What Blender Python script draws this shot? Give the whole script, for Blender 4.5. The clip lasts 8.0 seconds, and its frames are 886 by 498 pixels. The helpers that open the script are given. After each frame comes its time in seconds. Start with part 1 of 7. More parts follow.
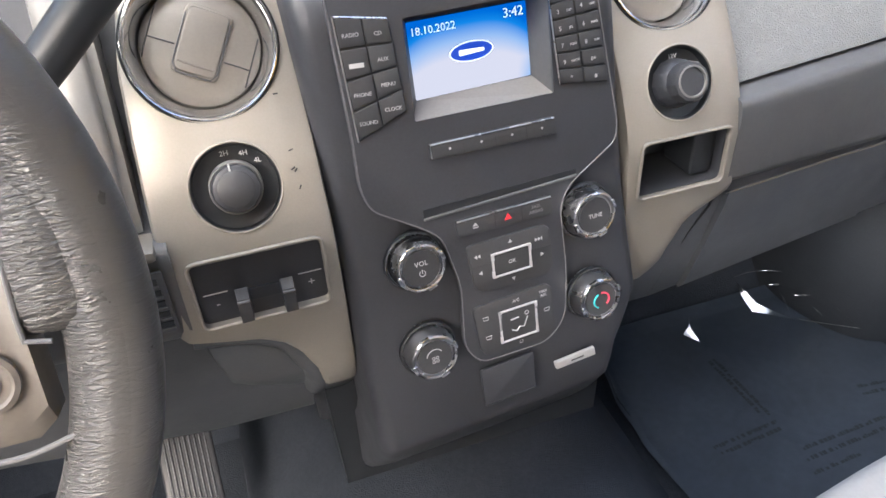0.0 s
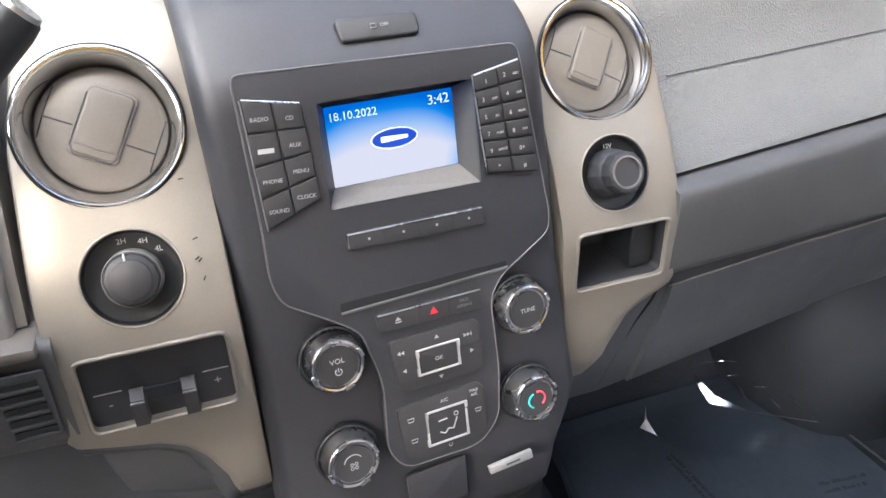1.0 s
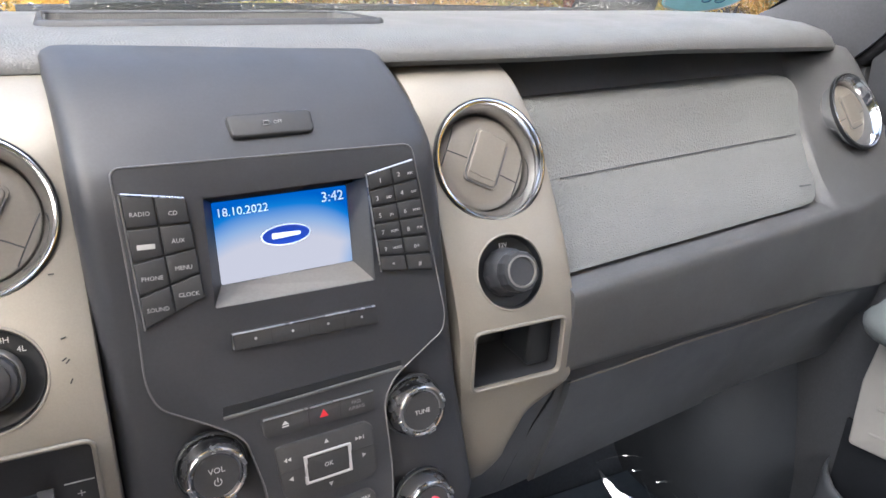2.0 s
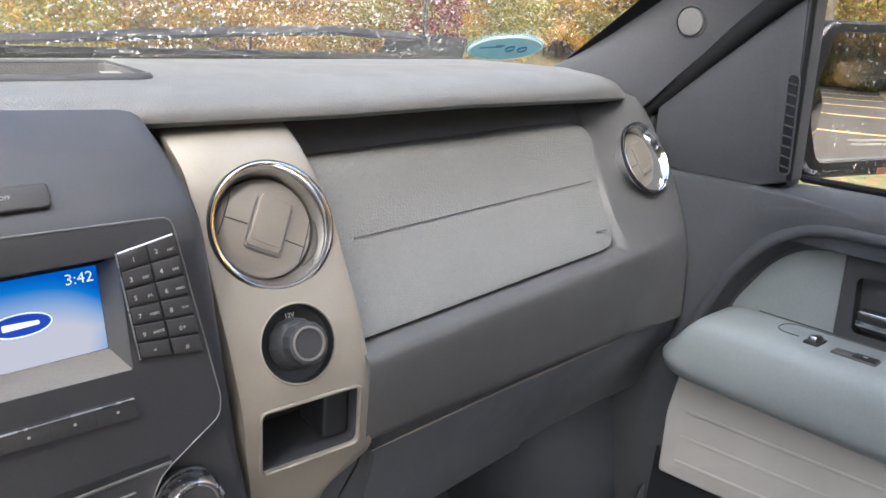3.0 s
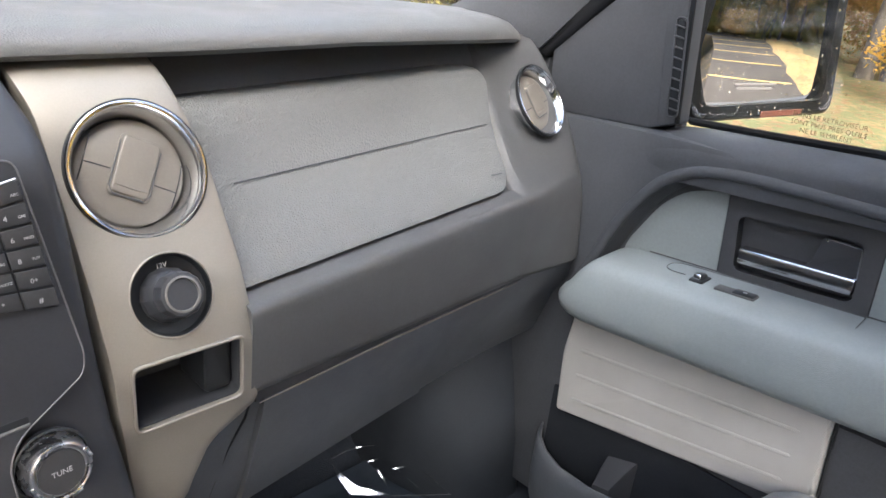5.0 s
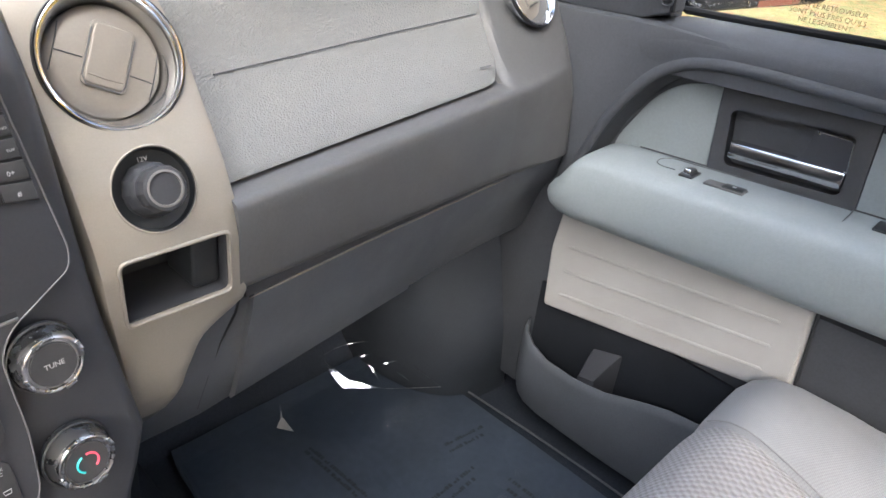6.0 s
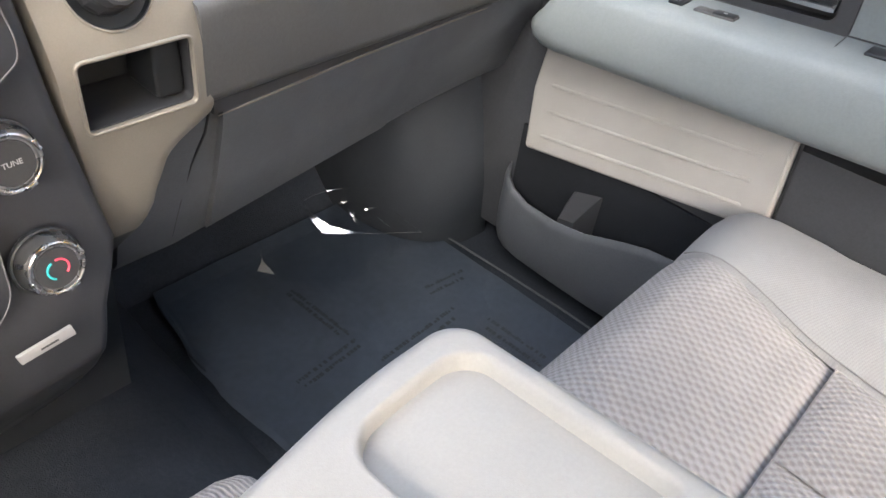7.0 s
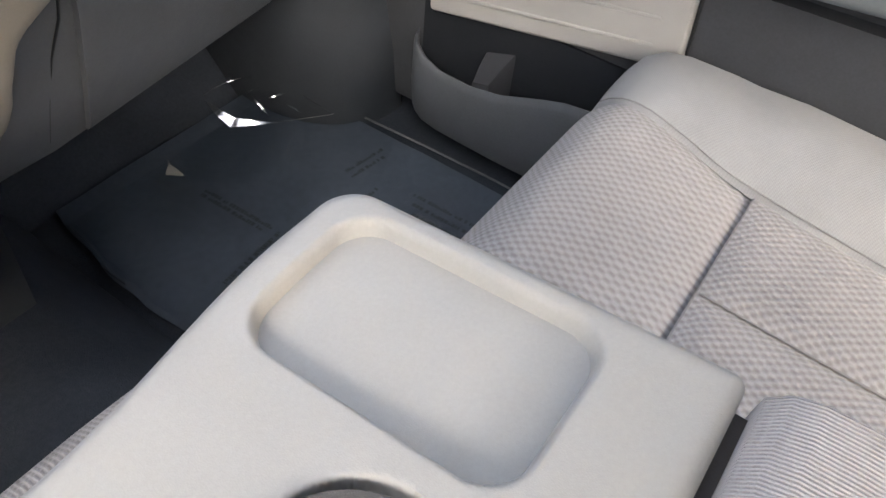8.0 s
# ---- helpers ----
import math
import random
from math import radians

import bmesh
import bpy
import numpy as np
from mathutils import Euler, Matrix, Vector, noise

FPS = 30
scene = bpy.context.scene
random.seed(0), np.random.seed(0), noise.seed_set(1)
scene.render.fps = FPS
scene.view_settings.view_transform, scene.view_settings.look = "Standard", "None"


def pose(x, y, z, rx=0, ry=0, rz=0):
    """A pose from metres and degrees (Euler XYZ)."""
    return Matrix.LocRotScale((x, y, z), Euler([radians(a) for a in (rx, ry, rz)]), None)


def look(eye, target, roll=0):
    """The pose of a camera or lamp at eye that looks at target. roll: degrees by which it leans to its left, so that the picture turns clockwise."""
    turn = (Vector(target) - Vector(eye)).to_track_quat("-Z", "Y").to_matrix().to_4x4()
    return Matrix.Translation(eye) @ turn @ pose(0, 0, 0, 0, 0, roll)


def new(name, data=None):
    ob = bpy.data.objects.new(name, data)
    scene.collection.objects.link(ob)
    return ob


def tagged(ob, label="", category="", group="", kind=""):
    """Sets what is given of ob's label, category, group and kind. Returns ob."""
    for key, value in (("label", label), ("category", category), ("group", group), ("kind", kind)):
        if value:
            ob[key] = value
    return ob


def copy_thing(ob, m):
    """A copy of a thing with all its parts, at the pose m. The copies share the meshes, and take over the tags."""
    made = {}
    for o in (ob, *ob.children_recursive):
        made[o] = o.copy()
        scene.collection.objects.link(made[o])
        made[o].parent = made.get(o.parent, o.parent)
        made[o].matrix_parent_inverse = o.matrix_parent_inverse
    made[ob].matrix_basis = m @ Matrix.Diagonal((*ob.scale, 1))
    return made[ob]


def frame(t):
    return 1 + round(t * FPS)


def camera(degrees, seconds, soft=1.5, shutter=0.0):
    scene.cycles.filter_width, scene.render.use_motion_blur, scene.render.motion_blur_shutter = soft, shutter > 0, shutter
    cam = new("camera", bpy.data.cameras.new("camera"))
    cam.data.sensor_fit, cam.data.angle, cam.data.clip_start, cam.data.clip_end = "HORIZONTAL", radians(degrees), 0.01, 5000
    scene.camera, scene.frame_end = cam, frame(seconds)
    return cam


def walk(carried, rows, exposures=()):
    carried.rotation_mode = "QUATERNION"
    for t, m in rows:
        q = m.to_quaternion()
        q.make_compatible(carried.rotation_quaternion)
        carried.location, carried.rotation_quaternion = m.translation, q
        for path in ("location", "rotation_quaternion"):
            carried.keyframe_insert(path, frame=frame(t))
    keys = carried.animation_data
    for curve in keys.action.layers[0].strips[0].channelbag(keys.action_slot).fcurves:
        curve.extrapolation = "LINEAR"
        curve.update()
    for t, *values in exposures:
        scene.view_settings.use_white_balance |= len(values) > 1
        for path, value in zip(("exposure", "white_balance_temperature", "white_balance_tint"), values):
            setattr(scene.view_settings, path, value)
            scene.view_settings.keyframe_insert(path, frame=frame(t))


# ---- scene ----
cam = camera(61.7, 8.0)
PATH = [
    (0.0, (-0.1710, -0.4590, 0.8110), (0.3110, 1.0920, -0.3570), -3.30),
    (0.5, (-0.1280, -0.4410, 0.7960), (0.4360, 1.1190, -0.3220), -2.10),
    (1.0, (-0.1290, -0.4410, 0.8000), (0.4680, 1.1930, -0.1880), -1.20),
    (1.2, (-0.1310, -0.4440, 0.8010), (0.4800, 1.2220, -0.1210), -0.90),
    (2.3, (-0.0920, -0.4320, 0.8043), (0.8800, 1.1538, 0.0685), 3.56),
    (2.5, (-0.0750, -0.4283, 0.8109), (0.9790, 1.1096, 0.0882), 3.93),
    (3.0, (-0.0560, -0.4331, 0.8225), (1.1390, 1.0212, 0.1468), 4.64),
    (3.5, (-0.0410, -0.4340, 0.8236), (1.2560, 0.9464, 0.1808), 5.54),
    (4.0, (-0.0310, -0.4360, 0.8238), (1.3170, 0.8924, 0.1744), 6.11),
    (5.3, (-0.0320, -0.4374, 0.8109), (1.3060, 0.7896, -0.0290), 6.42),
    (5.5, (-0.0300, -0.4345, 0.8096), (1.3000, 0.7686, -0.0750), 6.50),
    (6.0, (-0.0290, -0.4369, 0.8058), (1.2710, 0.6988, -0.2035), 6.74),
    (6.5, (-0.0250, -0.4417, 0.7882), (1.2380, 0.6099, -0.3510), 7.36),
    (7.0, (-0.0320, -0.4525, 0.7622), (1.1790, 0.4939, -0.5177), 8.44),
    (7.5, (-0.0460, -0.4594, 0.7448), (1.1060, 0.3752, -0.6611), 8.64),
    (8.0, (-0.0080, -0.4662, 0.7375), (1.1520, 0.2074, -0.7461), 6.90),
]
walk(cam, [(t, look(eye, target, roll)) for t, eye, target, roll in PATH], [(0.0, 3.72, 6350, 10), (0.5, 3.88, 6350, 10), (1.0, 3.76, 6350, 10), (2.5, 3.4, 6400, 9), (4.0, 3.35, 6450, 9), (5.5, 3.6, 6350, 9), (6.5, 3.87, 6750, 9), (7.2, 3.84, 6900, 9), (8.0, 3.55, 6950, 9)])

# ---- world, sun, exposure ----
world = bpy.data.worlds.new("overcast_sky")
scene.world = world
world.use_nodes = True
wn = world.node_tree.nodes
sky = wn.new("ShaderNodeTexSky")
sky.sky_type, sky.sun_disc = "NISHITA", False
sky.sun_elevation, sky.sun_rotation = radians(42), radians(-145)
sky.air_density, sky.dust_density, sky.ozone_density = 1.0, 5.5, 0.9
wn["Background"].inputs["Strength"].default_value = 0.12
world.node_tree.links.new(sky.outputs[0], wn["Background"].inputs["Color"])
sun = new("sun", bpy.data.lights.new("sun", "SUN"))
sun.data.energy, sun.data.angle, sun.data.color = 0.9, radians(70), (1.0, 0.985, 0.96)
sun.matrix_basis = look((-2.56, -3.65, 4.51), (0, 0, 0.5))


# ---- materials ----
def nodes_of(name):
    m = bpy.data.materials.new(name)
    m.use_nodes = True
    t = m.node_tree
    return m, t, t.nodes["Principled BSDF"]


def link(t, a, b):
    t.links.new(a, b)


def coords(t, scale):
    c = t.nodes.new("ShaderNodeTexCoord")
    mp = t.nodes.new("ShaderNodeMapping")
    mp.inputs["Scale"].default_value = scale if hasattr(scale, "__len__") else (scale,) * 3
    link(t, c.outputs["Object"], mp.inputs["Vector"])
    return mp.outputs[0]


def noise_tex(t, scale, detail=4, rough=0.6):
    n = t.nodes.new("ShaderNodeTexNoise")
    n.inputs["Scale"].default_value, n.inputs["Detail"].default_value = scale, detail
    n.inputs["Roughness"].default_value = rough
    link(t, coords(t, 1.0), n.inputs["Vector"])
    return n.outputs["Fac"]


def remap(t, fac, a, b, lo=0.3, hi=0.7):
    r = t.nodes.new("ShaderNodeMapRange")
    for key, v in (("From Min", lo), ("From Max", hi), ("To Min", a), ("To Max", b)):
        r.inputs[key].default_value = v
    link(t, fac, r.inputs["Value"])
    return r.outputs["Result"]


def math_node(t, op, a, b=None):
    n = t.nodes.new("ShaderNodeMath")
    n.operation = op
    for i, v in enumerate((a, b)):
        if v is None:
            continue
        if isinstance(v, (int, float)):
            n.inputs[i].default_value = v
        else:
            link(t, v, n.inputs[i])
    return n.outputs[0]


def tint(t, colour, fac):
    """colour times a factor socket"""
    n = t.nodes.new("ShaderNodeVectorMath")
    n.operation = "SCALE"
    n.inputs[0].default_value = colour
    link(t, fac, n.inputs["Scale"])
    return n.outputs[0]


def bump(t, p, height, strength, distance):
    b = t.nodes.new("ShaderNodeBump")
    b.inputs["Strength"].default_value, b.inputs["Distance"].default_value = strength, distance
    link(t, height, b.inputs["Height"])
    link(t, b.outputs[0], p.inputs["Normal"])


def plastic(name, colour, rough, grain=900.0, depth=0.0002, var=0.12, metal=0.0, spec=0.5, cells=True, wear=6.0):
    """moulded vinyl or plastic: pebble grain, slow change of tone and gloss"""
    m, t, p = nodes_of(name)
    slow = noise_tex(t, wear)
    fine = noise_tex(t, grain * 0.3, 3)
    both = math_node(t, "MULTIPLY", remap(t, slow, 1 - var, 1 + var), remap(t, fine, 1 - var * 0.6, 1 + var * 0.6))
    link(t, tint(t, colour, both), p.inputs["Base Color"])
    link(t, remap(t, noise_tex(t, wear * 3), rough - 0.06, rough + 0.06), p.inputs["Roughness"])
    p.inputs["Metallic"].default_value = metal
    p.inputs["Specular IOR Level"].default_value = spec
    if cells:
        v = t.nodes.new("ShaderNodeTexVoronoi")
        v.inputs["Scale"].default_value = grain
        link(t, coords(t, 1.0), v.inputs["Vector"])
        bump(t, p, v.outputs["Distance"], 0.5, depth)
    else:
        bump(t, p, fine, 0.3, depth)
    return m


def weave(name, colour, dark, kx, ky, depth, rough=0.9, ribs=False):
    """cloth with a diamond or ribbed weave of real thread size"""
    m, t, p = nodes_of(name)
    sep = t.nodes.new("ShaderNodeSeparateXYZ")
    link(t, coords(t, 1.0), sep.inputs[0])
    y = math_node(t, "SUBTRACT", sep.outputs[1], sep.outputs[2])
    if ribs:
        h = math_node(t, "SINE", math_node(t, "MULTIPLY", sep.outputs[0], kx))
        h = math_node(t, "MULTIPLY", h, math_node(t, "ADD", 1.6, math_node(t, "SINE", math_node(t, "MULTIPLY", y, ky))))
        h = math_node(t, "MULTIPLY", h, 0.4)
    else:
        a = math_node(t, "MULTIPLY", sep.outputs[0], kx)
        b = math_node(t, "MULTIPLY", y, ky)
        h = math_node(t, "MULTIPLY", math_node(t, "SINE", a), math_node(t, "SINE", b))
    thread = noise_tex(t, 1400, 2)
    mix = t.nodes.new("ShaderNodeMix")
    mix.data_type = "RGBA"
    link(t, remap(t, h, 0.0, 1.0, -0.75, 0.45), mix.inputs["Factor"])
    mix.inputs["A"].default_value, mix.inputs["B"].default_value = (*dark, 1), (*colour, 1)
    mul = t.nodes.new("ShaderNodeVectorMath")
    mul.operation = "SCALE"
    link(t, mix.outputs["Result"], mul.inputs[0])
    link(t, math_node(t, "MULTIPLY", remap(t, noise_tex(t, 7), 0.9, 1.08), remap(t, thread, 0.88, 1.1)), mul.inputs["Scale"])
    link(t, mul.outputs[0], p.inputs["Base Color"])
    p.inputs["Roughness"].default_value = rough
    p.inputs["Specular IOR Level"].default_value = 0.2
    p.inputs["Sheen Weight"].default_value = 0.15
    bump(t, p, math_node(t, "ADD", h, math_node(t, "MULTIPLY", thread, 0.5)), 0.8, depth)
    return m


def metal(name, colour, rough, brushed=0.0):
    m, t, p = nodes_of(name)
    link(t, tint(t, colour, remap(t, noise_tex(t, 25), 0.92, 1.06)), p.inputs["Base Color"])
    p.inputs["Metallic"].default_value = 1.0
    link(t, remap(t, noise_tex(t, 60), rough * 0.7, rough * 1.4), p.inputs["Roughness"])
    if brushed:
        n = t.nodes.new("ShaderNodeTexNoise")
        n.inputs["Scale"].default_value = 1.0
        link(t, coords(t, (90, 3000, 3000)), n.inputs["Vector"])
        bump(t, p, n.outputs["Fac"], 0.2, brushed)
    return m


def clear(name, ior=1.45, rough=0.0, colour=(1, 1, 1)):
    m, t, p = nodes_of(name)
    p.inputs["Base Color"].default_value = (*colour, 1)
    p.inputs["Transmission Weight"].default_value, p.inputs["IOR"].default_value, p.inputs["Roughness"].default_value = 1.0, ior, rough
    return m


def foil(name, gain=1.0):
    """thin clear plastic film: sees through, glossy at an angle"""
    m, t, p = nodes_of(name)
    gl = t.nodes.new("ShaderNodeBsdfGlossy")
    gl.inputs["Roughness"].default_value = 0.07
    tr = t.nodes.new("ShaderNodeBsdfTransparent")
    tr.inputs["Color"].default_value = (0.97, 0.98, 0.99, 1)
    fr = t.nodes.new("ShaderNodeLayerWeight")
    mx = t.nodes.new("ShaderNodeMixShader")
    face = math_node(t, "POWER", fr.outputs["Facing"], 3.0)
    link(t, math_node(t, "MULTIPLY", math_node(t, "ADD", 0.05, math_node(t, "MULTIPLY", face, 0.8)), gain), mx.inputs[0])
    link(t, tr.outputs[0], mx.inputs[1])
    link(t, gl.outputs[0], mx.inputs[2])
    link(t, mx.outputs[0], t.nodes["Material Output"].inputs["Surface"])
    return m


def leafy(name, a, b, c):
    m, t, p = nodes_of(name)
    g = t.nodes.new("ShaderNodeNewGeometry")
    r = t.nodes.new("ShaderNodeValToRGB")
    r.color_ramp.elements[0].color, r.color_ramp.elements[1].color = (*a, 1), (*c, 1)
    r.color_ramp.elements.new(0.5).color = (*b, 1)
    link(t, g.outputs["Random Per Island"], r.inputs[0])
    link(t, r.outputs[0], p.inputs["Base Color"])
    p.inputs["Roughness"].default_value = 0.7
    tl = t.nodes.new("ShaderNodeBsdfTranslucent")
    thin = t.nodes.new("ShaderNodeVectorMath")
    thin.operation = "MULTIPLY"
    thin.inputs[1].default_value = (2.6, 2.3, 1.6)          # light comes through a leaf yellower and brighter
    link(t, r.outputs[0], thin.inputs[0])
    link(t, thin.outputs[0], tl.inputs["Color"])
    mx = t.nodes.new("ShaderNodeMixShader")
    mx.inputs[0].default_value = 0.58
    link(t, p.outputs[0], mx.inputs[1])
    link(t, tl.outputs[0], mx.inputs[2])
    link(t, mx.outputs[0], t.nodes["Material Output"].inputs["Surface"])
    return m


def speckle(name, base, spots, scale, amount, rough=0.9, depth=0.01, spec=0.5):
    """ground: a base tone with scattered patches of other tones"""
    m, t, p = nodes_of(name)
    v = t.nodes.new("ShaderNodeTexVoronoi")
    v.inputs["Scale"].default_value = scale
    link(t, coords(t, 1.0), v.inputs["Vector"])
    r = t.nodes.new("ShaderNodeValToRGB")
    r.color_ramp.interpolation = "CONSTANT"
    r.color_ramp.elements[0].color = (*base, 1)
    r.color_ramp.elements[1].position, r.color_ramp.elements[1].color = 1 - amount, (*spots[0], 1)
    for i, s in enumerate(spots[1:]):
        r.color_ramp.elements.new(1 - amount * (1 - (i + 1) / len(spots))).color = (*s, 1)
    sep = t.nodes.new("ShaderNodeSeparateColor")
    link(t, v.outputs["Color"], sep.inputs[0])
    link(t, sep.outputs[0], r.inputs[0])
    mul = t.nodes.new("ShaderNodeVectorMath")
    mul.operation = "SCALE"
    link(t, r.outputs[0], mul.inputs[0])
    link(t, math_node(t, "MULTIPLY", remap(t, noise_tex(t, 0.6), 0.7, 1.25), remap(t, noise_tex(t, 30), 0.8, 1.2)), mul.inputs["Scale"])
    link(t, mul.outputs[0], p.inputs["Base Color"])
    p.inputs["Roughness"].default_value, p.inputs["Specular IOR Level"].default_value = rough, spec
    bump(t, p, noise_tex(t, 40), 0.6, depth)
    return m


def screen_glow():
    m, t, p = nodes_of("lit_display")
    c = t.nodes.new("ShaderNodeTexCoord")
    sep = t.nodes.new("ShaderNodeSeparateXYZ")
    link(t, c.outputs["Generated"], sep.inputs[0])
    side = math_node(t, "ABSOLUTE", math_node(t, "SUBTRACT", sep.outputs[0], 0.45))
    up = math_node(t, "SUBTRACT", 1.0, sep.outputs[2])
    low = math_node(t, "MULTIPLY", math_node(t, "MAXIMUM", math_node(t, "SUBTRACT", up, 0.72), 0.0), math_node(t, "MULTIPLY", side, -2.6))
    k = math_node(t, "ADD", math_node(t, "MULTIPLY", math_node(t, "POWER", side, 3.0), -1.6), math_node(t, "ADD", up, low))
    r = t.nodes.new("ShaderNodeValToRGB")
    e = r.color_ramp.elements
    e[0].position, e[0].color = 0.0, (0.0, 0.15, 0.74, 1)
    e[1].position, e[1].color = 0.56, (0.78, 0.80, 0.95, 1)
    e.new(0.14).color = (0.01, 0.27, 0.88, 1)
    e.new(0.34).color = (0.36, 0.58, 0.97, 1)
    link(t, k, r.inputs[0])
    em = t.nodes.new("ShaderNodeEmission")
    em.inputs["Strength"].default_value = 0.070
    link(t, r.outputs[0], em.inputs["Color"])
    link(t, em.outputs[0], t.nodes["Material Output"].inputs["Surface"])
    return m


def glow(name, colour, strength):
    m, t, p = nodes_of(name)
    p.inputs["Base Color"].default_value = (*colour, 1)
    p.inputs["Emission Color"].default_value = (*colour, 1)
    p.inputs["Emission Strength"].default_value = strength
    return m


DARK = plastic("charcoal_plastic", (0.060, 0.064, 0.071), 0.55, 1500, 0.00012)
STACK = plastic("satin_black_plastic", (0.031, 0.033, 0.039), 0.5, 1800, 0.00008, cells=False)
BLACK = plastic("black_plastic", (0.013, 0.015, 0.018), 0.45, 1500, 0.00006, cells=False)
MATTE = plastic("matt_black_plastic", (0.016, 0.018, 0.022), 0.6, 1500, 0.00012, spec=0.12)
BUTTON = plastic("soft_black_button", (0.032, 0.033, 0.036), 0.55, 1500, 0.00006, cells=False)
PAD = plastic("dash_pad_vinyl", (0.102, 0.104, 0.106), 0.5, 620, 0.0005, var=0.06)
FASCIA = plastic("grey_fascia_plastic", (0.075, 0.076, 0.079), 0.5, 1200, 0.00018)
AIRBAG = plastic("grey_leather_grain_vinyl", (0.163, 0.168, 0.169), 0.62, 560, 0.0018, var=0.05, spec=0.3)
SILVER = plastic("champagne_silver_trim", (0.258, 0.238, 0.211), 0.48, 2500, 0.00004, var=0.06, metal=0.4, cells=False)
TAUPE = plastic("pale_taupe_trim", (0.17, 0.163, 0.153), 0.45, 2000, 0.00006, var=0.06, cells=False)
VENTP = plastic("taupe_vent_plastic", (0.148, 0.134, 0.117), 0.45, 1800, 0.00008, var=0.08, cells=False)
CHROME = metal("chrome", (0.72, 0.73, 0.75), 0.13)
BRIGHT = plastic("bright_silver_paint", (0.52, 0.52, 0.53), 0.3, 900, 0.00002, var=0.05, metal=0.5, cells=False)
SATIN = metal("satin_chrome", (0.55, 0.55, 0.56), 0.3)
LID = plastic("pale_grey_console_plastic", (0.30, 0.294, 0.280), 0.5, 1600, 0.0001, var=0.05, spec=0.35)
ARM = plastic("blue_grey_armrest_vinyl", (0.205, 0.231, 0.242), 0.5, 900, 0.00025, var=0.07)
DOORP = plastic("slate_door_plastic", (0.056, 0.060, 0.068), 0.56, 1000, 0.00025, spec=0.2)
INSERT = plastic("blue_grey_insert_vinyl", (0.188, 0.211, 0.222), 0.55, 900, 0.00025, var=0.07)
LEVER = metal("smoked_chrome", (0.50, 0.505, 0.52), 0.14)
KICKP = plastic("kick_panel_plastic", (0.026, 0.031, 0.039), 0.6, 1200, 0.0002, spec=0.3)
KNEE = plastic("slate_moulded_plastic", (0.074, 0.081, 0.093), 0.55, 1200, 0.0002)
POCKET = plastic("dark_pocket_plastic", (0.045, 0.047, 0.053), 0.5, 1300, 0.0002)


def wrinkled(name, colour, rough):
    """leather with shallow creases that run across the wheel's rim"""
    m, t, p = nodes_of(name)
    n = t.nodes.new("ShaderNodeTexNoise")
    n.inputs["Scale"].default_value, n.inputs["Detail"].default_value, n.inputs["Distortion"].default_value = 1.0, 3, 0.8
    link(t, coords(t, (150, 640, 150)), n.inputs["Vector"])
    link(t, tint(t, colour, remap(t, noise_tex(t, 12), 0.85, 1.15)), p.inputs["Base Color"])
    link(t, remap(t, noise_tex(t, 40), rough - 0.06, rough + 0.08), p.inputs["Roughness"])
    sep = t.nodes.new("ShaderNodeSeparateXYZ")
    link(t, coords(t, 1.0), sep.inputs[0])
    r2 = math_node(t, "ADD", math_node(t, "POWER", sep.outputs[0], 2.0), math_node(t, "POWER", sep.outputs[1], 2.0))
    inner = remap(t, math_node(t, "SQRT", r2), 1.0, 0.12, 0.179, 0.191)
    bump(t, p, math_node(t, "MULTIPLY", n.outputs["Fac"], inner), 0.85, 0.0026)
    return m


LEATHER = wrinkled("wheel_leather", (0.070, 0.068, 0.067), 0.32)
CLOTH = weave("pale_grey_patterned_cloth", (0.30, 0.291, 0.292), (0.215, 0.203, 0.20), 700, 560, 0.0009)
PLAIN = weave("pale_grey_plain_cloth", (0.268, 0.268, 0.273), (0.236, 0.236, 0.241), 2100, 2100, 0.00012)
RIBBED = weave("ribbed_grey_cloth", (0.38, 0.355, 0.34), (0.25, 0.23, 0.225), 1700, 500, 0.001, ribs=True)
PADCLOTH = weave("fine_ribbed_cloth", (0.46, 0.43, 0.41), (0.34, 0.315, 0.30), 3400, 1000, 0.0005, ribs=True)
DOORCLOTH = weave("door_insert_cloth", (0.37, 0.365, 0.355), (0.31, 0.305, 0.295), 3000, 2300, 0.0003)
CARPET = plastic("black_carpet", (0.025, 0.030, 0.039), 0.95, 700, 0.0015, var=0.25, spec=0.1)
MAT = plastic("black_floor_paper", (0.040, 0.052, 0.072), 0.42, 300, 0.0004, var=0.2, cells=False)
INK = plastic("black_print", (0.020, 0.024, 0.031), 0.6, 800, 0.00005, cells=False)
FILM = foil("clear_plastic_film")
# reflection raised far above plain film, for the bright glints
GLINT = foil("glinting_film", 9.0)
THIN = foil("thin_plastic_film", 0.4)
LINER = plastic("grey_headliner_cloth", (0.62, 0.61, 0.595), 0.95, 900, 0.0004, spec=0.1)
RUBBER = plastic("black_rubber", (0.011, 0.012, 0.014), 0.75, 900, 0.0001, spec=0.12, cells=False)
GLASS = clear("window_glass", 1.45, 0.0, (0.96, 0.98, 0.97))
WATER = clear("rain_water", 1.33)
MIRROR = metal("mirror_silver", (0.86, 0.87, 0.88), 0.004)
PAINT = plastic("dark_wet_paint", (0.02, 0.021, 0.024), 0.12, 900, 0.00002, cells=False)
WHITE = glow("printed_white", (0.40, 0.405, 0.41), 0.0)
KNOBGREY = plastic("grey_knob_plastic", (0.15, 0.147, 0.142), 0.42, 1500, 0.00005, cells=False)
EDGE = plastic("grey_edge_line", (0.12, 0.12, 0.125), 0.35, 900, 0.00003, cells=False)
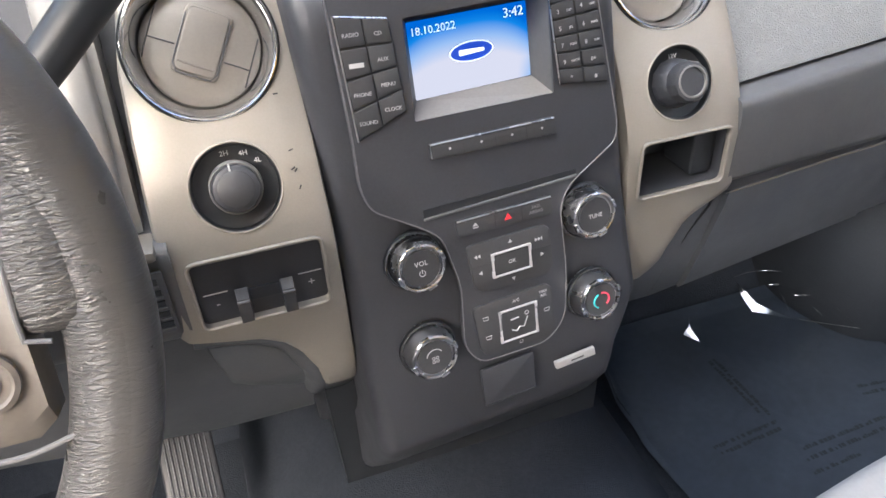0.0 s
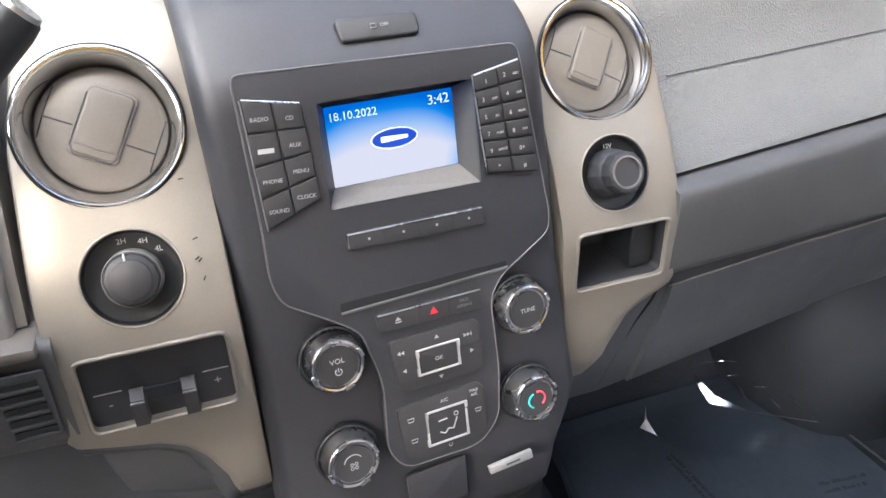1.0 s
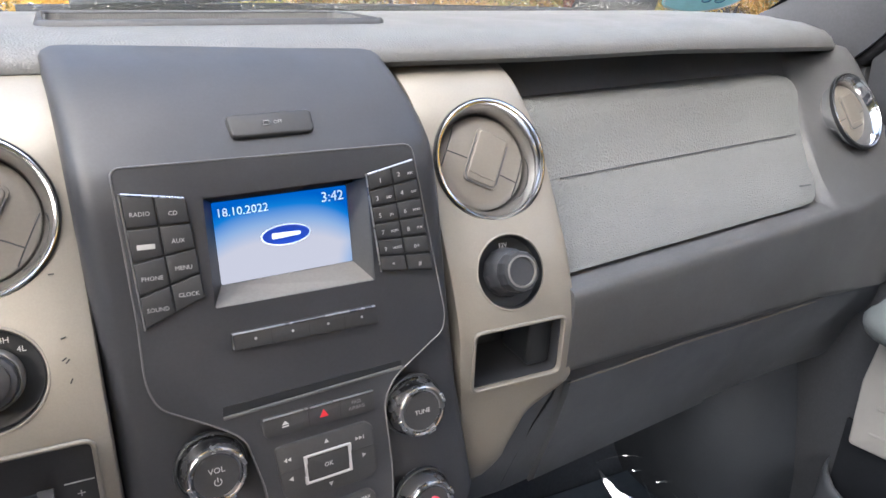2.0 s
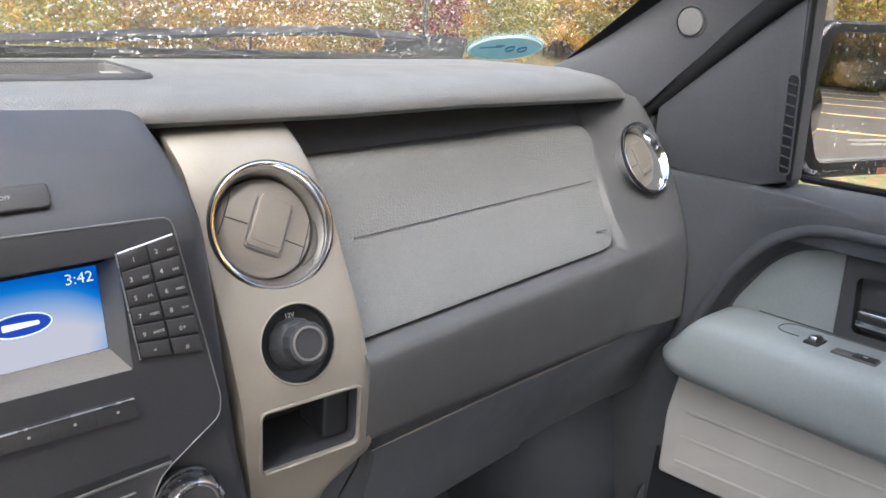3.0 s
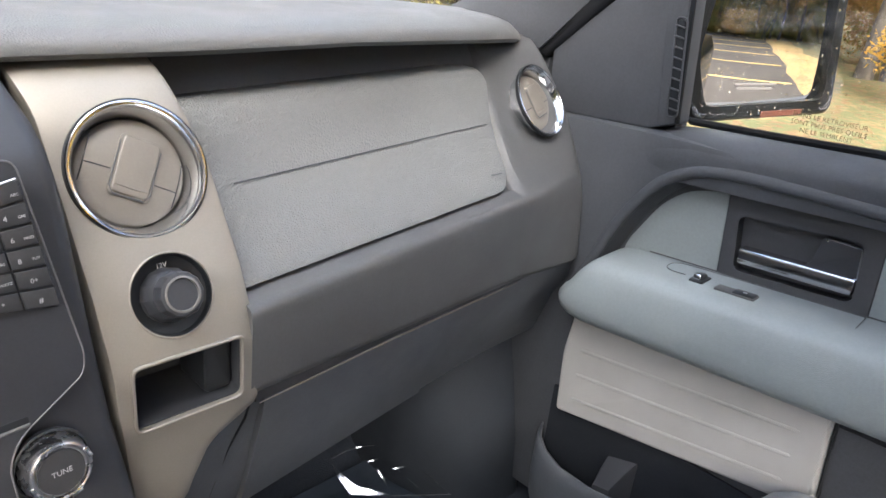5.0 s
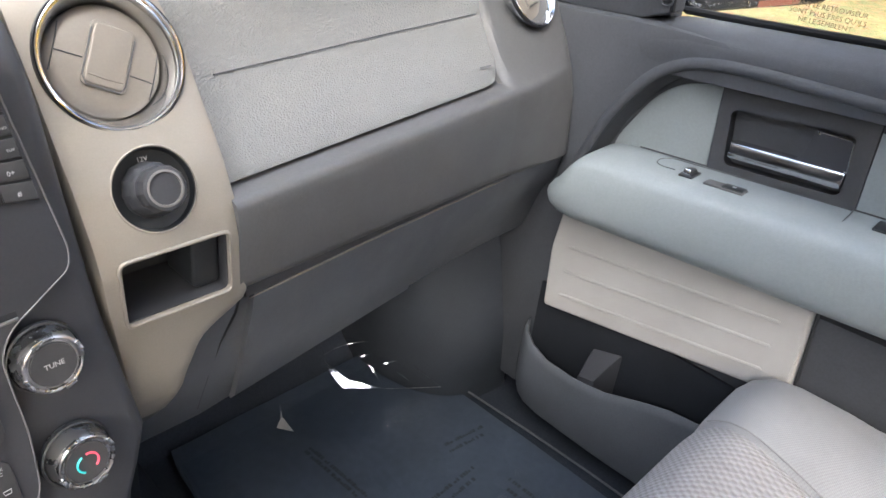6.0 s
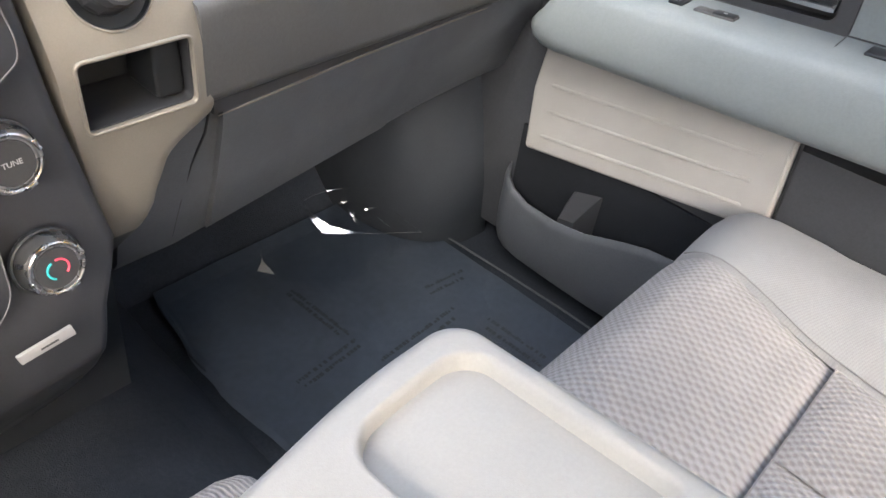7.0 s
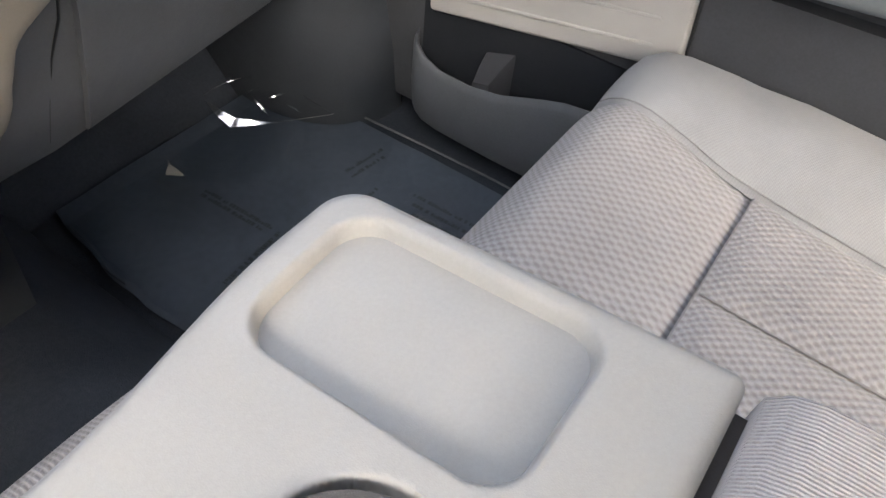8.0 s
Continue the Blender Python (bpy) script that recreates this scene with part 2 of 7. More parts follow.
NICKEL = metal("satin_nickel", (0.52, 0.52, 0.53), 0.26)
LIT = glow("display_white", (0.75, 0.86, 1.0), 0.055)
RED = glow("red_mark", (0.55, 0.02, 0.03), 0.05)
TEAL = glow("teal_mark", (0.03, 0.42, 0.42), 0.05)
PINK = glow("rose_mark", (0.62, 0.06, 0.10), 0.05)
OVAL = glow("display_deep_blue", (0.0, 0.03, 0.28), 0.085)
DISPLAY = screen_glow()
STICKER = plastic("pale_blue_sticker", (0.26, 0.56, 0.66), 0.4, 300, 0.00002, cells=False)
STICKER_INK = plastic("blue_sticker_ink", (0.03, 0.16, 0.30), 0.4, 300, 0.00002, cells=False)
ASPHALT = speckle("damp_asphalt", (0.048, 0.041, 0.035), [(0.040, 0.034, 0.029), (0.058, 0.050, 0.041)], 60, 0.5, 0.95, 0.004, 0.15)
LINE = plastic("worn_yellow_paint", (0.55, 0.36, 0.06), 0.6, 60, 0.001, var=0.3, cells=False)
GRASS = speckle("leaf_littered_grass", (0.072, 0.080, 0.027), [(0.13, 0.090, 0.034), (0.12, 0.065, 0.028), (0.14, 0.105, 0.045), (0.072, 0.080, 0.027)], 13, 0.62, 0.9, 0.05)
LITTER = speckle("fallen_leaves", (0.24, 0.14, 0.045), [(0.32, 0.20, 0.06), (0.17, 0.10, 0.035), (0.20, 0.17, 0.06)], 14, 0.7, 0.9, 0.04)
BARK = plastic("grey_bark", (0.055, 0.047, 0.038), 0.9, 25, 0.02, var=0.3)
GOLD = leafy("golden_leaves", (0.27, 0.18, 0.035), (0.31, 0.21, 0.05), (0.20, 0.16, 0.035))
OLIVE = leafy("olive_leaves", (0.11, 0.112, 0.03), (0.14, 0.13, 0.035), (0.085, 0.10, 0.028))
SCARLET = leafy("scarlet_leaves", (0.10, 0.018, 0.018), (0.13, 0.04, 0.024), (0.09, 0.05, 0.02))
RUST = leafy("russet_leaves", (0.15, 0.092, 0.038), (0.18, 0.12, 0.048), (0.13, 0.10, 0.04))


# ---- building helpers ----
ROOT = {}


def thing(name, at, label, category, group="", kind="", m=None):
    ob = new(name)
    ob.empty_display_size = 0.05
    ob.matrix_basis = m if m is not None else Matrix.Translation(at)
    ROOT[ob] = ob.matrix_basis.copy()
    return tagged(ob, label, category, group, kind)


def mesh_of(name, bm, mat, smooth=38):
    bm.normal_update()
    me = bpy.data.meshes.new(name)
    bm.to_mesh(me)
    bm.free()
    me.polygons.foreach_set("use_smooth", [True] * len(me.polygons))
    me.set_sharp_from_angle(angle=radians(smooth))
    me.materials.append(mat)
    return me


def part(name, bm, mat, parent, label="", smooth=38):
    """links a bmesh, made in world metres, as one mesh under a thing or a part"""
    bm.transform(ROOT[parent].inverted())
    ob = new(name, mesh_of(name, bm, mat, smooth))
    ob.parent = parent
    ROOT[ob] = ROOT[parent]
    if label:
        tagged(ob, label)
    return ob


def solid(name, bm, mat, label, category, kind="", group="", smooth=38):
    """one mesh that is a thing of its own"""
    ob = new(name, mesh_of(name, bm, mat, smooth))
    ROOT[ob] = Matrix()
    return tagged(ob, label, category, group, kind)


def moved(bm, m):
    if m is not None:
        bm.transform(m)
    return bm


def box(sx, sy, sz, r=0.0, seg=2, m=None):
    bm = bmesh.new()
    bmesh.ops.create_cube(bm, size=1.0, matrix=Matrix.Diagonal((sx, sy, sz, 1)))
    if r:
        bmesh.ops.bevel(bm, geom=bm.edges[:], offset=r, segments=seg, profile=0.5, affect="EDGES", clamp_overlap=True)
    return moved(bm, m)


def span(x0, x1, y0, y1, z0, z1, r=0.0, seg=2):
    return box(x1 - x0, y1 - y0, z1 - z0, r, seg, Matrix.Translation(((x0 + x1) / 2, (y0 + y1) / 2, (z0 + z1) / 2)))


def rounded(points, r, seg=4):
    """a polygon with its corners rounded; r one number or one for each corner"""
    out, n = [], len(points)
    for i in range(n):
        p, a, b = Vector(points[i]), Vector(points[i - 1]), Vector(points[(i + 1) % n])
        rr = r[i] if hasattr(r, "__len__") else r
        da, db = a - p, b - p
        d = min(rr, da.length * 0.45, db.length * 0.45)
        if d < 1e-5:
            out.append(tuple(p))
            continue
        s, e = p + da.normalized() * d, p + db.normalized() * d
        for k in range(seg + 1):
            f = k / seg
            out.append(tuple((1 - f) ** 2 * s + 2 * f * (1 - f) * p + f * f * e))
    return out


def prism(points, depth, m=None, bevel=0.0, seg=2, both=False):
    """a flat outline in x, y pushed along +z by depth, its upper rim bevelled"""
    bm = bmesh.new()
    low = [bm.verts.new((p[0], p[1], 0)) for p in points]
    top = [bm.verts.new((p[0], p[1], depth)) for p in points]
    n = len(points)
    bm.faces.new(list(reversed(low)))
    bm.faces.new(top)
    for i in range(n):
        bm.faces.new((low[i], low[(i + 1) % n], top[(i + 1) % n], top[i]))
    bmesh.ops.recalc_face_normals(bm, faces=bm.faces[:])
    if bevel:
        rim = [e for e in bm.edges if all(v in top for v in e.verts) or (both and all(v in low for v in e.verts))]
        bmesh.ops.bevel(bm, geom=rim, offset=bevel, segments=seg, profile=0.5, affect="EDGES", clamp_overlap=True)
    return moved(bm, m)


def loft(rings, closed=True, caps=True):
    """skin over rings of points; closed: each ring is a loop"""
    bm = bmesh.new()
    vs = [[bm.verts.new(p) for p in ring] for ring in rings]
    n = len(rings[0])
    for a, b in zip(vs, vs[1:]):
        for i in range(n if closed else n - 1):
            j = (i + 1) % n
            bm.faces.new((a[i], a[j], b[j], b[i]))
    if caps and closed:
        bm.faces.new(list(reversed(vs[0])))
        bm.faces.new(vs[-1])
    bmesh.ops.recalc_face_normals(bm, faces=bm.faces[:])
    return bm


def lathe(profile, n=48, m=None, caps=True):
    """profile of (radius, height) turned round z"""
    rings = [[(r * math.cos(2 * math.pi * k / n), r * math.sin(2 * math.pi * k / n), h) for k in range(n)] for r, h in profile]
    return moved(loft(rings, True, caps), m)


def tube(path, radius, n=10, closed=False, flat=1.0):
    """a round bar along a path"""
    pts = [Vector(p) for p in path]
    rings = []
    side = None
    for i, p in enumerate(pts):
        if closed:
            d = pts[(i + 1) % len(pts)] - pts[i - 1]
        else:
            d = pts[min(i + 1, len(pts) - 1)] - pts[max(i - 1, 0)]
        d.normalize()
        if side is None:
            side = d.orthogonal().normalized()
        side = (side - d * side.dot(d)).normalized()
        up = d.cross(side)
        rr = radius[i] if hasattr(radius, "__len__") else radius
        rings.append([p + rr * (math.cos(2 * math.pi * k / n) * side + flat * math.sin(2 * math.pi * k / n) * up) for k in range(n)])
    if closed:
        rings.append(rings[0])
        bm = loft(rings, True, False)
        bmesh.ops.remove_doubles(bm, verts=bm.verts[:], dist=1e-6)
        return bm
    return loft(rings)


def upward(bm):
    """turns an open sheet's faces to look up"""
    bm.normal_update()
    if sum(f.normal.z for f in bm.faces) < 0:
        bmesh.ops.reverse_faces(bm, faces=bm.faces[:])
    return bm


def joined(*bms):
    out = bmesh.new()
    for b in bms:
        me = bpy.data.meshes.new("tmp")
        b.to_mesh(me)
        b.free()
        out.from_mesh(me)
        bpy.data.meshes.remove(me)
    return out


def carve(bm, *cutters):
    """bm with the cutters' volumes taken out of it"""
    def temp(b):
        bmesh.ops.recalc_face_normals(b, faces=b.faces[:])
        me = bpy.data.meshes.new("tmp")
        b.to_mesh(me)
        b.free()
        return new("tmp", me)
    body = temp(bm)
    tools = [temp(c) for c in cutters]
    for c in tools:
        b = body.modifiers.new("cut", "BOOLEAN")
        b.operation, b.solver, b.object = "DIFFERENCE", "EXACT", c
    dep = bpy.context.evaluated_depsgraph_get()
    me = bpy.data.meshes.new_from_object(body.evaluated_get(dep))
    out = bmesh.new()
    out.from_mesh(me)
    for o in (body, *tools):
        data = o.data
        bpy.data.objects.remove(o)
        bpy.data.meshes.remove(data)
    bpy.data.meshes.remove(me)
    bmesh.ops.remove_doubles(out, verts=out.verts[:], dist=1e-6)
    return out


def words(text, size, m, mat, parent, name="lettering", align="CENTER"):
    c = bpy.data.curves.new("tmp", "FONT")
    c.body, c.size, c.align_x, c.align_y, c.extrude, c.resolution_u = text, size, align, "CENTER", 0.00015, 2
    o = new("tmp", c)
    me = bpy.data.meshes.new_from_object(o.evaluated_get(bpy.context.evaluated_depsgraph_get()))
    bpy.data.objects.remove(o)
    bpy.data.curves.remove(c)
    bm = bmesh.new()
    bm.from_mesh(me)
    bpy.data.meshes.remove(me)
    return part(name, moved(bm, m), mat, parent)


def lerp(table, v):
    return float(np.interp(v, [a for a, b in table], [b for a, b in table]))


def spline3(points, n=4):
    """a smooth curve through points in space"""
    out, pts = [], [points[0], *points, points[-1]]
    for a, b, c, d in zip(pts, pts[1:], pts[2:], pts[3:]):
        for k in range(n):
            t = k / n
            out.append(0.5 * (2 * b + (c - a) * t + (2 * a - 5 * b + 4 * c - d) * t * t + (3 * b - a - 3 * c + d) * t ** 3))
    return out + [points[-1]]


def basis(o, x, y, z):
    m = Matrix.Identity(4)
    for i, v in enumerate((x, y, z, o)):
        for k in range(3):
            m[k][i] = v[k]
    return m


# ---- cabin shell ----
X, Y, Z = Vector((1, 0, 0)), Vector((0, 1, 0)), Vector((0, 0, 1))


def run(section, xs):
    """loft of a closed section(x) -> [(y, z)] along x"""
    return loft([[(x, y, z) for y, z in section(x)] for x in xs])


floor = solid("floor", loft([[(x, 0.30, 0.0), (x, -1.7, 0.0), (x, -1.7, -0.04), (x, 0.52, -0.04), (x, 0.52, 0.30), (x, 0.47, 0.30), (x, 0.40, 0.11)] for x in (-0.83, 0.83)]), CARPET, "black carpeted cabin floor rising to the toe board", "floor", "structure")
solid("wall_front", span(-0.86, 0.86, 0.48, 0.52, 0.26, 0.70), CARPET, "dark bulkhead behind the dashboard", "bulkhead", "structure")
KICK_LOW = [(0.62, 0.44), (0.624, 0.23), (0.640, 0.175), (0.668, 0.135), (0.705, 0.112), (0.745, 0.102), (0.79, 0.100), (0.79, 0.44)]
KICK_TOP = [(0.62, 0.44), (0.626, 0.27), (0.645, 0.225), (0.675, 0.195), (0.710, 0.178), (0.748, 0.170), (0.79, 0.168), (0.79, 0.44)]
rings = []
for z, f in ((-0.02, -0.15), (0.004, 0.0), (0.03, 0.03), (0.10, 0.12), (0.20, 0.42), (0.30, 0.80), (0.40, 1.0), (0.60, 1.0)):
    rings.append([(a[0] + (b[0] - a[0]) * f, a[1] + (b[1] - a[1]) * f, z) for a, b in zip(rounded(KICK_LOW, 0.03, 4), rounded(KICK_TOP, 0.03, 4))])
solid("wall_side_right", span(0.788, 0.83, 0.172, 0.52, -0.02, 0.70, 0.006), DARK, "dark plastic side of the footwell", "cab wall", "structure")
solid("wall_kick_right", loft(rings), KICKP, "dark plastic kick panel bulging beside the footwell", "kick panel", "structure", smooth=60)
TUNNEL = [(-0.255, -0.01), (-0.245, 0.012), (-0.215, 0.055), (-0.175, 0.105), (-0.12, 0.138), (-0.05, 0.150), (0.05, 0.150), (0.12, 0.138), (0.175, 0.105), (0.215, 0.055), (0.245, 0.012), (0.255, -0.01)]
solid("floor_tunnel", loft([[(x, y, z + (0.10 * max(0, y - 0.25) if z > 0 else 0)) for x, z in TUNNEL] for y in (0.46, 0.36, 0.25, 0.10, -0.05, -0.197)]), CARPET, "black carpet over the raised floor tunnel", "floor tunnel", "structure", smooth=60)
solid("wall_kick_left", span(-0.83, -0.785, 0.10, 0.52, -0.02, 0.70, 0.006), DARK, "dark plastic kick panel beside the pedals", "kick panel", "structure")
solid("wall_rear", span(-0.83, 0.83, -1.74, -1.70, -0.04, 0.72), LINER, "plain grey rear cab wall below the rear window", "cab wall", "structure")
solid("ceiling", loft([[(-0.72, y, z), (0.72, y, z), (0.66, y, z + 0.05), (-0.66, y, z + 0.05)] for y, z in ((-0.30, 1.17), (-0.45, 1.21), (-1.2, 1.23), (-1.74, 1.18))]), LINER, "pale grey cloth headliner of the cab", "headliner", "structure")


def cab_side(side):
    """plain side of the cab with its front and rear window openings"""
    y0 = 0.17 if side < 0 else -1.02
    bms = [span(*sorted((side * 0.80, side * 0.83)), -1.74, y0, -0.04, 0.66), loft([[(side * x, y, z) for x, y in ((0.80, -1.02), (0.83, -1.02), (0.83, -1.14), (0.80, -1.14))] if z < 0.7 else [(side * x, y, z) for x, y in ((0.70, -1.02), (0.73, -1.02), (0.73, -1.14), (0.70, -1.14))] for z in (0.66, 1.19)])]
    return joined(*bms)


solid("wall_right", cab_side(1), DARK, "plain dark rear side of the cab", "cab wall", "structure")
solid("wall_left", cab_side(-1), DARK, "plain dark driver side of the cab", "cab wall", "structure")


# ---- dashboard ----
dash = thing("dashboard", (0, 0.2, 0.45), "charcoal truck dashboard with silver pillars and grey passenger panel", "dashboard")

PILLAR_Y = [(0.20, 0.13), (0.30, 0.070), (0.335, 0.040), (0.355, 0.022), (0.37, 0.010), (0.385, 0.000), (0.40, -0.0075), (0.42, -0.012), (0.48, -0.0185), (0.525, -0.0195), (0.545, -0.0145), (0.58, 0.0), (0.61, 0.0175), (0.64, 0.034), (0.68, 0.054), (0.698, 0.068), (0.707, 0.080), (0.714, 0.096), (0.72, 0.118), (0.735, 0.19)]
PILLAR_L = [(0.20, 0.15), (0.32, 0.143), (0.363, 0.138), (0.414, 0.132), (0.46, 0.1265), (0.503, 0.122), (0.525, 0.121), (0.59, 0.1185), (0.64, 0.117), (0.687, 0.114), (0.716, 0.106), (0.735, 0.104)]
PILLAR_R = [(0.20, 0.158), (0.33, 0.163), (0.352, 0.169), (0.376, 0.172), (0.416, 0.180), (0.443, 0.191), (0.453, 0.203), (0.462, 0.219), (0.470, 0.231), (0.489, 0.2295), (0.53, 0.228), (0.574, 0.2265), (0.60, 0.2255), (0.642, 0.223), (0.691, 0.2115), (0.712, 0.205), (0.725, 0.197), (0.735, 0.19)]


OUTER_L = [(0.20, 0.143), (0.353, 0.1425), (0.3785, 0.1415), (0.404, 0.1435), (0.4315, 0.154), (0.447, 0.166), (0.4575, 0.185), (0.462, 0.204), (0.4655, 0.222), (0.470, 0.231)] + PILLAR_R[9:]
INNER_L = [(0.20, 0.113), (0.335, 0.112), (0.38, 0.1125), (0.50, 0.1145), (0.60, 0.116), (0.69, 0.1165), (0.735, 0.1165)]


def pillar_section(z, side, back=0.03, drop=0.0, inner=PILLAR_L, outer=PILLAR_R):
    l, r, y = lerp(inner, z), lerp(outer, z), lerp(PILLAR_Y, z) + drop
    w = r - l
    pts = [(l, y + back), (l, y + 0.004), (l + 0.0012, y + 0.001), (l + 0.004, y)]
    pts += [(l + w * f, y - 0.0012 * math.sin(math.pi * f)) for f in (0.2, 0.4, 0.6, 0.8)]
    pts += [(r - 0.005, y + 0.0003), (r - 0.0018, y + 0.002), (r, y + 0.007), (r, y + back)]
    return [(side * a, b, z) for a, b in pts]


def frame_at(x, y, z, slope):
    """a seat on a panel that leans back by slope: x right, y up the panel, z out of it"""
    v = Vector((0, slope, 1)).normalized()
    return basis((x, y, z), X, v, X.cross(v))


def rect(x0, x1, y0, y1, r=0.0, seg=4):
    return rounded([(x0, y0), (x1, y0), (x1, y1), (x0, y1)], r, seg)


VENT_C, KNOB_C, CUBBY_C = frame_at(0.1695, 0.0385, 0.650, 0.474), frame_at(0.1705, -0.0035, 0.571, 0.45), frame_at(0.1735, -0.0195, 0.5075, 0.0)
FLIP = Matrix.Translation((-0.002, -0.027, 0.001)) @ Matrix.Diagonal((-1, 1, 1, 1))
UNFLIP = Matrix.Diagonal((-1, 1, 1, 1))
KR = 0.0288
KL = FLIP @ KNOB_C @ UNFLIP @ pose(0, 0.002, 0)
CL = FLIP @ CUBBY_C @ UNFLIP @ pose(0.0045, -0.0008, 0)
VL = FLIP @ VENT_C @ UNFLIP @ pose(-0.002, 0.0045, 0)
zs = [0.372 + 0.362 * k / 64 for k in range(65)]
for side in (1, -1):
    f, g = (FLIP, UNFLIP) if side == -1 else (Matrix(), Matrix())
    body = moved(loft([pillar_section(z, 1, 0.03, 0.0, *((PILLAR_L, PILLAR_R) if side == 1 else (INNER_L, OUTER_L))) for z in zs]), f)
    cw, ch = (0.0405, 0.0255) if side == 1 else (0.0438, 0.0275)
    cub = CUBBY_C if side == 1 else CL
    kc = KNOB_C if side == 1 else KL
    holes = [prism([(KR * math.cos(a), KR * math.sin(a)) for a in np.linspace(0, 2 * math.pi, 48, endpoint=False)], 0.1, kc @ pose(0, 0, -0.05)),
             prism(rect(-cw, cw, -ch, ch, 0.006), 0.12, cub @ pose(0, 0, -0.07)),
             prism([(0.0450 * math.cos(a), 0.0450 * math.sin(a)) for a in np.linspace(0, 2 * math.pi, 56, endpoint=False)], 0.1, (VENT_C if side == 1 else VL) @ pose(0, -0.0022, -0.05))]
    trim = part("silver_pillar_trim", carve(body, *holes), SILVER, dash, "champagne silver satin trim pillar")
    part("pillar_foot", moved(loft([pillar_section(z, 1, 0.06, 0.001, *((PILLAR_L, PILLAR_R) if side == 1 else (INNER_L, OUTER_L))) for z in [0.20 + 0.172 * k / 24 for k in range(25)]]), f), STACK, dash, "dark plastic foot below the silver trim")
    # bright edge round the cubby mouth
    path = [cub @ Vector((a, b, 0.0008)) for a, b in rect(-cw, cw, -ch, ch, 0.006)]
    part("cubby_rim", tube(path, 0.0015, 10, True), SILVER, trim, "thin rounded rim")
    path = [kc @ Vector(((KR + 0.0003) * math.cos(a), (KR + 0.0003) * math.sin(a), 0.0004)) for a in np.linspace(0, 2 * math.pi, 48, endpoint=False)]
    part("bezel_rim", tube(path, 0.0009, 8, True), SILVER, trim)

# dark side of the console below the left pillar
DARK_SIDE = [(0.26, 0.150), (0.34, 0.160), (0.379, 0.186), (0.3965, 0.2085), (0.4627, 0.222), (0.475, 0.222)]
arch = [FLIP @ Vector((lerp(OUTER_L, z) + 0.001, lerp(PILLAR_Y, z) + 0.013, z)) for z in (0.330, 0.345, 0.360, 0.3785, 0.392, 0.404, 0.418, 0.4315, 0.447, 0.4575, 0.462, 0.4655)]
part("arch_return", tube(spline3(arch), 0.0105, 12), DARK, dash, "dark rounded return of the silver arch", 60)
part("console_side", moved(loft([pillar_section(z, 1, 0.05, 0.014, INNER_L, DARK_SIDE) for z in np.linspace(0.27, 0.472, 18)]), FLIP), DARK, dash, "dark panel below the silver arch")

# open bin in the right pillar
bin_out = prism(rect(-0.0425, 0.0425, -0.0275, 0.0275, 0.006), 0.065, CUBBY_C @ pose(0, 0, -0.0690))
bin_in = prism(rect(-0.0395, 0.0395, -0.0245, 0.0245, 0.005), 0.08, CUBBY_C @ pose(0, 0, -0.062))
bin_part = part("storage_bin", carve(bin_out, bin_in), STACK, dash, "black open storage bin")
part("bin_step", prism(rect(0.0165, 0.0385, -0.0232, 0.0243, 0.005), 0.038, CUBBY_C @ pose(0, 0, -0.050), 0.003, 3), BLACK, bin_part, "raised side block")


# upper pad
def pad_shift(x):
    return lerp([(-0.86, 0.17), (-0.75, 0.10), (-0.62, 0.05), (-0.25, 0.0), (0.25, 0.0), (0.45, 0.022), (0.62, 0.052), (0.70, 0.085), (0.75, 0.118), (0.79, 0.16)], x)


def pad_section(x):
    s = pad_shift(x)
    base = lerp([(0, 0.47), (0.14, 0.465), (0.4, 0.455), (0.58, 0.43), (0.75, 0.36), (0.80, 0.32)], abs(x))
    d = lerp([(0.60, 0.0), (0.66, 0.005), (0.70, 0.012), (0.72, 0.017), (0.75, 0.027), (0.775, 0.042), (0.79, 0.052)], abs(x))
    low = lerp([(0.40, 0.0), (0.45, 0.0015), (0.62, 0.008), (0.70, 0.014), (0.75, 0.022), (0.79, 0.034)], abs(x))
    pts = [(0.13, 0.7145), (0.055, 0.7190), (0.043, 0.7212), (0.0378, 0.7255), (0.038, 0.7305), (0.043, 0.7365), (0.054, 0.742), (0.075, 0.7455), (0.11, 0.746)]
    pts = [(y + 0.038, z - 0.0075) for y, z in pts]
    pts = [(y + s, z - low + (low - d) * min(1, max(0, (z - 0.7145) / 0.0315))) for y, z in pts]
    pts += [(max(0.21, 0.155 + s), 0.738 - d), (min(0.33, base - 0.04), 0.730 - d), (base + 0.03, 0.708 - d * 0.5), (base + 0.05, 0.66), (0.20 + s * 0.5, 0.66)]
    return pts


xs = [-0.80 + 1.59 * k / 90 for k in range(91)]
well = prism(rect(-0.121, 0.119, 0.143, 0.262, 0.010), 0.05, Matrix.Translation((0, 0, 0.714)))
upper = part("upper_pad", carve(run(pad_section, xs), well), PAD, dash, "padded grey vinyl dashboard top")

# bin on the dash top, with its raised lip
lip = [(x, y, 0.7395 - (y - 0.134) * 0.045) for x, y in rect(-0.125, 0.123, 0.140, 0.266, 0.012)]
part("top_tray_rim", tube(lip, 0.0038, 8, True, 0.8), STACK, dash, "raised rim of the dash top tray")
part("top_tray", prism(rect(-0.1205, 0.1185, 0.1435, 0.2615, 0.010), 0.003, Matrix.Translation((0, 0, 0.7142)), 0.0005), STACK, dash, "shallow dark dash top tray")


# passenger and driver fascia
def lean(x):
    a = abs(x)
    return lerp([(0.22, 0.0), (0.62, 0.062), (0.70, 0.067), (0.75, 0.069), (0.80, 0.070)], a)


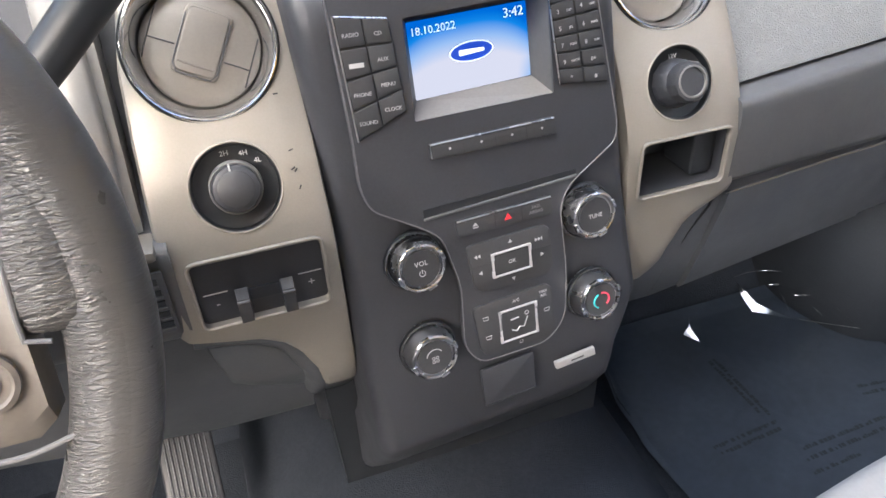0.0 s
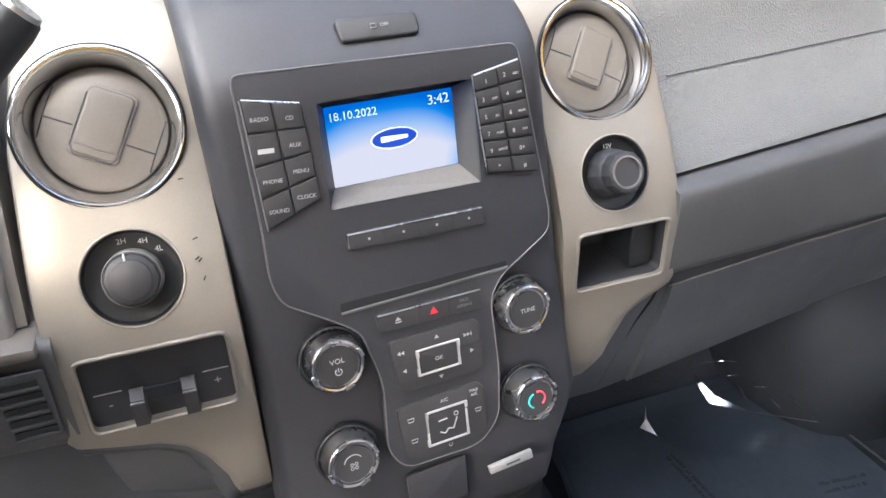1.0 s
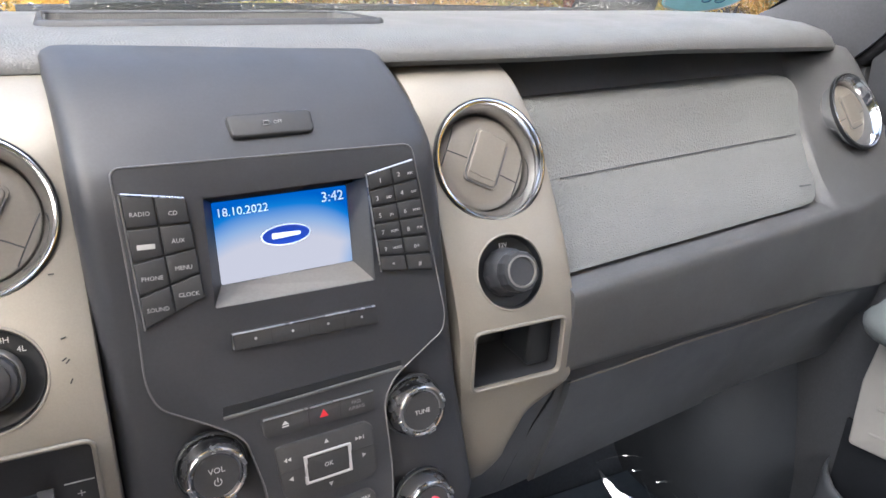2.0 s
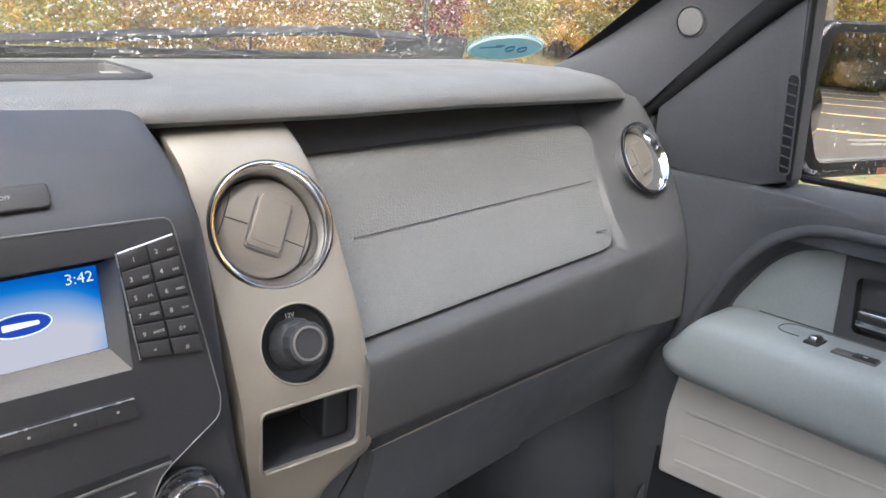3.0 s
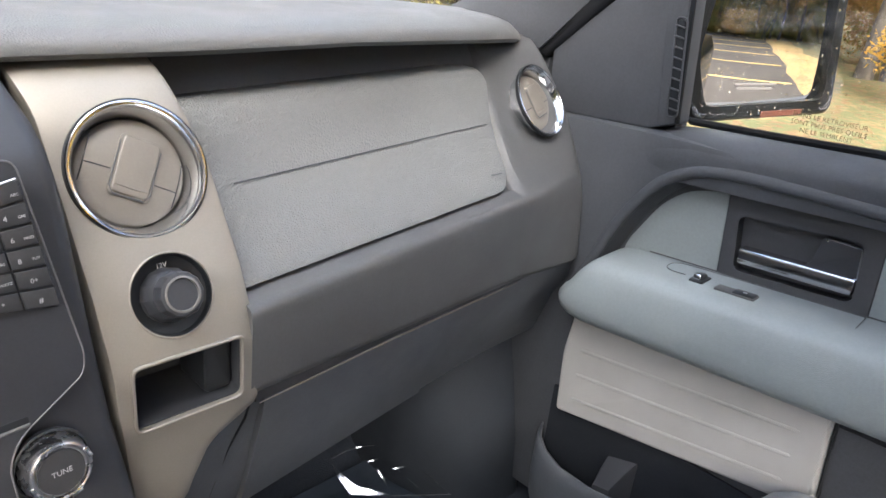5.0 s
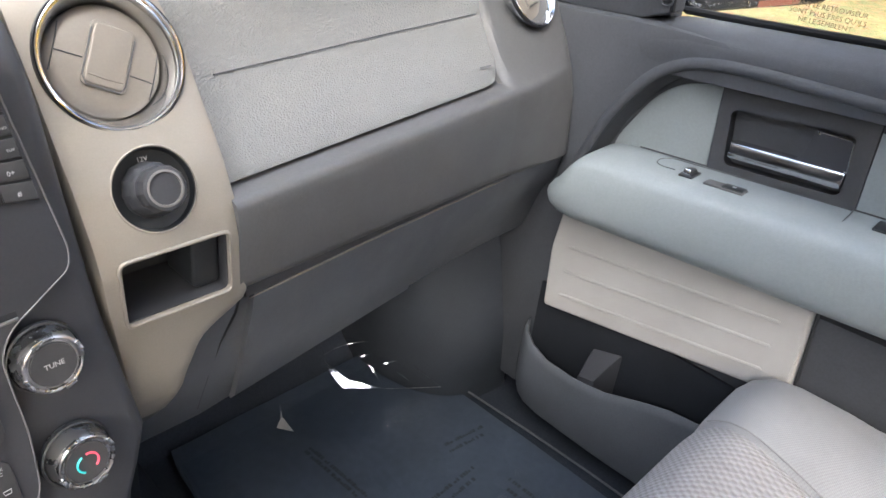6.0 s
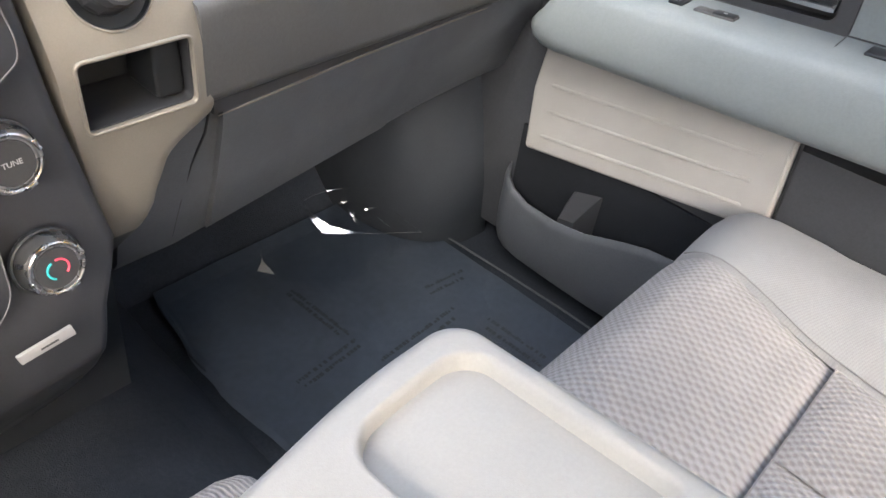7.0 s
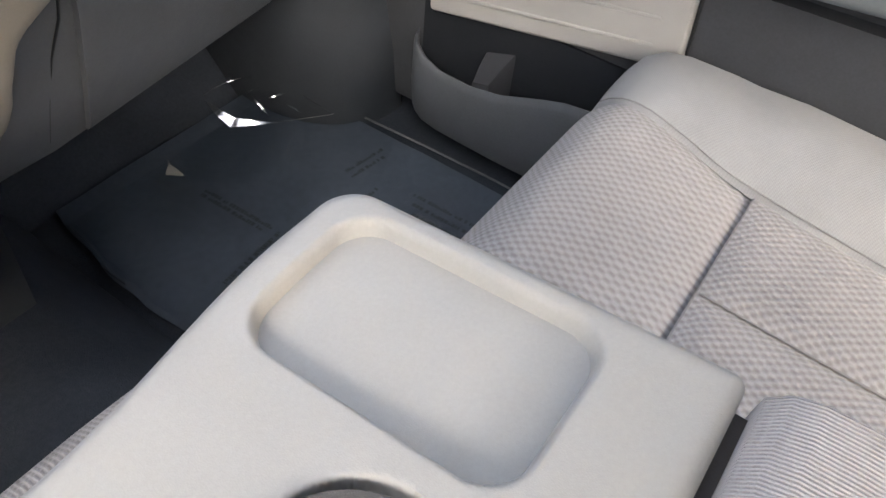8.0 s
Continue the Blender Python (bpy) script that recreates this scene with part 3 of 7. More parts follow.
def fascia_section(x):
    a, s = abs(x), lean(x)
    zl = lerp([(0.22, 0.4755), (0.64, 0.442), (0.78, 0.432)], a)
    k = lerp([(0.610, 0.0), (0.613, 0.55), (0.619, 1.0)], a)          # the corner panel stands proud of the airbag's bed
    e = lerp([(0.735, 0.0), (0.75, 0.0015), (0.76, 0.004), (0.768, 0.008), (0.774, 0.014), (0.776, 0.020)], a)
    bed = [(0.128, 0.712), (0.122, 0.698), (0.112, 0.686), (0.092, 0.656), (0.072, 0.612), (0.046, 0.576), (0.0085, 0.5515)]
    corner = [(0.150, 0.704), (0.120, 0.700), (0.103, 0.684), (0.079, 0.648), (0.052, 0.613), (0.021, 0.578), (-0.0055, 0.555)]
    pts = [(p[0] + (q[0] - p[0]) * k, p[1] + (q[1] - p[1]) * k) for p, q in zip(bed, corner)]
    c = lerp([(0.635, 0.0), (0.66, 0.12), (0.70, 0.5), (0.74, 0.85), (0.776, 1.0)], a)          # towards the door the ledge melts into one smooth face
    end = [(0.150, 0.704), (0.114, 0.699), (0.094, 0.682), (0.062, 0.646), (0.038, 0.613), (0.018, 0.579), (0.007, 0.555)]
    pts = [(p[0] + (q[0] - p[0]) * c, p[1] + (q[1] - p[1]) * c) for p, q in zip(pts, end)]
    face = [(-0.0135, 0.5512, 0.0055), (-0.0178, 0.5492, 0.0047), (-0.0200, 0.545, 0.0030), (-0.0207, 0.536, -0.0003), (-0.0202, 0.515, -0.0070), (-0.019, zl + 0.008, -0.0155), (-0.0175, zl + 0.002, -0.0158), (-0.013, zl - 0.002, -0.012)]
    pts += [(y + (q - y) * c, z) for y, z, q in face] + [(0.0, zl - 0.004), (0.012, zl - 0.008)]
    pts = [(y + s + e, z) for y, z in pts]
    return pts + [(0.20, zl - 0.008), (0.20, 0.702)]


fx = [0.222, 0.26, 0.32, 0.38, 0.44, 0.50, 0.56, 0.60, 0.610, 0.6115, 0.613, 0.616, 0.619, 0.628, 0.645, 0.68, 0.71, 0.735, 0.75, 0.758, 0.765, 0.770, 0.774, 0.776]


def splay(bm):
    """leans the airbag's right border outward towards the top"""
    for v in bm.verts:
        near = min(1, max(0, (v.co.x - 0.48) / 0.12)) * min(1, max(0, (0.73 - v.co.x) / 0.08))
        v.co.x += 0.022 * near * min(1, max(0, (v.co.z - 0.553) / 0.122))
    return bm


fascia = part("passenger_fascia", splay(run(fascia_section, fx)), FASCIA, dash, "dark grey passenger side fascia")
part("driver_fascia", moved(run(fascia_section, [-x for x in reversed(fx)]), Matrix.Translation((0, -0.027, 0))), FASCIA, dash, "dark grey driver side fascia")


# airbag cover lies on the leaning bed
def cover_section(x):
    s = lean(x)
    t = lerp([(0.565, 0.0), (0.585, 0.05), (0.598, 0.2), (0.6085, 0.55)], x)
    front = [(0.0035, 0.5535), (0.0012, 0.556), (0.005, 0.5625), (0.030, 0.585), (0.054, 0.6165), (0.068, 0.6455), (0.073, 0.6600), (0.077, 0.6690), (0.083, 0.6755), (0.091, 0.6785), (0.106, 0.679)]
    front = [(y + 0.0018 + (0.0 if i else 0.004), z - 0.02 * t * max(0, (z - 0.63) / 0.05)) for i, (y, z) in enumerate(front)]
    b = lerp([(0.585, 0.0), (0.596, 0.002), (0.604, 0.007), (0.6085, 0.014)], x)          # rounded lower corner
    front = [(y + b * 1.1, z + b) if i < 3 else (y, z) for i, (y, z) in enumerate(front)]
    back = [(y + 0.012, z - 0.008) for y, z in reversed(front)]
    return [(y + s, z) for y, z in front + back]


part("airbag_cover", splay(run(cover_section, [0.224, 0.227, 0.26, 0.32, 0.40, 0.48, 0.55, 0.575, 0.59, 0.60, 0.606, 0.6085])), AIRBAG, fascia, "mid-grey leather-grained airbag cover")
# crease drawn as two raised lines, the upper charcoal for its shade
for dz, mat_c in ((0.0005, DARK), (-0.0008, AIRBAG)):
    crease = tube([(x, 0.0558 + lean(x), 0.6172 + dz) for x in (0.255, 0.30, 0.36, 0.42, 0.48, 0.51, 0.54, 0.57, 0.597)], 0.0007, 6)
    part("crease", splay(crease), mat_c, fascia, "raised line drawing the crease and its shade")
part("airbag_mark", prism(rect(-0.009, 0.009, -0.0009, 0.0009, 0.0004), 0.0005, frame_at(0.587, 0.0175 + lean(0.585) - 0.0028, 0.573, 0.95) @ pose(0, 0, 0)), DARK, fascia, "small moulded mark")


# knee panel and glovebox below the lip
def knee_section(x):
    s = lean(x) * 0.85
    zl = lerp([(0.14, 0.475), (0.22, 0.4755), (0.64, 0.442), (0.78, 0.432)], abs(x)) - 0.006
    return [(0.008 + s, zl), (0.012 + s, zl - 0.03), (0.030 + s, 0.37), (0.052 + s, 0.305), (0.062 + s, 0.292), (0.078 + s, 0.288), (0.25, 0.30), (0.25, zl)]


part("knee_panel", run(knee_section, [0.16, 0.22, 0.3, 0.4, 0.5, 0.6, 0.7, 0.775]), KNEE, dash, "dark knee panel under the dash")
part("driver_knee_panel", moved(run(knee_section, [-0.775, -0.6, -0.4, -0.3, -0.235, -0.15]), Matrix.Translation((0, -0.02, 0))), DARK, dash, "dark driver knee panel")


def glove_section(x):
    s = lean(x) * 0.85 - 0.007
    zl = lerp([(0.22, 0.4755), (0.64, 0.442)], x) - 0.010
    k = lerp([(0.20, 0.06), (0.275, 0.0)], x)
    return [(0.012 + s, zl - 0.001 - k * 0.2), (0.009 + s, zl - 0.006), (0.013 + s, zl - 0.032), (0.030 + s, 0.372), (0.050 + s, 0.309), (0.058 + s, 0.300), (0.068 + s, 0.304), (0.05 + s, 0.37), (0.03 + s, zl - 0.004)]


part("panel_joint", tube([(x, lerp([(0.305, 0.0533), (0.37, 0.0313), (0.439, 0.0133), (0.47, 0.0093)], z), z) for x, z in ((0.243, 0.464), (0.237, 0.43), (0.226, 0.40), (0.218, 0.36), (0.213, 0.312))], 0.0014, 8), BLACK, dash, "dark joint beside the glovebox")
part("glovebox_door", run(glove_section, [0.250, 0.253, 0.28, 0.34, 0.40, 0.46, 0.505, 0.508]), KNEE, dash, "closed dark grey glovebox door")


def lip_line(x):
    return lerp([(0.22, 0.4755), (0.64, 0.442)], x)


def slot(x):
    return lerp([(0.24, -0.0235), (0.40, -0.0150), (0.64, -0.0078)], x)


# solid dark strip that paints the shade of the gap under the lip
gap = [[(x, 0.85 * lean(x) + y, lip_line(x) + z) for y, z in ((0.0005, -0.007), (0.0010, slot(x) * 0.6), (0.0016, slot(x)), (0.014, slot(x) - 0.0005), (0.014, -0.007))] for x in np.linspace(0.240, 0.640, 14)]
part("shadow_gap", loft(gap), POCKET, fascia, "dark strip for the shaded gap above the glovebox")
ridge = [(x, 0.85 * lean(x) - 0.0006, lip_line(x) + slot(x) - 0.0008) for x in np.linspace(0.242, 0.630, 14)]
part("lip_edge", tube(ridge, [0.0004] + [0.0011] * 12 + [0.0004], 6), VENTP, fascia, "thin lip edge")

# driver's side: ledge trim and slotted speaker grille
part("ledge_trim", span(-0.275, -0.229, -0.050, -0.024, 0.5440, 0.5525, 0.003), VENTP, dash, "grey ledge trim")
rows = []
for z in np.linspace(0.553, 0.733, 26):
    y = lerp(PILLAR_Y, z) - 0.027
    rows.append([(x, y + dy, z) for x, dy in ((-0.2345, 0.05), (-0.2345, 0.014), (-0.2400, 0.013), (-0.2415, 0.006), (-0.2440, 0.004), (-0.256, 0.005), (-0.264, 0.009), (-0.266, 0.016), (-0.266, 0.05))])
part("cluster_trim", loft(rows), TAUPE, dash, "pale taupe trim beside the instrument cluster", 50)
part("cluster_hood", loft([[(x, y, 0.553) for x, y in ((-0.262, -0.012), (-0.262, 0.10), (-0.60, 0.10), (-0.60, 0.0))], [(x, y, 0.64) for x, y in ((-0.262, 0.020), (-0.262, 0.12), (-0.60, 0.12), (-0.60, 0.03))], [(x, y, 0.725) for x, y in ((-0.262, 0.075), (-0.262, 0.15), (-0.60, 0.15), (-0.60, 0.08))]]), STACK, dash, "dark instrument cluster housing")
grille = part("slotted_grille", prism(rect(-0.016, 0.014, -0.024, 0.024, 0.002), 0.002, frame_at(-0.243, -0.0475, 0.513, 0.0)), DARK, dash, "slotted plastic grille")
for k in range(5):
    part("slot", prism(rect(-0.0125, 0.0105, -0.0020, 0.0020, 0.0008), 0.0012, frame_at(-0.2435 + 0.0006 * k, -0.0502, 0.531 - k * 0.0086, 0.0)), BLACK, grille)
    part("slat_edge", prism(rect(-0.0125, 0.0105, -0.0006, 0.0006), 0.002, frame_at(-0.2435 + 0.0006 * k, -0.0502, 0.5278 - k * 0.0086, 0.0)), FASCIA, grille)

# lower console under the stack
part("lower_console", loft([[(-0.135, y, 0.20), (0.135, y, 0.20), (0.14, y, z), (-0.14, y, z)] for y, z in ((0.015, 0.335), (0.04, 0.342), (0.30, 0.35))]), BLACK, dash, "dark lower console")


# ---- radio and climate stack ----
YAW = Matrix.Translation((0.09, -0.05, 0)) @ pose(0, 0, 0, 0, 0, 4.5) @ Matrix.Translation((-0.09, 0.05, 0))
S = YAW @ frame_at(0, -0.02, 0.595, 0.2)
stack = thing("centre_stack", (0, -0.03, 0.36), "black centre stack with lit display, buttons and chrome-ringed knobs", "control panel")

STACK_Y = [(0.12, 0.10), (0.20, 0.035), (0.26, -0.014), (0.29, -0.038), (0.315, -0.055), (0.335, -0.064), (0.35, -0.063), (0.66, -0.003), (0.675, 0.004), (0.69, 0.0195), (0.70, 0.029), (0.712, 0.043), (0.722, 0.060), (0.729, 0.08), (0.733, 0.10)]


def stack_section(z):
    h, y = min(lerp(PILLAR_L, z), lerp([(0.12, 0.085), (0.28, 0.088), (0.31, 0.096), (0.335, 0.104), (0.365, 0.112), (0.39, 0.124), (0.41, 0.132), (0.42, 0.2)], z)) - 0.0008, lerp(STACK_Y, z) + 0.004
    half = [(h, y + 0.07), (h, y + 0.016), (h - 0.0018, y + 0.008), (h - 0.006, y + 0.0025), (h - 0.012, y + 0.0003), (h * 0.5, y - 0.0003)]
    g = lerp(INNER_L, z) - 0.0008
    pts = half + [(0, y - 0.0004)] + [(-g * a / h, b) for a, b in reversed(half)]
    return [(a, b, z) for a, b in pts]


opening = rounded([(-0.0500, 0.0668), (-0.0512, 0.0012), (0.0528, -0.0012), (0.0530, 0.0668)], 0.002)
surround = moved(loft([stack_section(0.12 + 0.613 * k / 120) for k in range(121)]), YAW)
surround = carve(surround, prism(opening, 0.08, S @ pose(0, 0, -0.024)))
part("surround", surround, STACK, stack, "satin black stack surround")

outline = [(-0.0965, 0.0888), (0.0865, 0.0850), (0.1040, -0.0350), (0.1015, -0.0470), (0.0609, -0.0714), (0.0520, -0.0862), (0.0540, -0.1405), (0.0505, -0.1818), (0.0335, -0.1985), (-0.0259, -0.1970), (-0.0375, -0.1790), (-0.0340, -0.1259), (-0.0438, -0.0845), (-0.0576, -0.0732), (-0.0907, -0.0513), (-0.0955, -0.0351), (-0.0945, 0.0008)]
outline = rounded(outline, [0.006, 0.007, 0.012, 0.01, 0.012, 0.012, 0.01, 0.014, 0.014, 0.012, 0.014, 0.012, 0.012, 0.012, 0.012, 0.012, 0.01], 5)
plate = carve(prism(outline, 0.006, S @ pose(0, 0, -0.003), 0.0008), prism(opening, 0.05, S @ pose(0, 0, -0.02)))
plate = part("bezel", plate, STACK, stack, "satin black radio bezel")
edge = [S @ Vector((a, b, 0.0028)) for a, b in outline]
part("bezel_edge", tube(edge, 0.0006, 6, True), EDGE, plate, "thin grey edge line")

# display
disp = part("display", prism(rect(-0.0410, 0.0468, 0.0093, 0.0605, 0.001), 0.0005, S @ pose(0, 0, -0.0185)), DISPLAY, stack, "lit blue and white colour display")
part("display_frame", prism(rect(-0.055, 0.0565, -0.003, 0.069), 0.002, S @ pose(0, 0, -0.0225)), BLACK, stack)
words("18.10.2022", 0.0074, S @ pose(-0.0392, 0.0535, -0.0177), LIT, disp, "date", "LEFT")
words("3:42", 0.0092, S @ pose(0.0445, 0.0545, -0.0177), LIT, disp, "clock", "RIGHT")
oval = [(0.0165 * math.cos(a), 0.0068 * math.sin(a)) for a in np.linspace(0, 2 * math.pi, 40, endpoint=False)]
part("oval_rim", prism(oval, 0.0003, S @ pose(0.003, 0.0345, -0.0178)), LIT, disp)
part("oval_badge", prism([(a * 0.94, b * 0.88) for a, b in oval], 0.0004, S @ pose(0.003, 0.0345, -0.0177)), OVAL, disp, "plain blue oval")
part("oval_stroke", prism(rounded([(-0.0095, -0.002), (0.0095, -0.0012), (0.0095, 0.0012), (-0.0095, 0.002)], 0.001), 0.0005, S @ pose(0.003, 0.0345, -0.0176)), LIT, disp)
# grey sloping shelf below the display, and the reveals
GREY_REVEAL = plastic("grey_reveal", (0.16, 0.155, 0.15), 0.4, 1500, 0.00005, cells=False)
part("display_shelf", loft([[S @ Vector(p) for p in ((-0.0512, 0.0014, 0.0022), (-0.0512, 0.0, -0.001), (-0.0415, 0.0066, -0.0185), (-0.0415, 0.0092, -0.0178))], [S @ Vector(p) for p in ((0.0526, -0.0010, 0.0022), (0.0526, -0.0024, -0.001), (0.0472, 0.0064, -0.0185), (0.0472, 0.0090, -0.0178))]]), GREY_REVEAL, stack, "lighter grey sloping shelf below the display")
# left reveal black, right one greyer: side light put into their colours
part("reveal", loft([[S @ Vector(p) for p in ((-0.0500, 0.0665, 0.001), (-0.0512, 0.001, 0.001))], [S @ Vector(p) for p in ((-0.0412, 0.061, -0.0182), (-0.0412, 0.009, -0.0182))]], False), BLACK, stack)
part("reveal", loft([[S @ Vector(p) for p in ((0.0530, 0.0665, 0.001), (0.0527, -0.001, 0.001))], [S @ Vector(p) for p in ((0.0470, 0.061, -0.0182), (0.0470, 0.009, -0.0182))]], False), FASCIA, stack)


def keyblock(name, corners, rows, labels, sizes, label):
    """a slanting block of two columns of keys: corners top left, top right, bottom right, bottom left"""
    tl, tr, br, bl = [Vector(c) for c in corners]
    holder = part(name, prism(rounded([tl, bl, br, tr], 0.002), 0.0015, S @ pose(0, 0, 0.003), 0.0004), BLACK, stack, label)
    part("top_edge", tube([S @ Vector((*p, 0.005)) for p in (tl + Vector((0.001, -0.0003)), tr + Vector((-0.001, -0.0003)))], 0.0007, 6), SATIN, holder)
    part("side_edge", tube([S @ Vector((*p, 0.0048)) for p in (tl, bl)], 0.0005, 6), SATIN, holder)
    for r in range(rows):
        for c in range(2):
            def at(u, v):
                return (tl.lerp(tr, u)).lerp(bl.lerp(br, u), v)
            g = 0.012
            u0, u1, v0, v1 = c / 2 + g * 1.5, (c + 1) / 2 - g * 1.5, r / rows + g, (r + 1) / rows - g
            q = [at(u0, v0), at(u0, v1), at(u1, v1), at(u1, v0)]
            key = part("button", prism(q, 0.0022, S @ pose(0, 0, 0.0035), 0.0005), BUTTON, holder)
            mid = at((u0 + u1) / 2, v0 + (v1 - v0) * 0.60)
            text = labels[r][c]
            d = (tr - tl).normalized()
            ang = math.degrees(math.atan2(d.y, d.x)) * 0.3
            if text.startswith("|"):
                w, h = sizes[1] * len(text) * 0.5, sizes[1] * 0.75
                part("mark", prism(rect(-w / 2, w / 2, -h / 2, h / 2, 0.0003), 0.0002, S @ pose(mid.x, mid.y, 0.0057, 0, 0, ang)), WHITE, key)
                continue
            bits = text.split("_")
            words(bits[0], sizes[0], S @ pose(mid.x - (0.004 if len(bits) > 1 else 0), mid.y, 0.0058, 0, 0, ang), WHITE, key)
            if len(bits) > 1:
                words(bits[1], sizes[1], S @ pose(mid.x + 0.0045, mid.y, 0.0058, 0, 0, ang), WHITE, key)


keyblock("menu_keys", [(-0.0940, 0.0752), (-0.0596, 0.0690), (-0.0560, 0.0104), (-0.0912, -0.0027)], 4, [("RADIO", "CD"), ("|||||", "AUX"), ("PHONE", "MENU"), ("SOUND", "CLOCK")], (0.0035, 0.0038), "black keys with white lettering")
keyblock("number_keys", [(0.0516, 0.0690), (0.0861, 0.0750), (0.0958, -0.0016), (0.0566, 0.0041)], 6, [("1", "2_ABC"), ("3_DEF", "4_GHI"), ("5_JKL", "6_MNO"), ("7_PQRS", "8_TUV"), ("9_WXYZ", "0+"), ("*", "#")], (0.0041, 0.0023), "black phone keypad with white digits")

# preset bar
bar = part("preset_bar", prism(rounded([(-0.0446, -0.0152), (-0.0446, -0.0260), (0.0518, -0.0294), (0.0503, -0.0170)], 0.0012), 0.003, S @ pose(0, 0, 0.003), 0.0007), BUTTON, stack, "long black preset key bar")
part("top_edge", tube([S @ Vector(p) for p in ((-0.0442, -0.0250, 0.0058), (-0.0442, -0.0157, 0.006), (0.0498, -0.0175, 0.006))], 0.0006, 6), SATIN, bar)
for k in range(4):
    part("dot", prism([(0.0009 * math.cos(a), 0.0009 * math.sin(a)) for a in np.linspace(0, 6.28, 10, endpoint=False)], 0.0002, S @ pose(-0.0305 + k * 0.0234, -0.0210 - k * 0.0006, 0.0061)), WHITE, bar)
for k in range(1, 4):
    part("groove", prism(rect(-0.0002, 0.0002, -0.005, 0.005), 0.0002, S @ pose(-0.0445 + k * 0.0240, -0.0212 - k * 0.0006, 0.0059)), BLACK, bar)

# disc slot
part("disc_slot", prism(rect(-0.0550, 0.0668, -0.0660, -0.0605, 0.001), 0.0006, S @ pose(0, 0, 0.0026)), BLACK, stack, "black disc slot")
part("slot_lip", tube([S @ Vector((-0.055, -0.0676, 0.0036)), S @ Vector((0.0668, -0.0654, 0.0036))], 0.0011, 8), FASCIA, stack)


def outline_on(points, w, r, mat, parent, name, closed=True):
    return part(name, tube([S @ Vector((a, b, w)) for a, b in points], r, 6, closed), mat, parent)


row = part("button_strip", prism(rounded([(-0.0334, -0.0745), (-0.0322, -0.0874), (0.0440, -0.0898), (0.0440, -0.0748)], 0.0025), 0.003, S @ pose(0, 0, 0.0025), 0.0008), BUTTON, stack, "row of three black buttons")
outline_on([(-0.0322, -0.0750), (0.0430, -0.0754)], 0.0056, 0.0006, SATIN, row, "top_edge", False)
for x in (-0.003, 0.0188):
    part("groove", prism(rect(-0.0003, 0.0003, -0.006, 0.006), 0.0003, S @ pose(x, -0.0812, 0.0054)), BLACK, row)
part("eject_mark", prism([(-0.0022, -0.0008), (0.0022, -0.0008), (0, 0.0018)], 0.0002, S @ pose(-0.0185, -0.0808, 0.0056)), WHITE, row)
part("eject_bar", prism(rect(-0.0022, 0.0022, -0.0004, 0.0004), 0.0002, S @ pose(-0.0185, -0.0828, 0.0056)), WHITE, row)
part("hazard_mark", prism([(-0.0030, -0.0022), (0.0030, -0.0022), (0, 0.0030)], 0.0002, S @ pose(0.0075, -0.0815, 0.0056)), RED, row, "red warning triangle")
words("PASS", 0.0033, S @ pose(0.0305, -0.0800, 0.0056), plastic("dim_print", (0.16, 0.16, 0.17), 0.6, cells=False), row)
words("AIRBAG", 0.0033, S @ pose(0.0305, -0.0838, 0.0056), plastic("dim_print_two", (0.16, 0.16, 0.17), 0.6, cells=False), row)


def lugged(cx, cy, w, h, parent, skew=0.0015):
    """a chrome rectangle with four thicker corners"""
    pts = [(cx - w / 2, cy - h / 2), (cx + w / 2, cy - h / 2), (cx + w / 2, cy + h / 2), (cx - w / 2, cy + h / 2)]
    ring = part("silver_frame", tube([S @ Vector((a, b, 0.0066)) for a, b in rounded(pts, 0.0012, 3)], 0.0009, 8, True), BRIGHT, parent, "bright silver frame")
    for i, (a, b) in enumerate(pts):
        sx, sy = (1, 1, -1, -1)[i], (1, -1, -1, 1)[i]
        part("lug", box(0.0022, 0.0055, 0.002, 0.0005, 2, S @ pose(a - 0.0002 * sx, b + 0.0022 * (1 if b < cy else -1), 0.0066)), BRIGHT, ring)
    return ring


pad_a = part("control_pad", prism(rounded([(-0.0276, -0.0962), (-0.0240, -0.1322), (-0.017, -0.1362), (0.0350, -0.1375), (0.0420, -0.1325), (0.0405, -0.1000), (0.0360, -0.0960)], 0.004), 0.003, S @ pose(0, 0, 0.0025), 0.001), BUTTON, stack, "black audio control pad")
lugged(0.0068, -0.1166, 0.0308, 0.0186, pad_a)
part("ok_key", prism(rect(-0.0145, 0.0145, -0.0082, 0.0082, 0.001), 0.0018, S @ pose(0.0068, -0.1166, 0.005), 0.0005), BUTTON, pad_a)
words("OK", 0.0042, S @ pose(0.0068, -0.1166, 0.0071), WHITE, pad_a)
for sx in (-1, 1):
    part("groove", prism(rect(-0.009, 0.009, -0.0002, 0.0002), 0.0002, S @ pose(0.0068 + sx * 0.0250, -0.1140, 0.0056)), BLACK, pad_a)
for a, b, turn in ((0.0072, -0.1010, 0), (0.0075, -0.1318, 180), (-0.0185, -0.1198, 90), (0.0325, -0.1190, -90)):
    part("arrow", prism([(-0.0016, -0.0011), (0.0016, -0.0011), (0, 0.0017)], 0.0002, S @ pose(a, b, 0.0056, 0, 0, turn)), WHITE, pad_a)
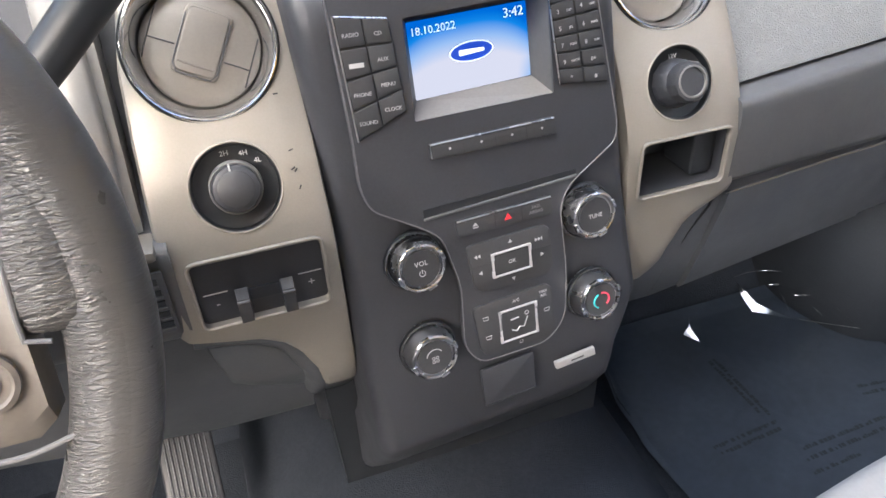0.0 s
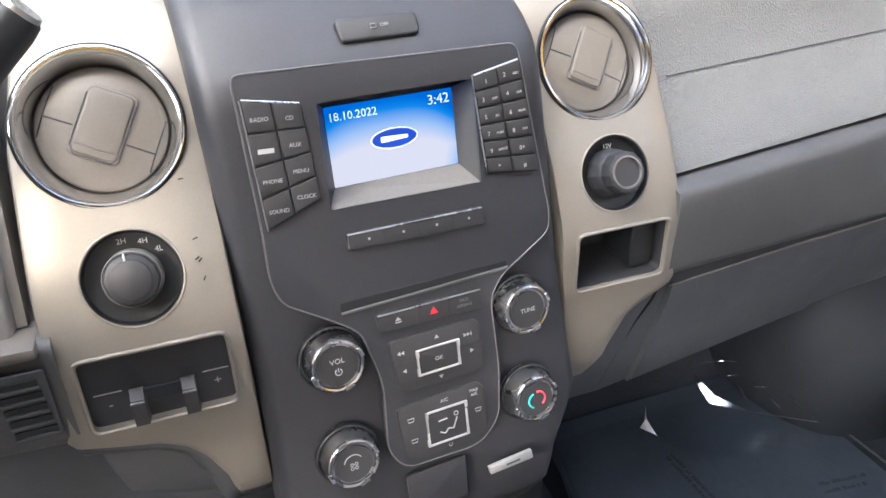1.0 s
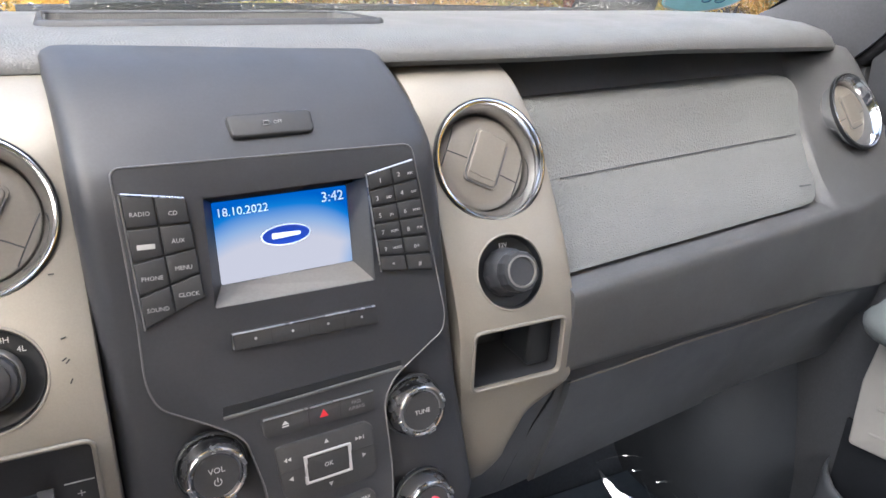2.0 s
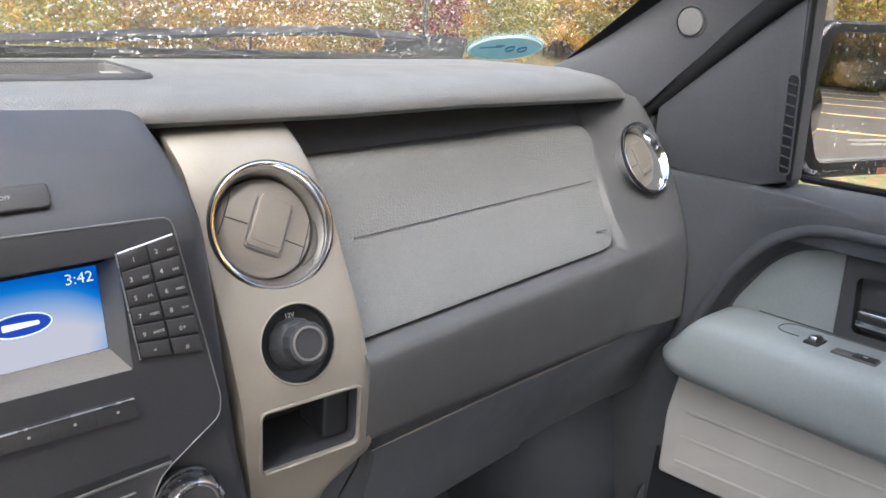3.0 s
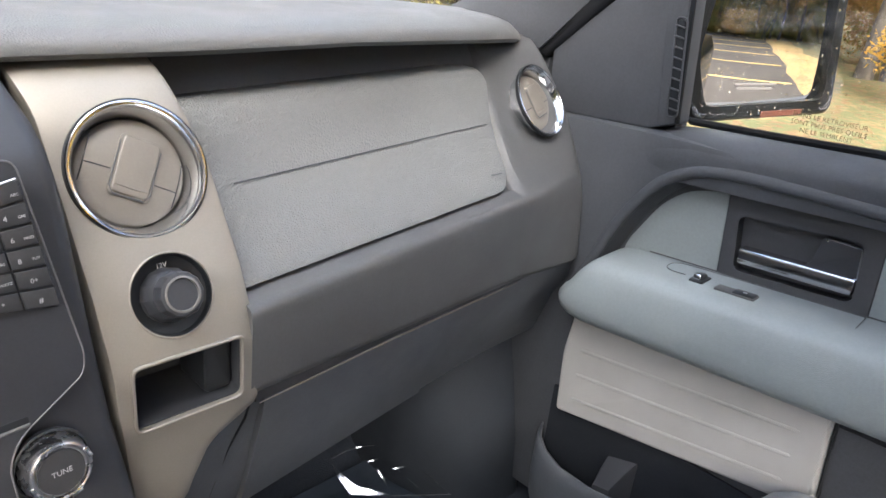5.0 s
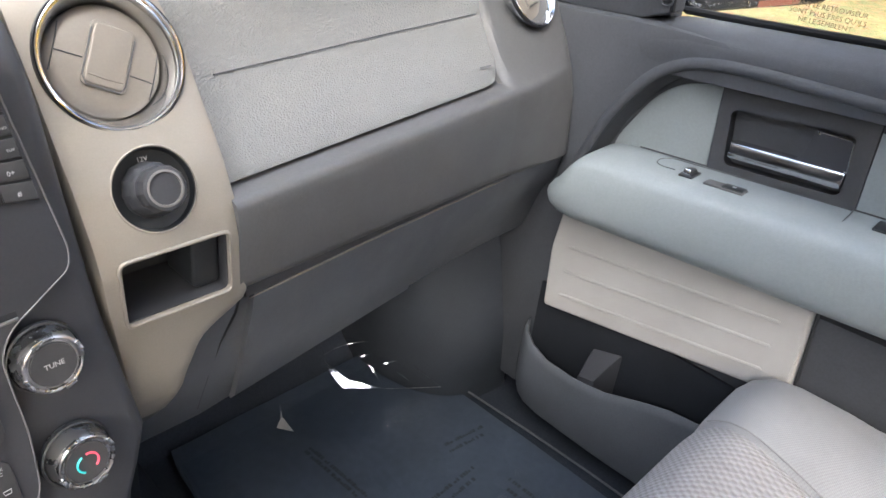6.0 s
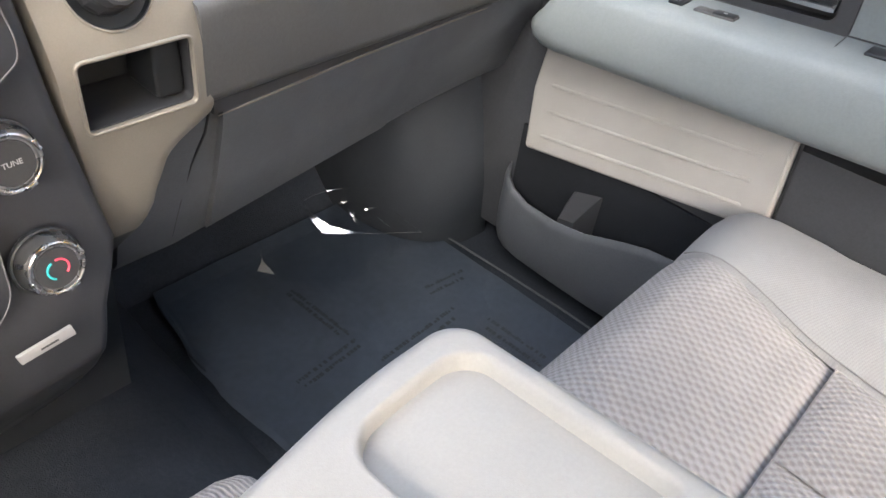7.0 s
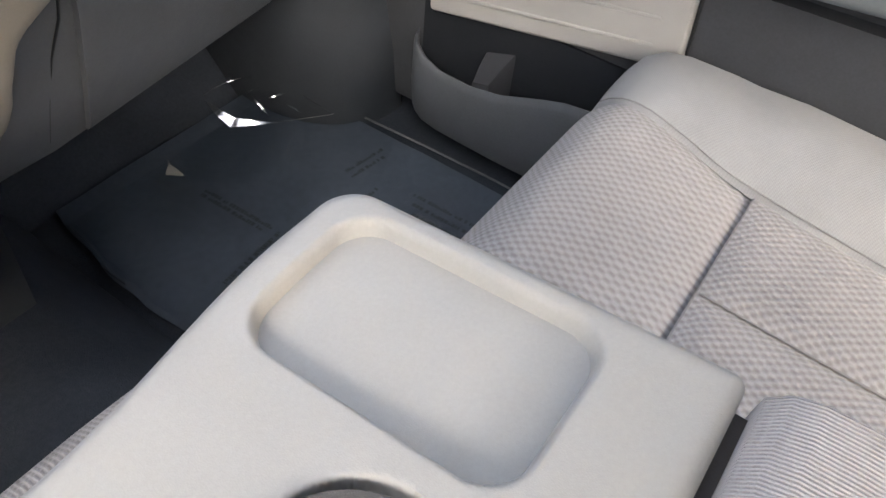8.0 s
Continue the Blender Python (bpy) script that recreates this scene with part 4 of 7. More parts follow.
for a, d in ((-0.0185, -1), (0.0310, 1)):
    for k in (-1, 0):
        part("skip_mark", prism([(-0.001 * d, -0.0014), (0.0014 * d, 0), (-0.001 * d, 0.0014)][::d], 0.0002, S @ pose(a + k * 0.0026, -0.1060, 0.0056)), WHITE, pad_a)
    part("skip_bar", prism(rect(-0.0003, 0.0003, -0.0014, 0.0014), 0.0002, S @ pose(a + 0.0022 * d, -0.1060, 0.0056)), WHITE, pad_a)

pad_b = part("climate_pad", prism(rounded([(-0.0286, -0.1470), (-0.0255, -0.1852), (-0.0195, -0.1915), (0.0330, -0.1928), (0.0398, -0.1862), (0.0390, -0.1500), (0.0345, -0.1455)], 0.004), 0.003, S @ pose(0, 0, 0.0025), 0.001), BUTTON, stack, "black climate control pad")
lugged(0.0078, -0.1700, 0.0308, 0.0265, pad_b)
part("mode_key", prism(rect(-0.0145, 0.0145, -0.0122, 0.0122, 0.001), 0.0018, S @ pose(0.0078, -0.1700, 0.005), 0.0005), BUTTON, pad_b)
words("A/C", 0.0036, S @ pose(0.0075, -0.1512, 0.0056), WHITE, pad_b)
words("MAX", 0.0032, S @ pose(0.0310, -0.1508, 0.0056), WHITE, pad_b)
words("A/C", 0.0032, S @ pose(0.0310, -0.1541, 0.0056), WHITE, pad_b)
for a, b in ((-0.0190, -0.1585), (-0.0180, -0.1755), (0.0330, -0.1672)):
    part("vent_mark", tube([S @ Vector((a + p, b + q, 0.0057)) for p, q in ((-0.0024, 0.0012), (0.0024, 0.0012), (0.0018, -0.0014), (-0.0018, -0.0014))], 0.00028, 5, True), WHITE, pad_b)
seat_mark = [(-0.0075, -0.0045), (-0.0035, -0.0065), (-0.001, -0.0035), (0.003, -0.0045), (0.0065, 0.0035)]
part("seat_mark", tube([S @ Vector((0.0088 + p, -0.1700 + q, 0.0071)) for p, q in seat_mark], 0.0005, 6), WHITE, pad_b)
part("flow_mark", tube([S @ Vector((0.0068 + p, -0.1646 + q, 0.0071)) for p, q in ((-0.006, -0.001), (0.001, -0.0005))], 0.0005, 6), WHITE, pad_b)
part("dial_mark", tube([S @ Vector((0.0148 + 0.0016 * math.cos(a), -0.1633 + 0.0016 * math.sin(a), 0.0071)) for a in np.linspace(0, 6.28, 10, endpoint=False)], 0.0003, 5, True), WHITE, pad_b)
part("power_mark", tube([S @ Vector((0.0088 + 0.0014 * math.cos(a), -0.1880 + 0.0014 * math.sin(a), 0.0057)) for a in np.linspace(2.2, 7.2, 12)], 0.00026, 5), WHITE, pad_b)


def knob(cx, cy):
    holder = part("knob", lathe([(0.0212, 0.0), (0.0212, 0.0015), (0.0204, 0.003), (0.0199, 0.0065), (0.0190, 0.0135), (0.0186, 0.0168), (0.0178, 0.0185), (0.0168, 0.0190), (0.0157, 0.0186), (0.0152, 0.0172), (0.0, 0.0172)], 56, S @ pose(cx, cy, -0.0045), False), NICKEL, stack, "satin nickel rotary knob with a bright ring")
    part("cap", lathe([(0.0151, 0.0168), (0.0149, 0.0145), (0.0135, 0.0186), (0.009, 0.0184), (0.0, 0.0182)], 40, S @ pose(cx, cy, -0.0045), False), BUTTON, holder, "soft black cap")
    part("skirt", lathe([(0.0226, -0.002), (0.0226, 0.0012), (0.0212, 0.0018), (0.0206, 0.0005)], 48, S @ pose(cx, cy, 0), False), BLACK, holder)
    for k in range(4):
        part("lug", box(0.0028, 0.0075, 0.003, 0.0007, 2, S @ pose(cx, cy, 0.0137) @ pose(0, 0, 0, 0, 0, 20 + 90 * k) @ pose(0.0173, 0, 0)), CHROME, holder)
    return holder


vol = knob(-0.0655, -0.0975)
tune = knob(0.0748, -0.0968)
fan = knob(-0.0655, -0.1712)
temp = knob(0.0772, -0.1698)
words("VOL", 0.0052, S @ pose(-0.0655, -0.0938, 0.0145), WHITE, vol)
part("power_mark", tube([S @ Vector((-0.0655 + 0.0022 * math.cos(a), -0.1012 + 0.0022 * math.sin(a), 0.0146)) for a in np.linspace(2.2, 7.2, 14)], 0.0003, 5), WHITE, vol)
part("power_bar", prism(rect(-0.0003, 0.0003, 0, 0.003), 0.0002, S @ pose(-0.0655, -0.1012, 0.0145)), WHITE, vol)
words("TUNE", 0.0046, S @ pose(0.0748, -0.0968, 0.0145), WHITE, tune)
part("arc_mark", tube([S @ Vector((-0.0655 + 0.0066 * math.cos(a), -0.1705 + 0.0066 * math.sin(a), 0.0145)) for a in np.linspace(0.6, 2.9, 14)], 0.0004, 5), WHITE, fan)
for a, b in ((-0.0015, 0.0015), (0.0015, 0.0015), (-0.0015, -0.0015), (0.0015, -0.0015)):
    part("blade_mark", tube([S @ Vector((-0.0655 + a + 0.0011 * math.cos(q), -0.1726 + b + 0.0011 * math.sin(q), 0.0146)) for q in np.linspace(0, 6.28, 8, endpoint=False)], 0.0003, 5, True), WHITE, fan)
part("cool_arc", tube([S @ Vector((0.0765 + 0.0060 * math.cos(a), -0.1704 + 0.0060 * math.sin(a), 0.0145)) for a in np.linspace(1.9, 4.3, 16)], 0.0007, 6), TEAL, temp, "teal arc")
part("warm_arc", tube([S @ Vector((0.0781 + 0.0060 * math.cos(a), -0.1697 + 0.0060 * math.sin(a), 0.0145)) for a in np.linspace(-0.9, 1.7, 16)], 0.0007, 6), PINK, temp, "rose arc")

small_door = part("ashtray_door", prism(rounded([(-0.0262, -0.2065), (-0.0250, -0.2420), (0.0205, -0.2410), (0.0210, -0.2055)], 0.002), 0.0022, S @ pose(0, 0, -0.0018), 0.0006), STACK, stack, "small flush ashtray door")
part("door_lip", tube([S @ Vector((-0.0245, -0.2405, 0.0003)), S @ Vector((0.0200, -0.2395, 0.0003))], 0.0006, 6), BLACK, small_door)
plaque = part("silver_plaque", prism(rounded([(0.0382, -0.2212), (0.0395, -0.2282), (0.0767, -0.2270), (0.0757, -0.2194)], 0.0008), 0.003, S @ pose(0, 0, 0.0005), 0.0008), BRIGHT, stack, "small silver plaque")
part("plaque_bar", prism(rect(-0.006, 0.006, -0.0007, 0.0007), 0.0002, S @ pose(0.0590, -0.2240, 0.0036, 0, 0, 2)), FASCIA, plaque)

GREYMARK = glow("dim_printed_grey", (0.22, 0.22, 0.225), 0.0)
OFF = YAW @ frame_at(0.0035, 0.0235, 0.6915, 0.85)
off = part("traction_button", prism(rounded([(-0.0268, -0.0078), (0.0255, -0.0078), (0.0265, 0.0078), (-0.0280, 0.0078)], 0.0038, 6), 0.010, OFF @ pose(0, 0, -0.0066), 0.0016, 3), BUTTON, stack, "long black traction button")
words("OFF", 0.0034, OFF @ pose(0.003, 0.0, 0.0042), GREYMARK, off)
part("car_mark", tube([OFF @ Vector((-0.0045 + p, q, 0.0042)) for p, q in ((-0.0022, -0.0014), (-0.0016, 0.0014), (0.0016, 0.0014), (0.0022, -0.0014))], 0.0004, 5, True), GREYMARK, off)


# ---- air vents ----
def air_vent(m, recess=0.0088, group="round dash vents"):
    v = thing("air_vent", None, "round taupe dash air vent in a chrome ring, closed", "air vent", group, m=m)
    part("chrome_ring", lathe([(0.0430, -0.008), (0.0450, 0.0004), (0.0447, 0.0016), (0.0440, 0.0018), (0.0434, 0.0006), (0.0422, 0.0003), (0.0412, -0.0012), (0.0397, -0.0052), (0.0380, -0.0098), (0.0370, -0.0130), (0.0364, -0.0200)], 72, m, False), CHROME, v, "polished chrome ring")
    part("outer_lip", lathe([(0.0461, -0.003), (0.0460, 0.0008), (0.0456, 0.0012), (0.0449, 0.0002)], 72, m, False), BLACK, v)
    m = m @ pose(0, 0, -recess) @ Matrix.Scale(1.06, 4)
    disc = part("louvre_disc", lathe([(0.0340, -0.014), (0.0338, -0.0050), (0.0328, -0.0032), (0.028, -0.0006), (0.015, 0.0010), (0.0, 0.0014)], 64, m, False), VENTP, v, "closed taupe louvre disc")
    q = m @ pose(0, 0, 0, 0, 0, -27)
    g = q @ pose(0, 0.0025, 0)

    def skin(x, y):
        """a point on the disc's shallow dome"""
        return q @ Vector((x, y, lerp([(0.0, 0.0014), (0.015, 0.0010), (0.028, -0.0006), (0.0328, -0.0032)], math.hypot(x, y)) + 0.0001))

    part("tab_well", prism(rounded([(-0.0133, -0.0203), (0.0133, -0.0203), (0.0138, 0.0198), (-0.0128, 0.0198)], 0.0048), 0.0016, g @ pose(0, 0, 0.0004), 0.0006), VENTP, disc)
    tab = part("thumb_tab", prism(rounded([(-0.0118, -0.0188), (0.0118, -0.0188), (0.0123, 0.0183), (-0.0113, 0.0183)], 0.0042, 6), 0.0034, g, 0.0014, 3), VENTP, disc)
    part("tab_groove", tube([g @ Vector(p) for p in ((-0.0122, 0.014, 0.0021), (-0.0126, -0.015, 0.0020), (-0.0095, -0.0196, 0.0020), (0.0095, -0.0196, 0.0020), (0.0126, -0.015, 0.0020), (0.0130, 0.014, 0.0021))], 0.0005, 6), DARK, disc)
    part("tab_lip", tube([g @ Vector(p) for p in ((-0.0100, -0.0135, 0.0033), (0.0, -0.0140, 0.0035), (0.0102, -0.0135, 0.0033))], 0.0007, 6), VENTP, tab)
    for sx in (-1, 1):
        part("seam", tube([skin(sx * x, -0.0035 - 0.001 * sx) for x in (0.0140, 0.018, 0.022, 0.026, 0.0290)], 0.0005, 6), BLACK, disc)
        part("seam", tube([skin(sx * 0.0293, y) for y in np.linspace(-0.0148, 0.0148, 9)], 0.0005, 6), BLACK, disc)
    return v


air_vent(VENT_C @ pose(0.0005, -0.0022, 0.0016) @ Matrix.Scale(1.04, 4), 0.011)
air_vent(VL @ pose(0, -0.0024, 0.0016) @ Matrix.Scale(1.04, 4), 0.011)
RV = frame_at(0.7050, 0.1150, 0.638, 0.62) @ pose(0, 0, 0, 0, 6, 0)
air_vent(RV @ pose(0, 0, 0.001, 0, 0, 42), 0.008)


# ---- power socket and drive selector ----
def dial(m, name, label, category):
    d = thing(name, None, label, category, m=m)
    part("well", lathe([(0.0291, -0.010), (0.0287, -0.0005), (0.0279, -0.0008), (0.0268, -0.006), (0.020, -0.009), (0.0, -0.009)], 56, m, False), BLACK, d, "round black recess")
    return d


sock = dial(KNOB_C, "power_socket", "black 12 volt socket with a ribbed cap in the silver pillar", "power socket")
cap = part("cap", lathe([(0.0195, -0.009), (0.0190, -0.003), (0.0170, 0.004), (0.0158, 0.0055), (0.0160, 0.0065), (0.0160, 0.0140), (0.0148, 0.0165), (0.0125, 0.0172), (0.0118, 0.0160), (0.0, 0.0160)], 12, KNOB_C, False), STACK, sock, "dark ribbed cap", 25)
part("cap_rim", lathe([(0.0124, 0.0155), (0.0124, 0.0176), (0.0110, 0.0179), (0.0106, 0.0155)], 40, KNOB_C, False), KNOBGREY, cap)
part("collar", lathe([(0.0180, -0.009), (0.0178, -0.005), (0.0172, -0.0042), (0.0160, -0.0042)], 44, KNOB_C @ pose(-0.001, -0.001, 0), False), STACK, sock)
words("12V", 0.0049, KNOB_C @ pose(-0.001, 0.0208, -0.0050), WHITE, sock)

sel = dial(KL, "drive_selector", "black four-wheel-drive selector dial in the silver pillar", "rotary switch")
kn = part("knob", lathe([(0.0155, -0.009), (0.0155, 0.008), (0.0145, 0.0105), (0.0125, 0.0112), (0.0, 0.0112)], 14, KL, False), STACK, sel, "ribbed dark knob", 20)
part("knob_ring", lathe([(0.0172, -0.009), (0.0166, 0.0060), (0.0160, 0.0068), (0.0150, 0.0060), (0.0150, -0.009)], 48, KL, False), KNOBGREY, kn)
part("knob_top", lathe([(0.0115, 0.0110), (0.0115, 0.0128), (0.0106, 0.0134), (0.0, 0.0136)], 40, KL, False), BUTTON, kn)
part("pointer", prism(rect(-0.0006, 0.0006, -0.0028, 0.0028, 0.0003), 0.0006, KL @ pose(-0.0015, 0.0130, 0.0112)), WHITE, kn)
for text, a in (("2H", 97), ("4H", 66), ("4L", 40)):
    r = radians(a)
    words(text, 0.0046, KL @ pose(0.0222 * math.cos(r), 0.0222 * math.sin(r), -0.0050), WHITE, sel)

# trailer brake controls in the left pillar
brk = thing("brake_controller", None, "black trailer brake controller with two sliders in the silver pillar", "brake controller", m=CL)
part("panel", prism(rect(-0.0455, 0.0455, -0.029, 0.029, 0.005), 0.004, CL @ pose(0, 0, -0.010)), STACK, brk, "recessed black panel")
part("track", prism(rect(-0.018, 0.018, -0.008, 0.001, 0.002), 0.003, CL @ pose(0.001, -0.006, -0.007)), INK, brk)
for x in (-0.014, 0.016):
    s = part("slider", loft([[CL @ Vector((x + dx, yy, zz)) for dx, yy, zz in ((-0.0045, y0, 0.0), (0.0045, y0, 0.0), (0.0040, y0, h), (-0.0040, y0, h))] for y0, h in ((0.0005, 0.002), (-0.003, 0.0085), (-0.012, 0.0115), (-0.0215, 0.0095), (-0.0235, 0.004))]), BUTTON, brk, "dark slider tab")
    part("slider_edge", box(0.0085, 0.0014, 0.002, 0.0004, 1, CL @ pose(x, -0.0042, 0.0095)), EDGE, s)
for x, mark in ((-0.031, "-"), (0.033, "+")):
    part("line_mark", prism(rect(-0.008, 0.008, -0.0004, 0.0004), 0.0003, CL @ pose(x, -0.0035, -0.006)), WHITE, brk)
    words(mark, 0.009, CL @ pose(x, -0.0125, -0.006), WHITE, brk)
# worn specks on the left pillar
for i, (x, z) in enumerate(((-0.1356, 0.6207), (-0.1341, 0.5891), (-0.1352, 0.5788), (-0.1336, 0.5775), (-0.1332, 0.5671))):
    part("scuff", prism(rect(-0.0015, 0.0015, -0.0004, 0.0004), 0.0006, frame_at(x, lerp(PILLAR_Y, z) - 0.0285, z, 0.45) @ pose(0, 0, 0, 0, 0, 15 * i)), BLACK, dash)


# ---- steering wheel, column and lever ----
WC = Vector((-0.412, -0.210, 0.648))
tilt = radians(20)
wx, wy = Vector((1, 0, 0)), Vector((0, math.sin(tilt), math.cos(tilt)))
WM = basis(WC, wx, wy, wx.cross(wy))
wheel = thing("steering_wheel", None, "black leather steering wheel with grained rim and grey spokes", "steering wheel", m=WM)
R = 0.185
rim = []
for k in range(96):
    a = 2 * math.pi * k / 96
    rim.append(WM @ Vector((R * math.cos(a), R * math.sin(a), 0)))
part("rim", tube(rim, 0.0165, 20, True, 1.08), LEATHER, wheel, "grained black leather rim")
SPOKE = plastic("wheel_spoke_plastic", (0.12, 0.108, 0.096), 0.42, 1200, 0.0001, cells=False)
for side in (1, -1):
    sp = [[WM @ Vector((side * u, v, w)) for v, w in ((a, -0.012), (a, 0.004), (a - 0.008, 0.010), (b + 0.008, 0.010), (b, 0.004), (b, -0.012))] for u, a, b in ((0.06, 0.036, -0.045), (0.10, 0.036, -0.048), (0.135, 0.040, -0.054), (0.150, 0.043, -0.054), (0.1575, 0.044, -0.048))]
    part("spoke", loft(sp), SPOKE, wheel, "brownish grey plastic spoke")
    join = []
    for v, g in ((-0.015, 0.2), (-0.0135, 0.6), (-0.008, 0.9), (0.0, 1.0), (0.02, 1.0), (0.036, 0.95), (0.044, 0.7), (0.048, 0.3)):
        join.append([WM @ Vector((side * u, v, w)) for u, w in ((0.1575, -0.010), (0.1570, 0.010 * g), (0.160, 0.0135 * g), (0.168, 0.0150 * g), (0.178, 0.0160 * g), (0.186, 0.010 * g), (0.186, -0.010))])
    part("grip_pad", loft(join), LEATHER, wheel, "creased leather joining the spoke", 60)
    part("spoke_line", tube([WM @ Vector((side * u, v, 0.0115)) for u, v in ((0.1605, 0.034), (0.1590, 0.0224), (0.1570, -0.0057), (0.1572, -0.014), (0.166, -0.016))], 0.0011, 8), EDGE, wheel, "thin grey line")
    part("spoke_line", tube(spline3([WM @ Vector((side * u, v, 0.008)) for u, v in ((0.10, -0.054), (0.136, -0.058), (0.150, -0.0575), (0.168, -0.0535))]), 0.0012, 8), EDGE, wheel, "thin grey line")
part("hub", lathe([(0.095, -0.03), (0.092, 0.0), (0.080, 0.018), (0.05, 0.026), (0.0, 0.028)], 48, WM, False), plastic("wheel_hub_plastic", (0.06, 0.058, 0.056), 0.45, 800, 0.0002), wheel, "dark padded hub")
part("lower_spoke", loft([[WM @ Vector((x, y, w)) for x, w in ((-0.03, -0.01), (-0.03, 0.006), (0.03, 0.006), (0.03, -0.01))] for y in (-0.06, -0.12, -0.182)]), SATIN, wheel, "satin lower spoke")
part("thumb_buttons", lathe([(0.012, 0.0), (0.012, 0.002), (0.0102, 0.003), (0.009, 0.002), (0.006, 0.002), (0.005, 0.004), (0.0, 0.004)], 32, WM @ pose(0.1405, -0.026, 0.0105), False), SPOKE, wheel, "round grey thumb control")
part("column_shroud", loft([[WM @ Vector((r * math.cos(a), r * 0.9 * math.sin(a), w)) for a in np.linspace(0, 2 * math.pi, 24, endpoint=False)] for r, w in ((0.07, -0.02), (0.075, -0.06), (0.08, -0.13), (0.085, -0.20))]), DARK, wheel, "dark steering column shroud")
lever = thing("gear_lever", (-0.40, -0.045, 0.62), "black column gear lever with a rounded grip", "gear lever")
part("stalk", tube([(-0.42, -0.035, 0.585), (-0.33, -0.035, 0.615), (-0.265, -0.029, 0.659)], 0.0075, 14), BLACK, lever)
d0, d1 = Vector((-0.275, -0.030, 0.650)), Vector((-0.192, -0.022, 0.727))
part("grip", tube([d0.lerp(d1, f) for f in (0, 0.05, 0.3, 0.7, 0.92, 0.985, 1.0)], [0.008, 0.011, 0.0125, 0.0132, 0.0132, 0.0122, 0.0108], 24), BLACK, lever, "black grip")
part("grip_end", tube([d0.lerp(d1, f) for f in (0.995, 1.02)], [0.0112, 0.0106], 24), SATIN, lever, "satin end cap")

ped = thing("accelerator_pedal", (-0.235, 0.16, 0.10), "black ribbed rubber accelerator pedal on its arm", "pedal")
PM = look((-0.295, 0.15, 0.135), (-0.20, -0.35, 0.75)) @ pose(0, 0, 0, 0, 0, 8)
part("pad", box(0.060, 0.10, 0.012, 0.004, 3, PM), STACK, ped)
for k in range(9):
    part("rib", box(0.0022, 0.085, 0.003, 0.0008, 1, PM @ pose(-0.022 + k * 0.0055, 0, -0.0068)), DARK, ped)
part("arm", tube([PM @ Vector((0, 0.02, 0.010)), Vector((-0.285, 0.26, 0.27)), Vector((-0.28, 0.34, 0.40))], 0.009, 10), DARK, ped)


# ---- passenger door ----
def side_on(x0):
    """outlines in (rearward, up), pushed towards the cabin from the plane x0"""
    return basis((x0, 0, 0), (0, -1, 0), (0, 0, 1), (-1, 0, 0))


def yz(points):
    return [(-y, z) for y, z in points]


door = thing("car_door", (0.815, -0.4, 0.03), "closed passenger door with blue-grey armrest and cloth insert", "car door")
shell = [(0.168, 0.03), (0.168, 0.705), (0.0, 0.862), (0.0030, 0.875), (-0.0180, 0.618), (-1.0, 0.655), (-1.0, 0.03)]
part("shell", prism(yz(shell), 0.03, side_on(0.835)), DOORP, door, "slate grey door shell")
sail = rounded([(0.160, 0.612), (0.166, 0.700), (0.006, 0.848), (-0.0130, 0.850), (-0.0325, 0.637), (-0.022, 0.632), (0.0116, 0.6207)], 0.004)
sailp = part("sail_panel", prism(yz(sail), 0.022, side_on(0.805), 0.003), DOORP, door, "slate plastic sail panel")
part("rear_strip", prism(yz([(-0.0030, 0.8475), (0.0200, 0.834), (-0.0050, 0.628), (-0.0290, 0.637)]), 0.0025, side_on(0.7835), 0.001), DOORP, sailp)
part("window_channel", prism(yz([(-0.0125, 0.8485), (-0.0075, 0.8475), (-0.0270, 0.637), (-0.0322, 0.637)]), 0.0040, side_on(0.7840), 0.0012), RUBBER, sailp, "black window channel")
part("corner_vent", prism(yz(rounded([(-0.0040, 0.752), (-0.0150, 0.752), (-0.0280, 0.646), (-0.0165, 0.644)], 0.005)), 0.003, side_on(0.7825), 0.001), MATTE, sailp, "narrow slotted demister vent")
for k in range(9):
    f = k / 8
    part("slat", box(0.002, 0.0110, 0.0020, 0.0005, 1, pose(0.7792, -0.0222 + 0.0126 * f, 0.652 + 0.0925 * f, 8)), DOORP, sailp)
part("vent_rim", tube([(0.7800, y, z) for y, z in rounded([(-0.0028, 0.7545), (-0.0162, 0.7545), (-0.0295, 0.644), (-0.0155, 0.642)], 0.006)], 0.0012, 6, True), DOORP, sailp)

def spline(points, n=6):
    """a smooth curve through the points"""
    out, pts = [], [points[0], *points, points[-1]]
    for a, b, c, d in zip(pts, pts[1:], pts[2:], pts[3:]):
        for k in range(n):
            t = k / n
            out.append(tuple(0.5 * (2 * b[i] + (c[i] - a[i]) * t + (2 * a[i] - 5 * b[i] + 4 * c[i] - d[i]) * t * t + (3 * b[i] - a[i] - 3 * c[i] + d[i]) * t ** 3) for i in range(len(b))))
    return out + [points[-1]]


ARCH = [(0.062, 0.36), (0.035, 0.405), (0.002, 0.487), (-0.022, 0.528), (-0.044, 0.556), (-0.075, 0.577), (-0.105, 0.585), (-0.14, 0.589), (-0.21, 0.5915), (-0.5, 0.596), (-1.1, 0.605)]
ARCH = spline(ARCH, 5)
main = [(0.160, 0.03), (0.162, 0.600), (0.148, 0.612), (0.010, 0.622), (-0.048, 0.624), (-1.0, 0.646), (-1.0, 0.03)]
body = prism(yz(main), 0.04, side_on(0.806), 0.006)


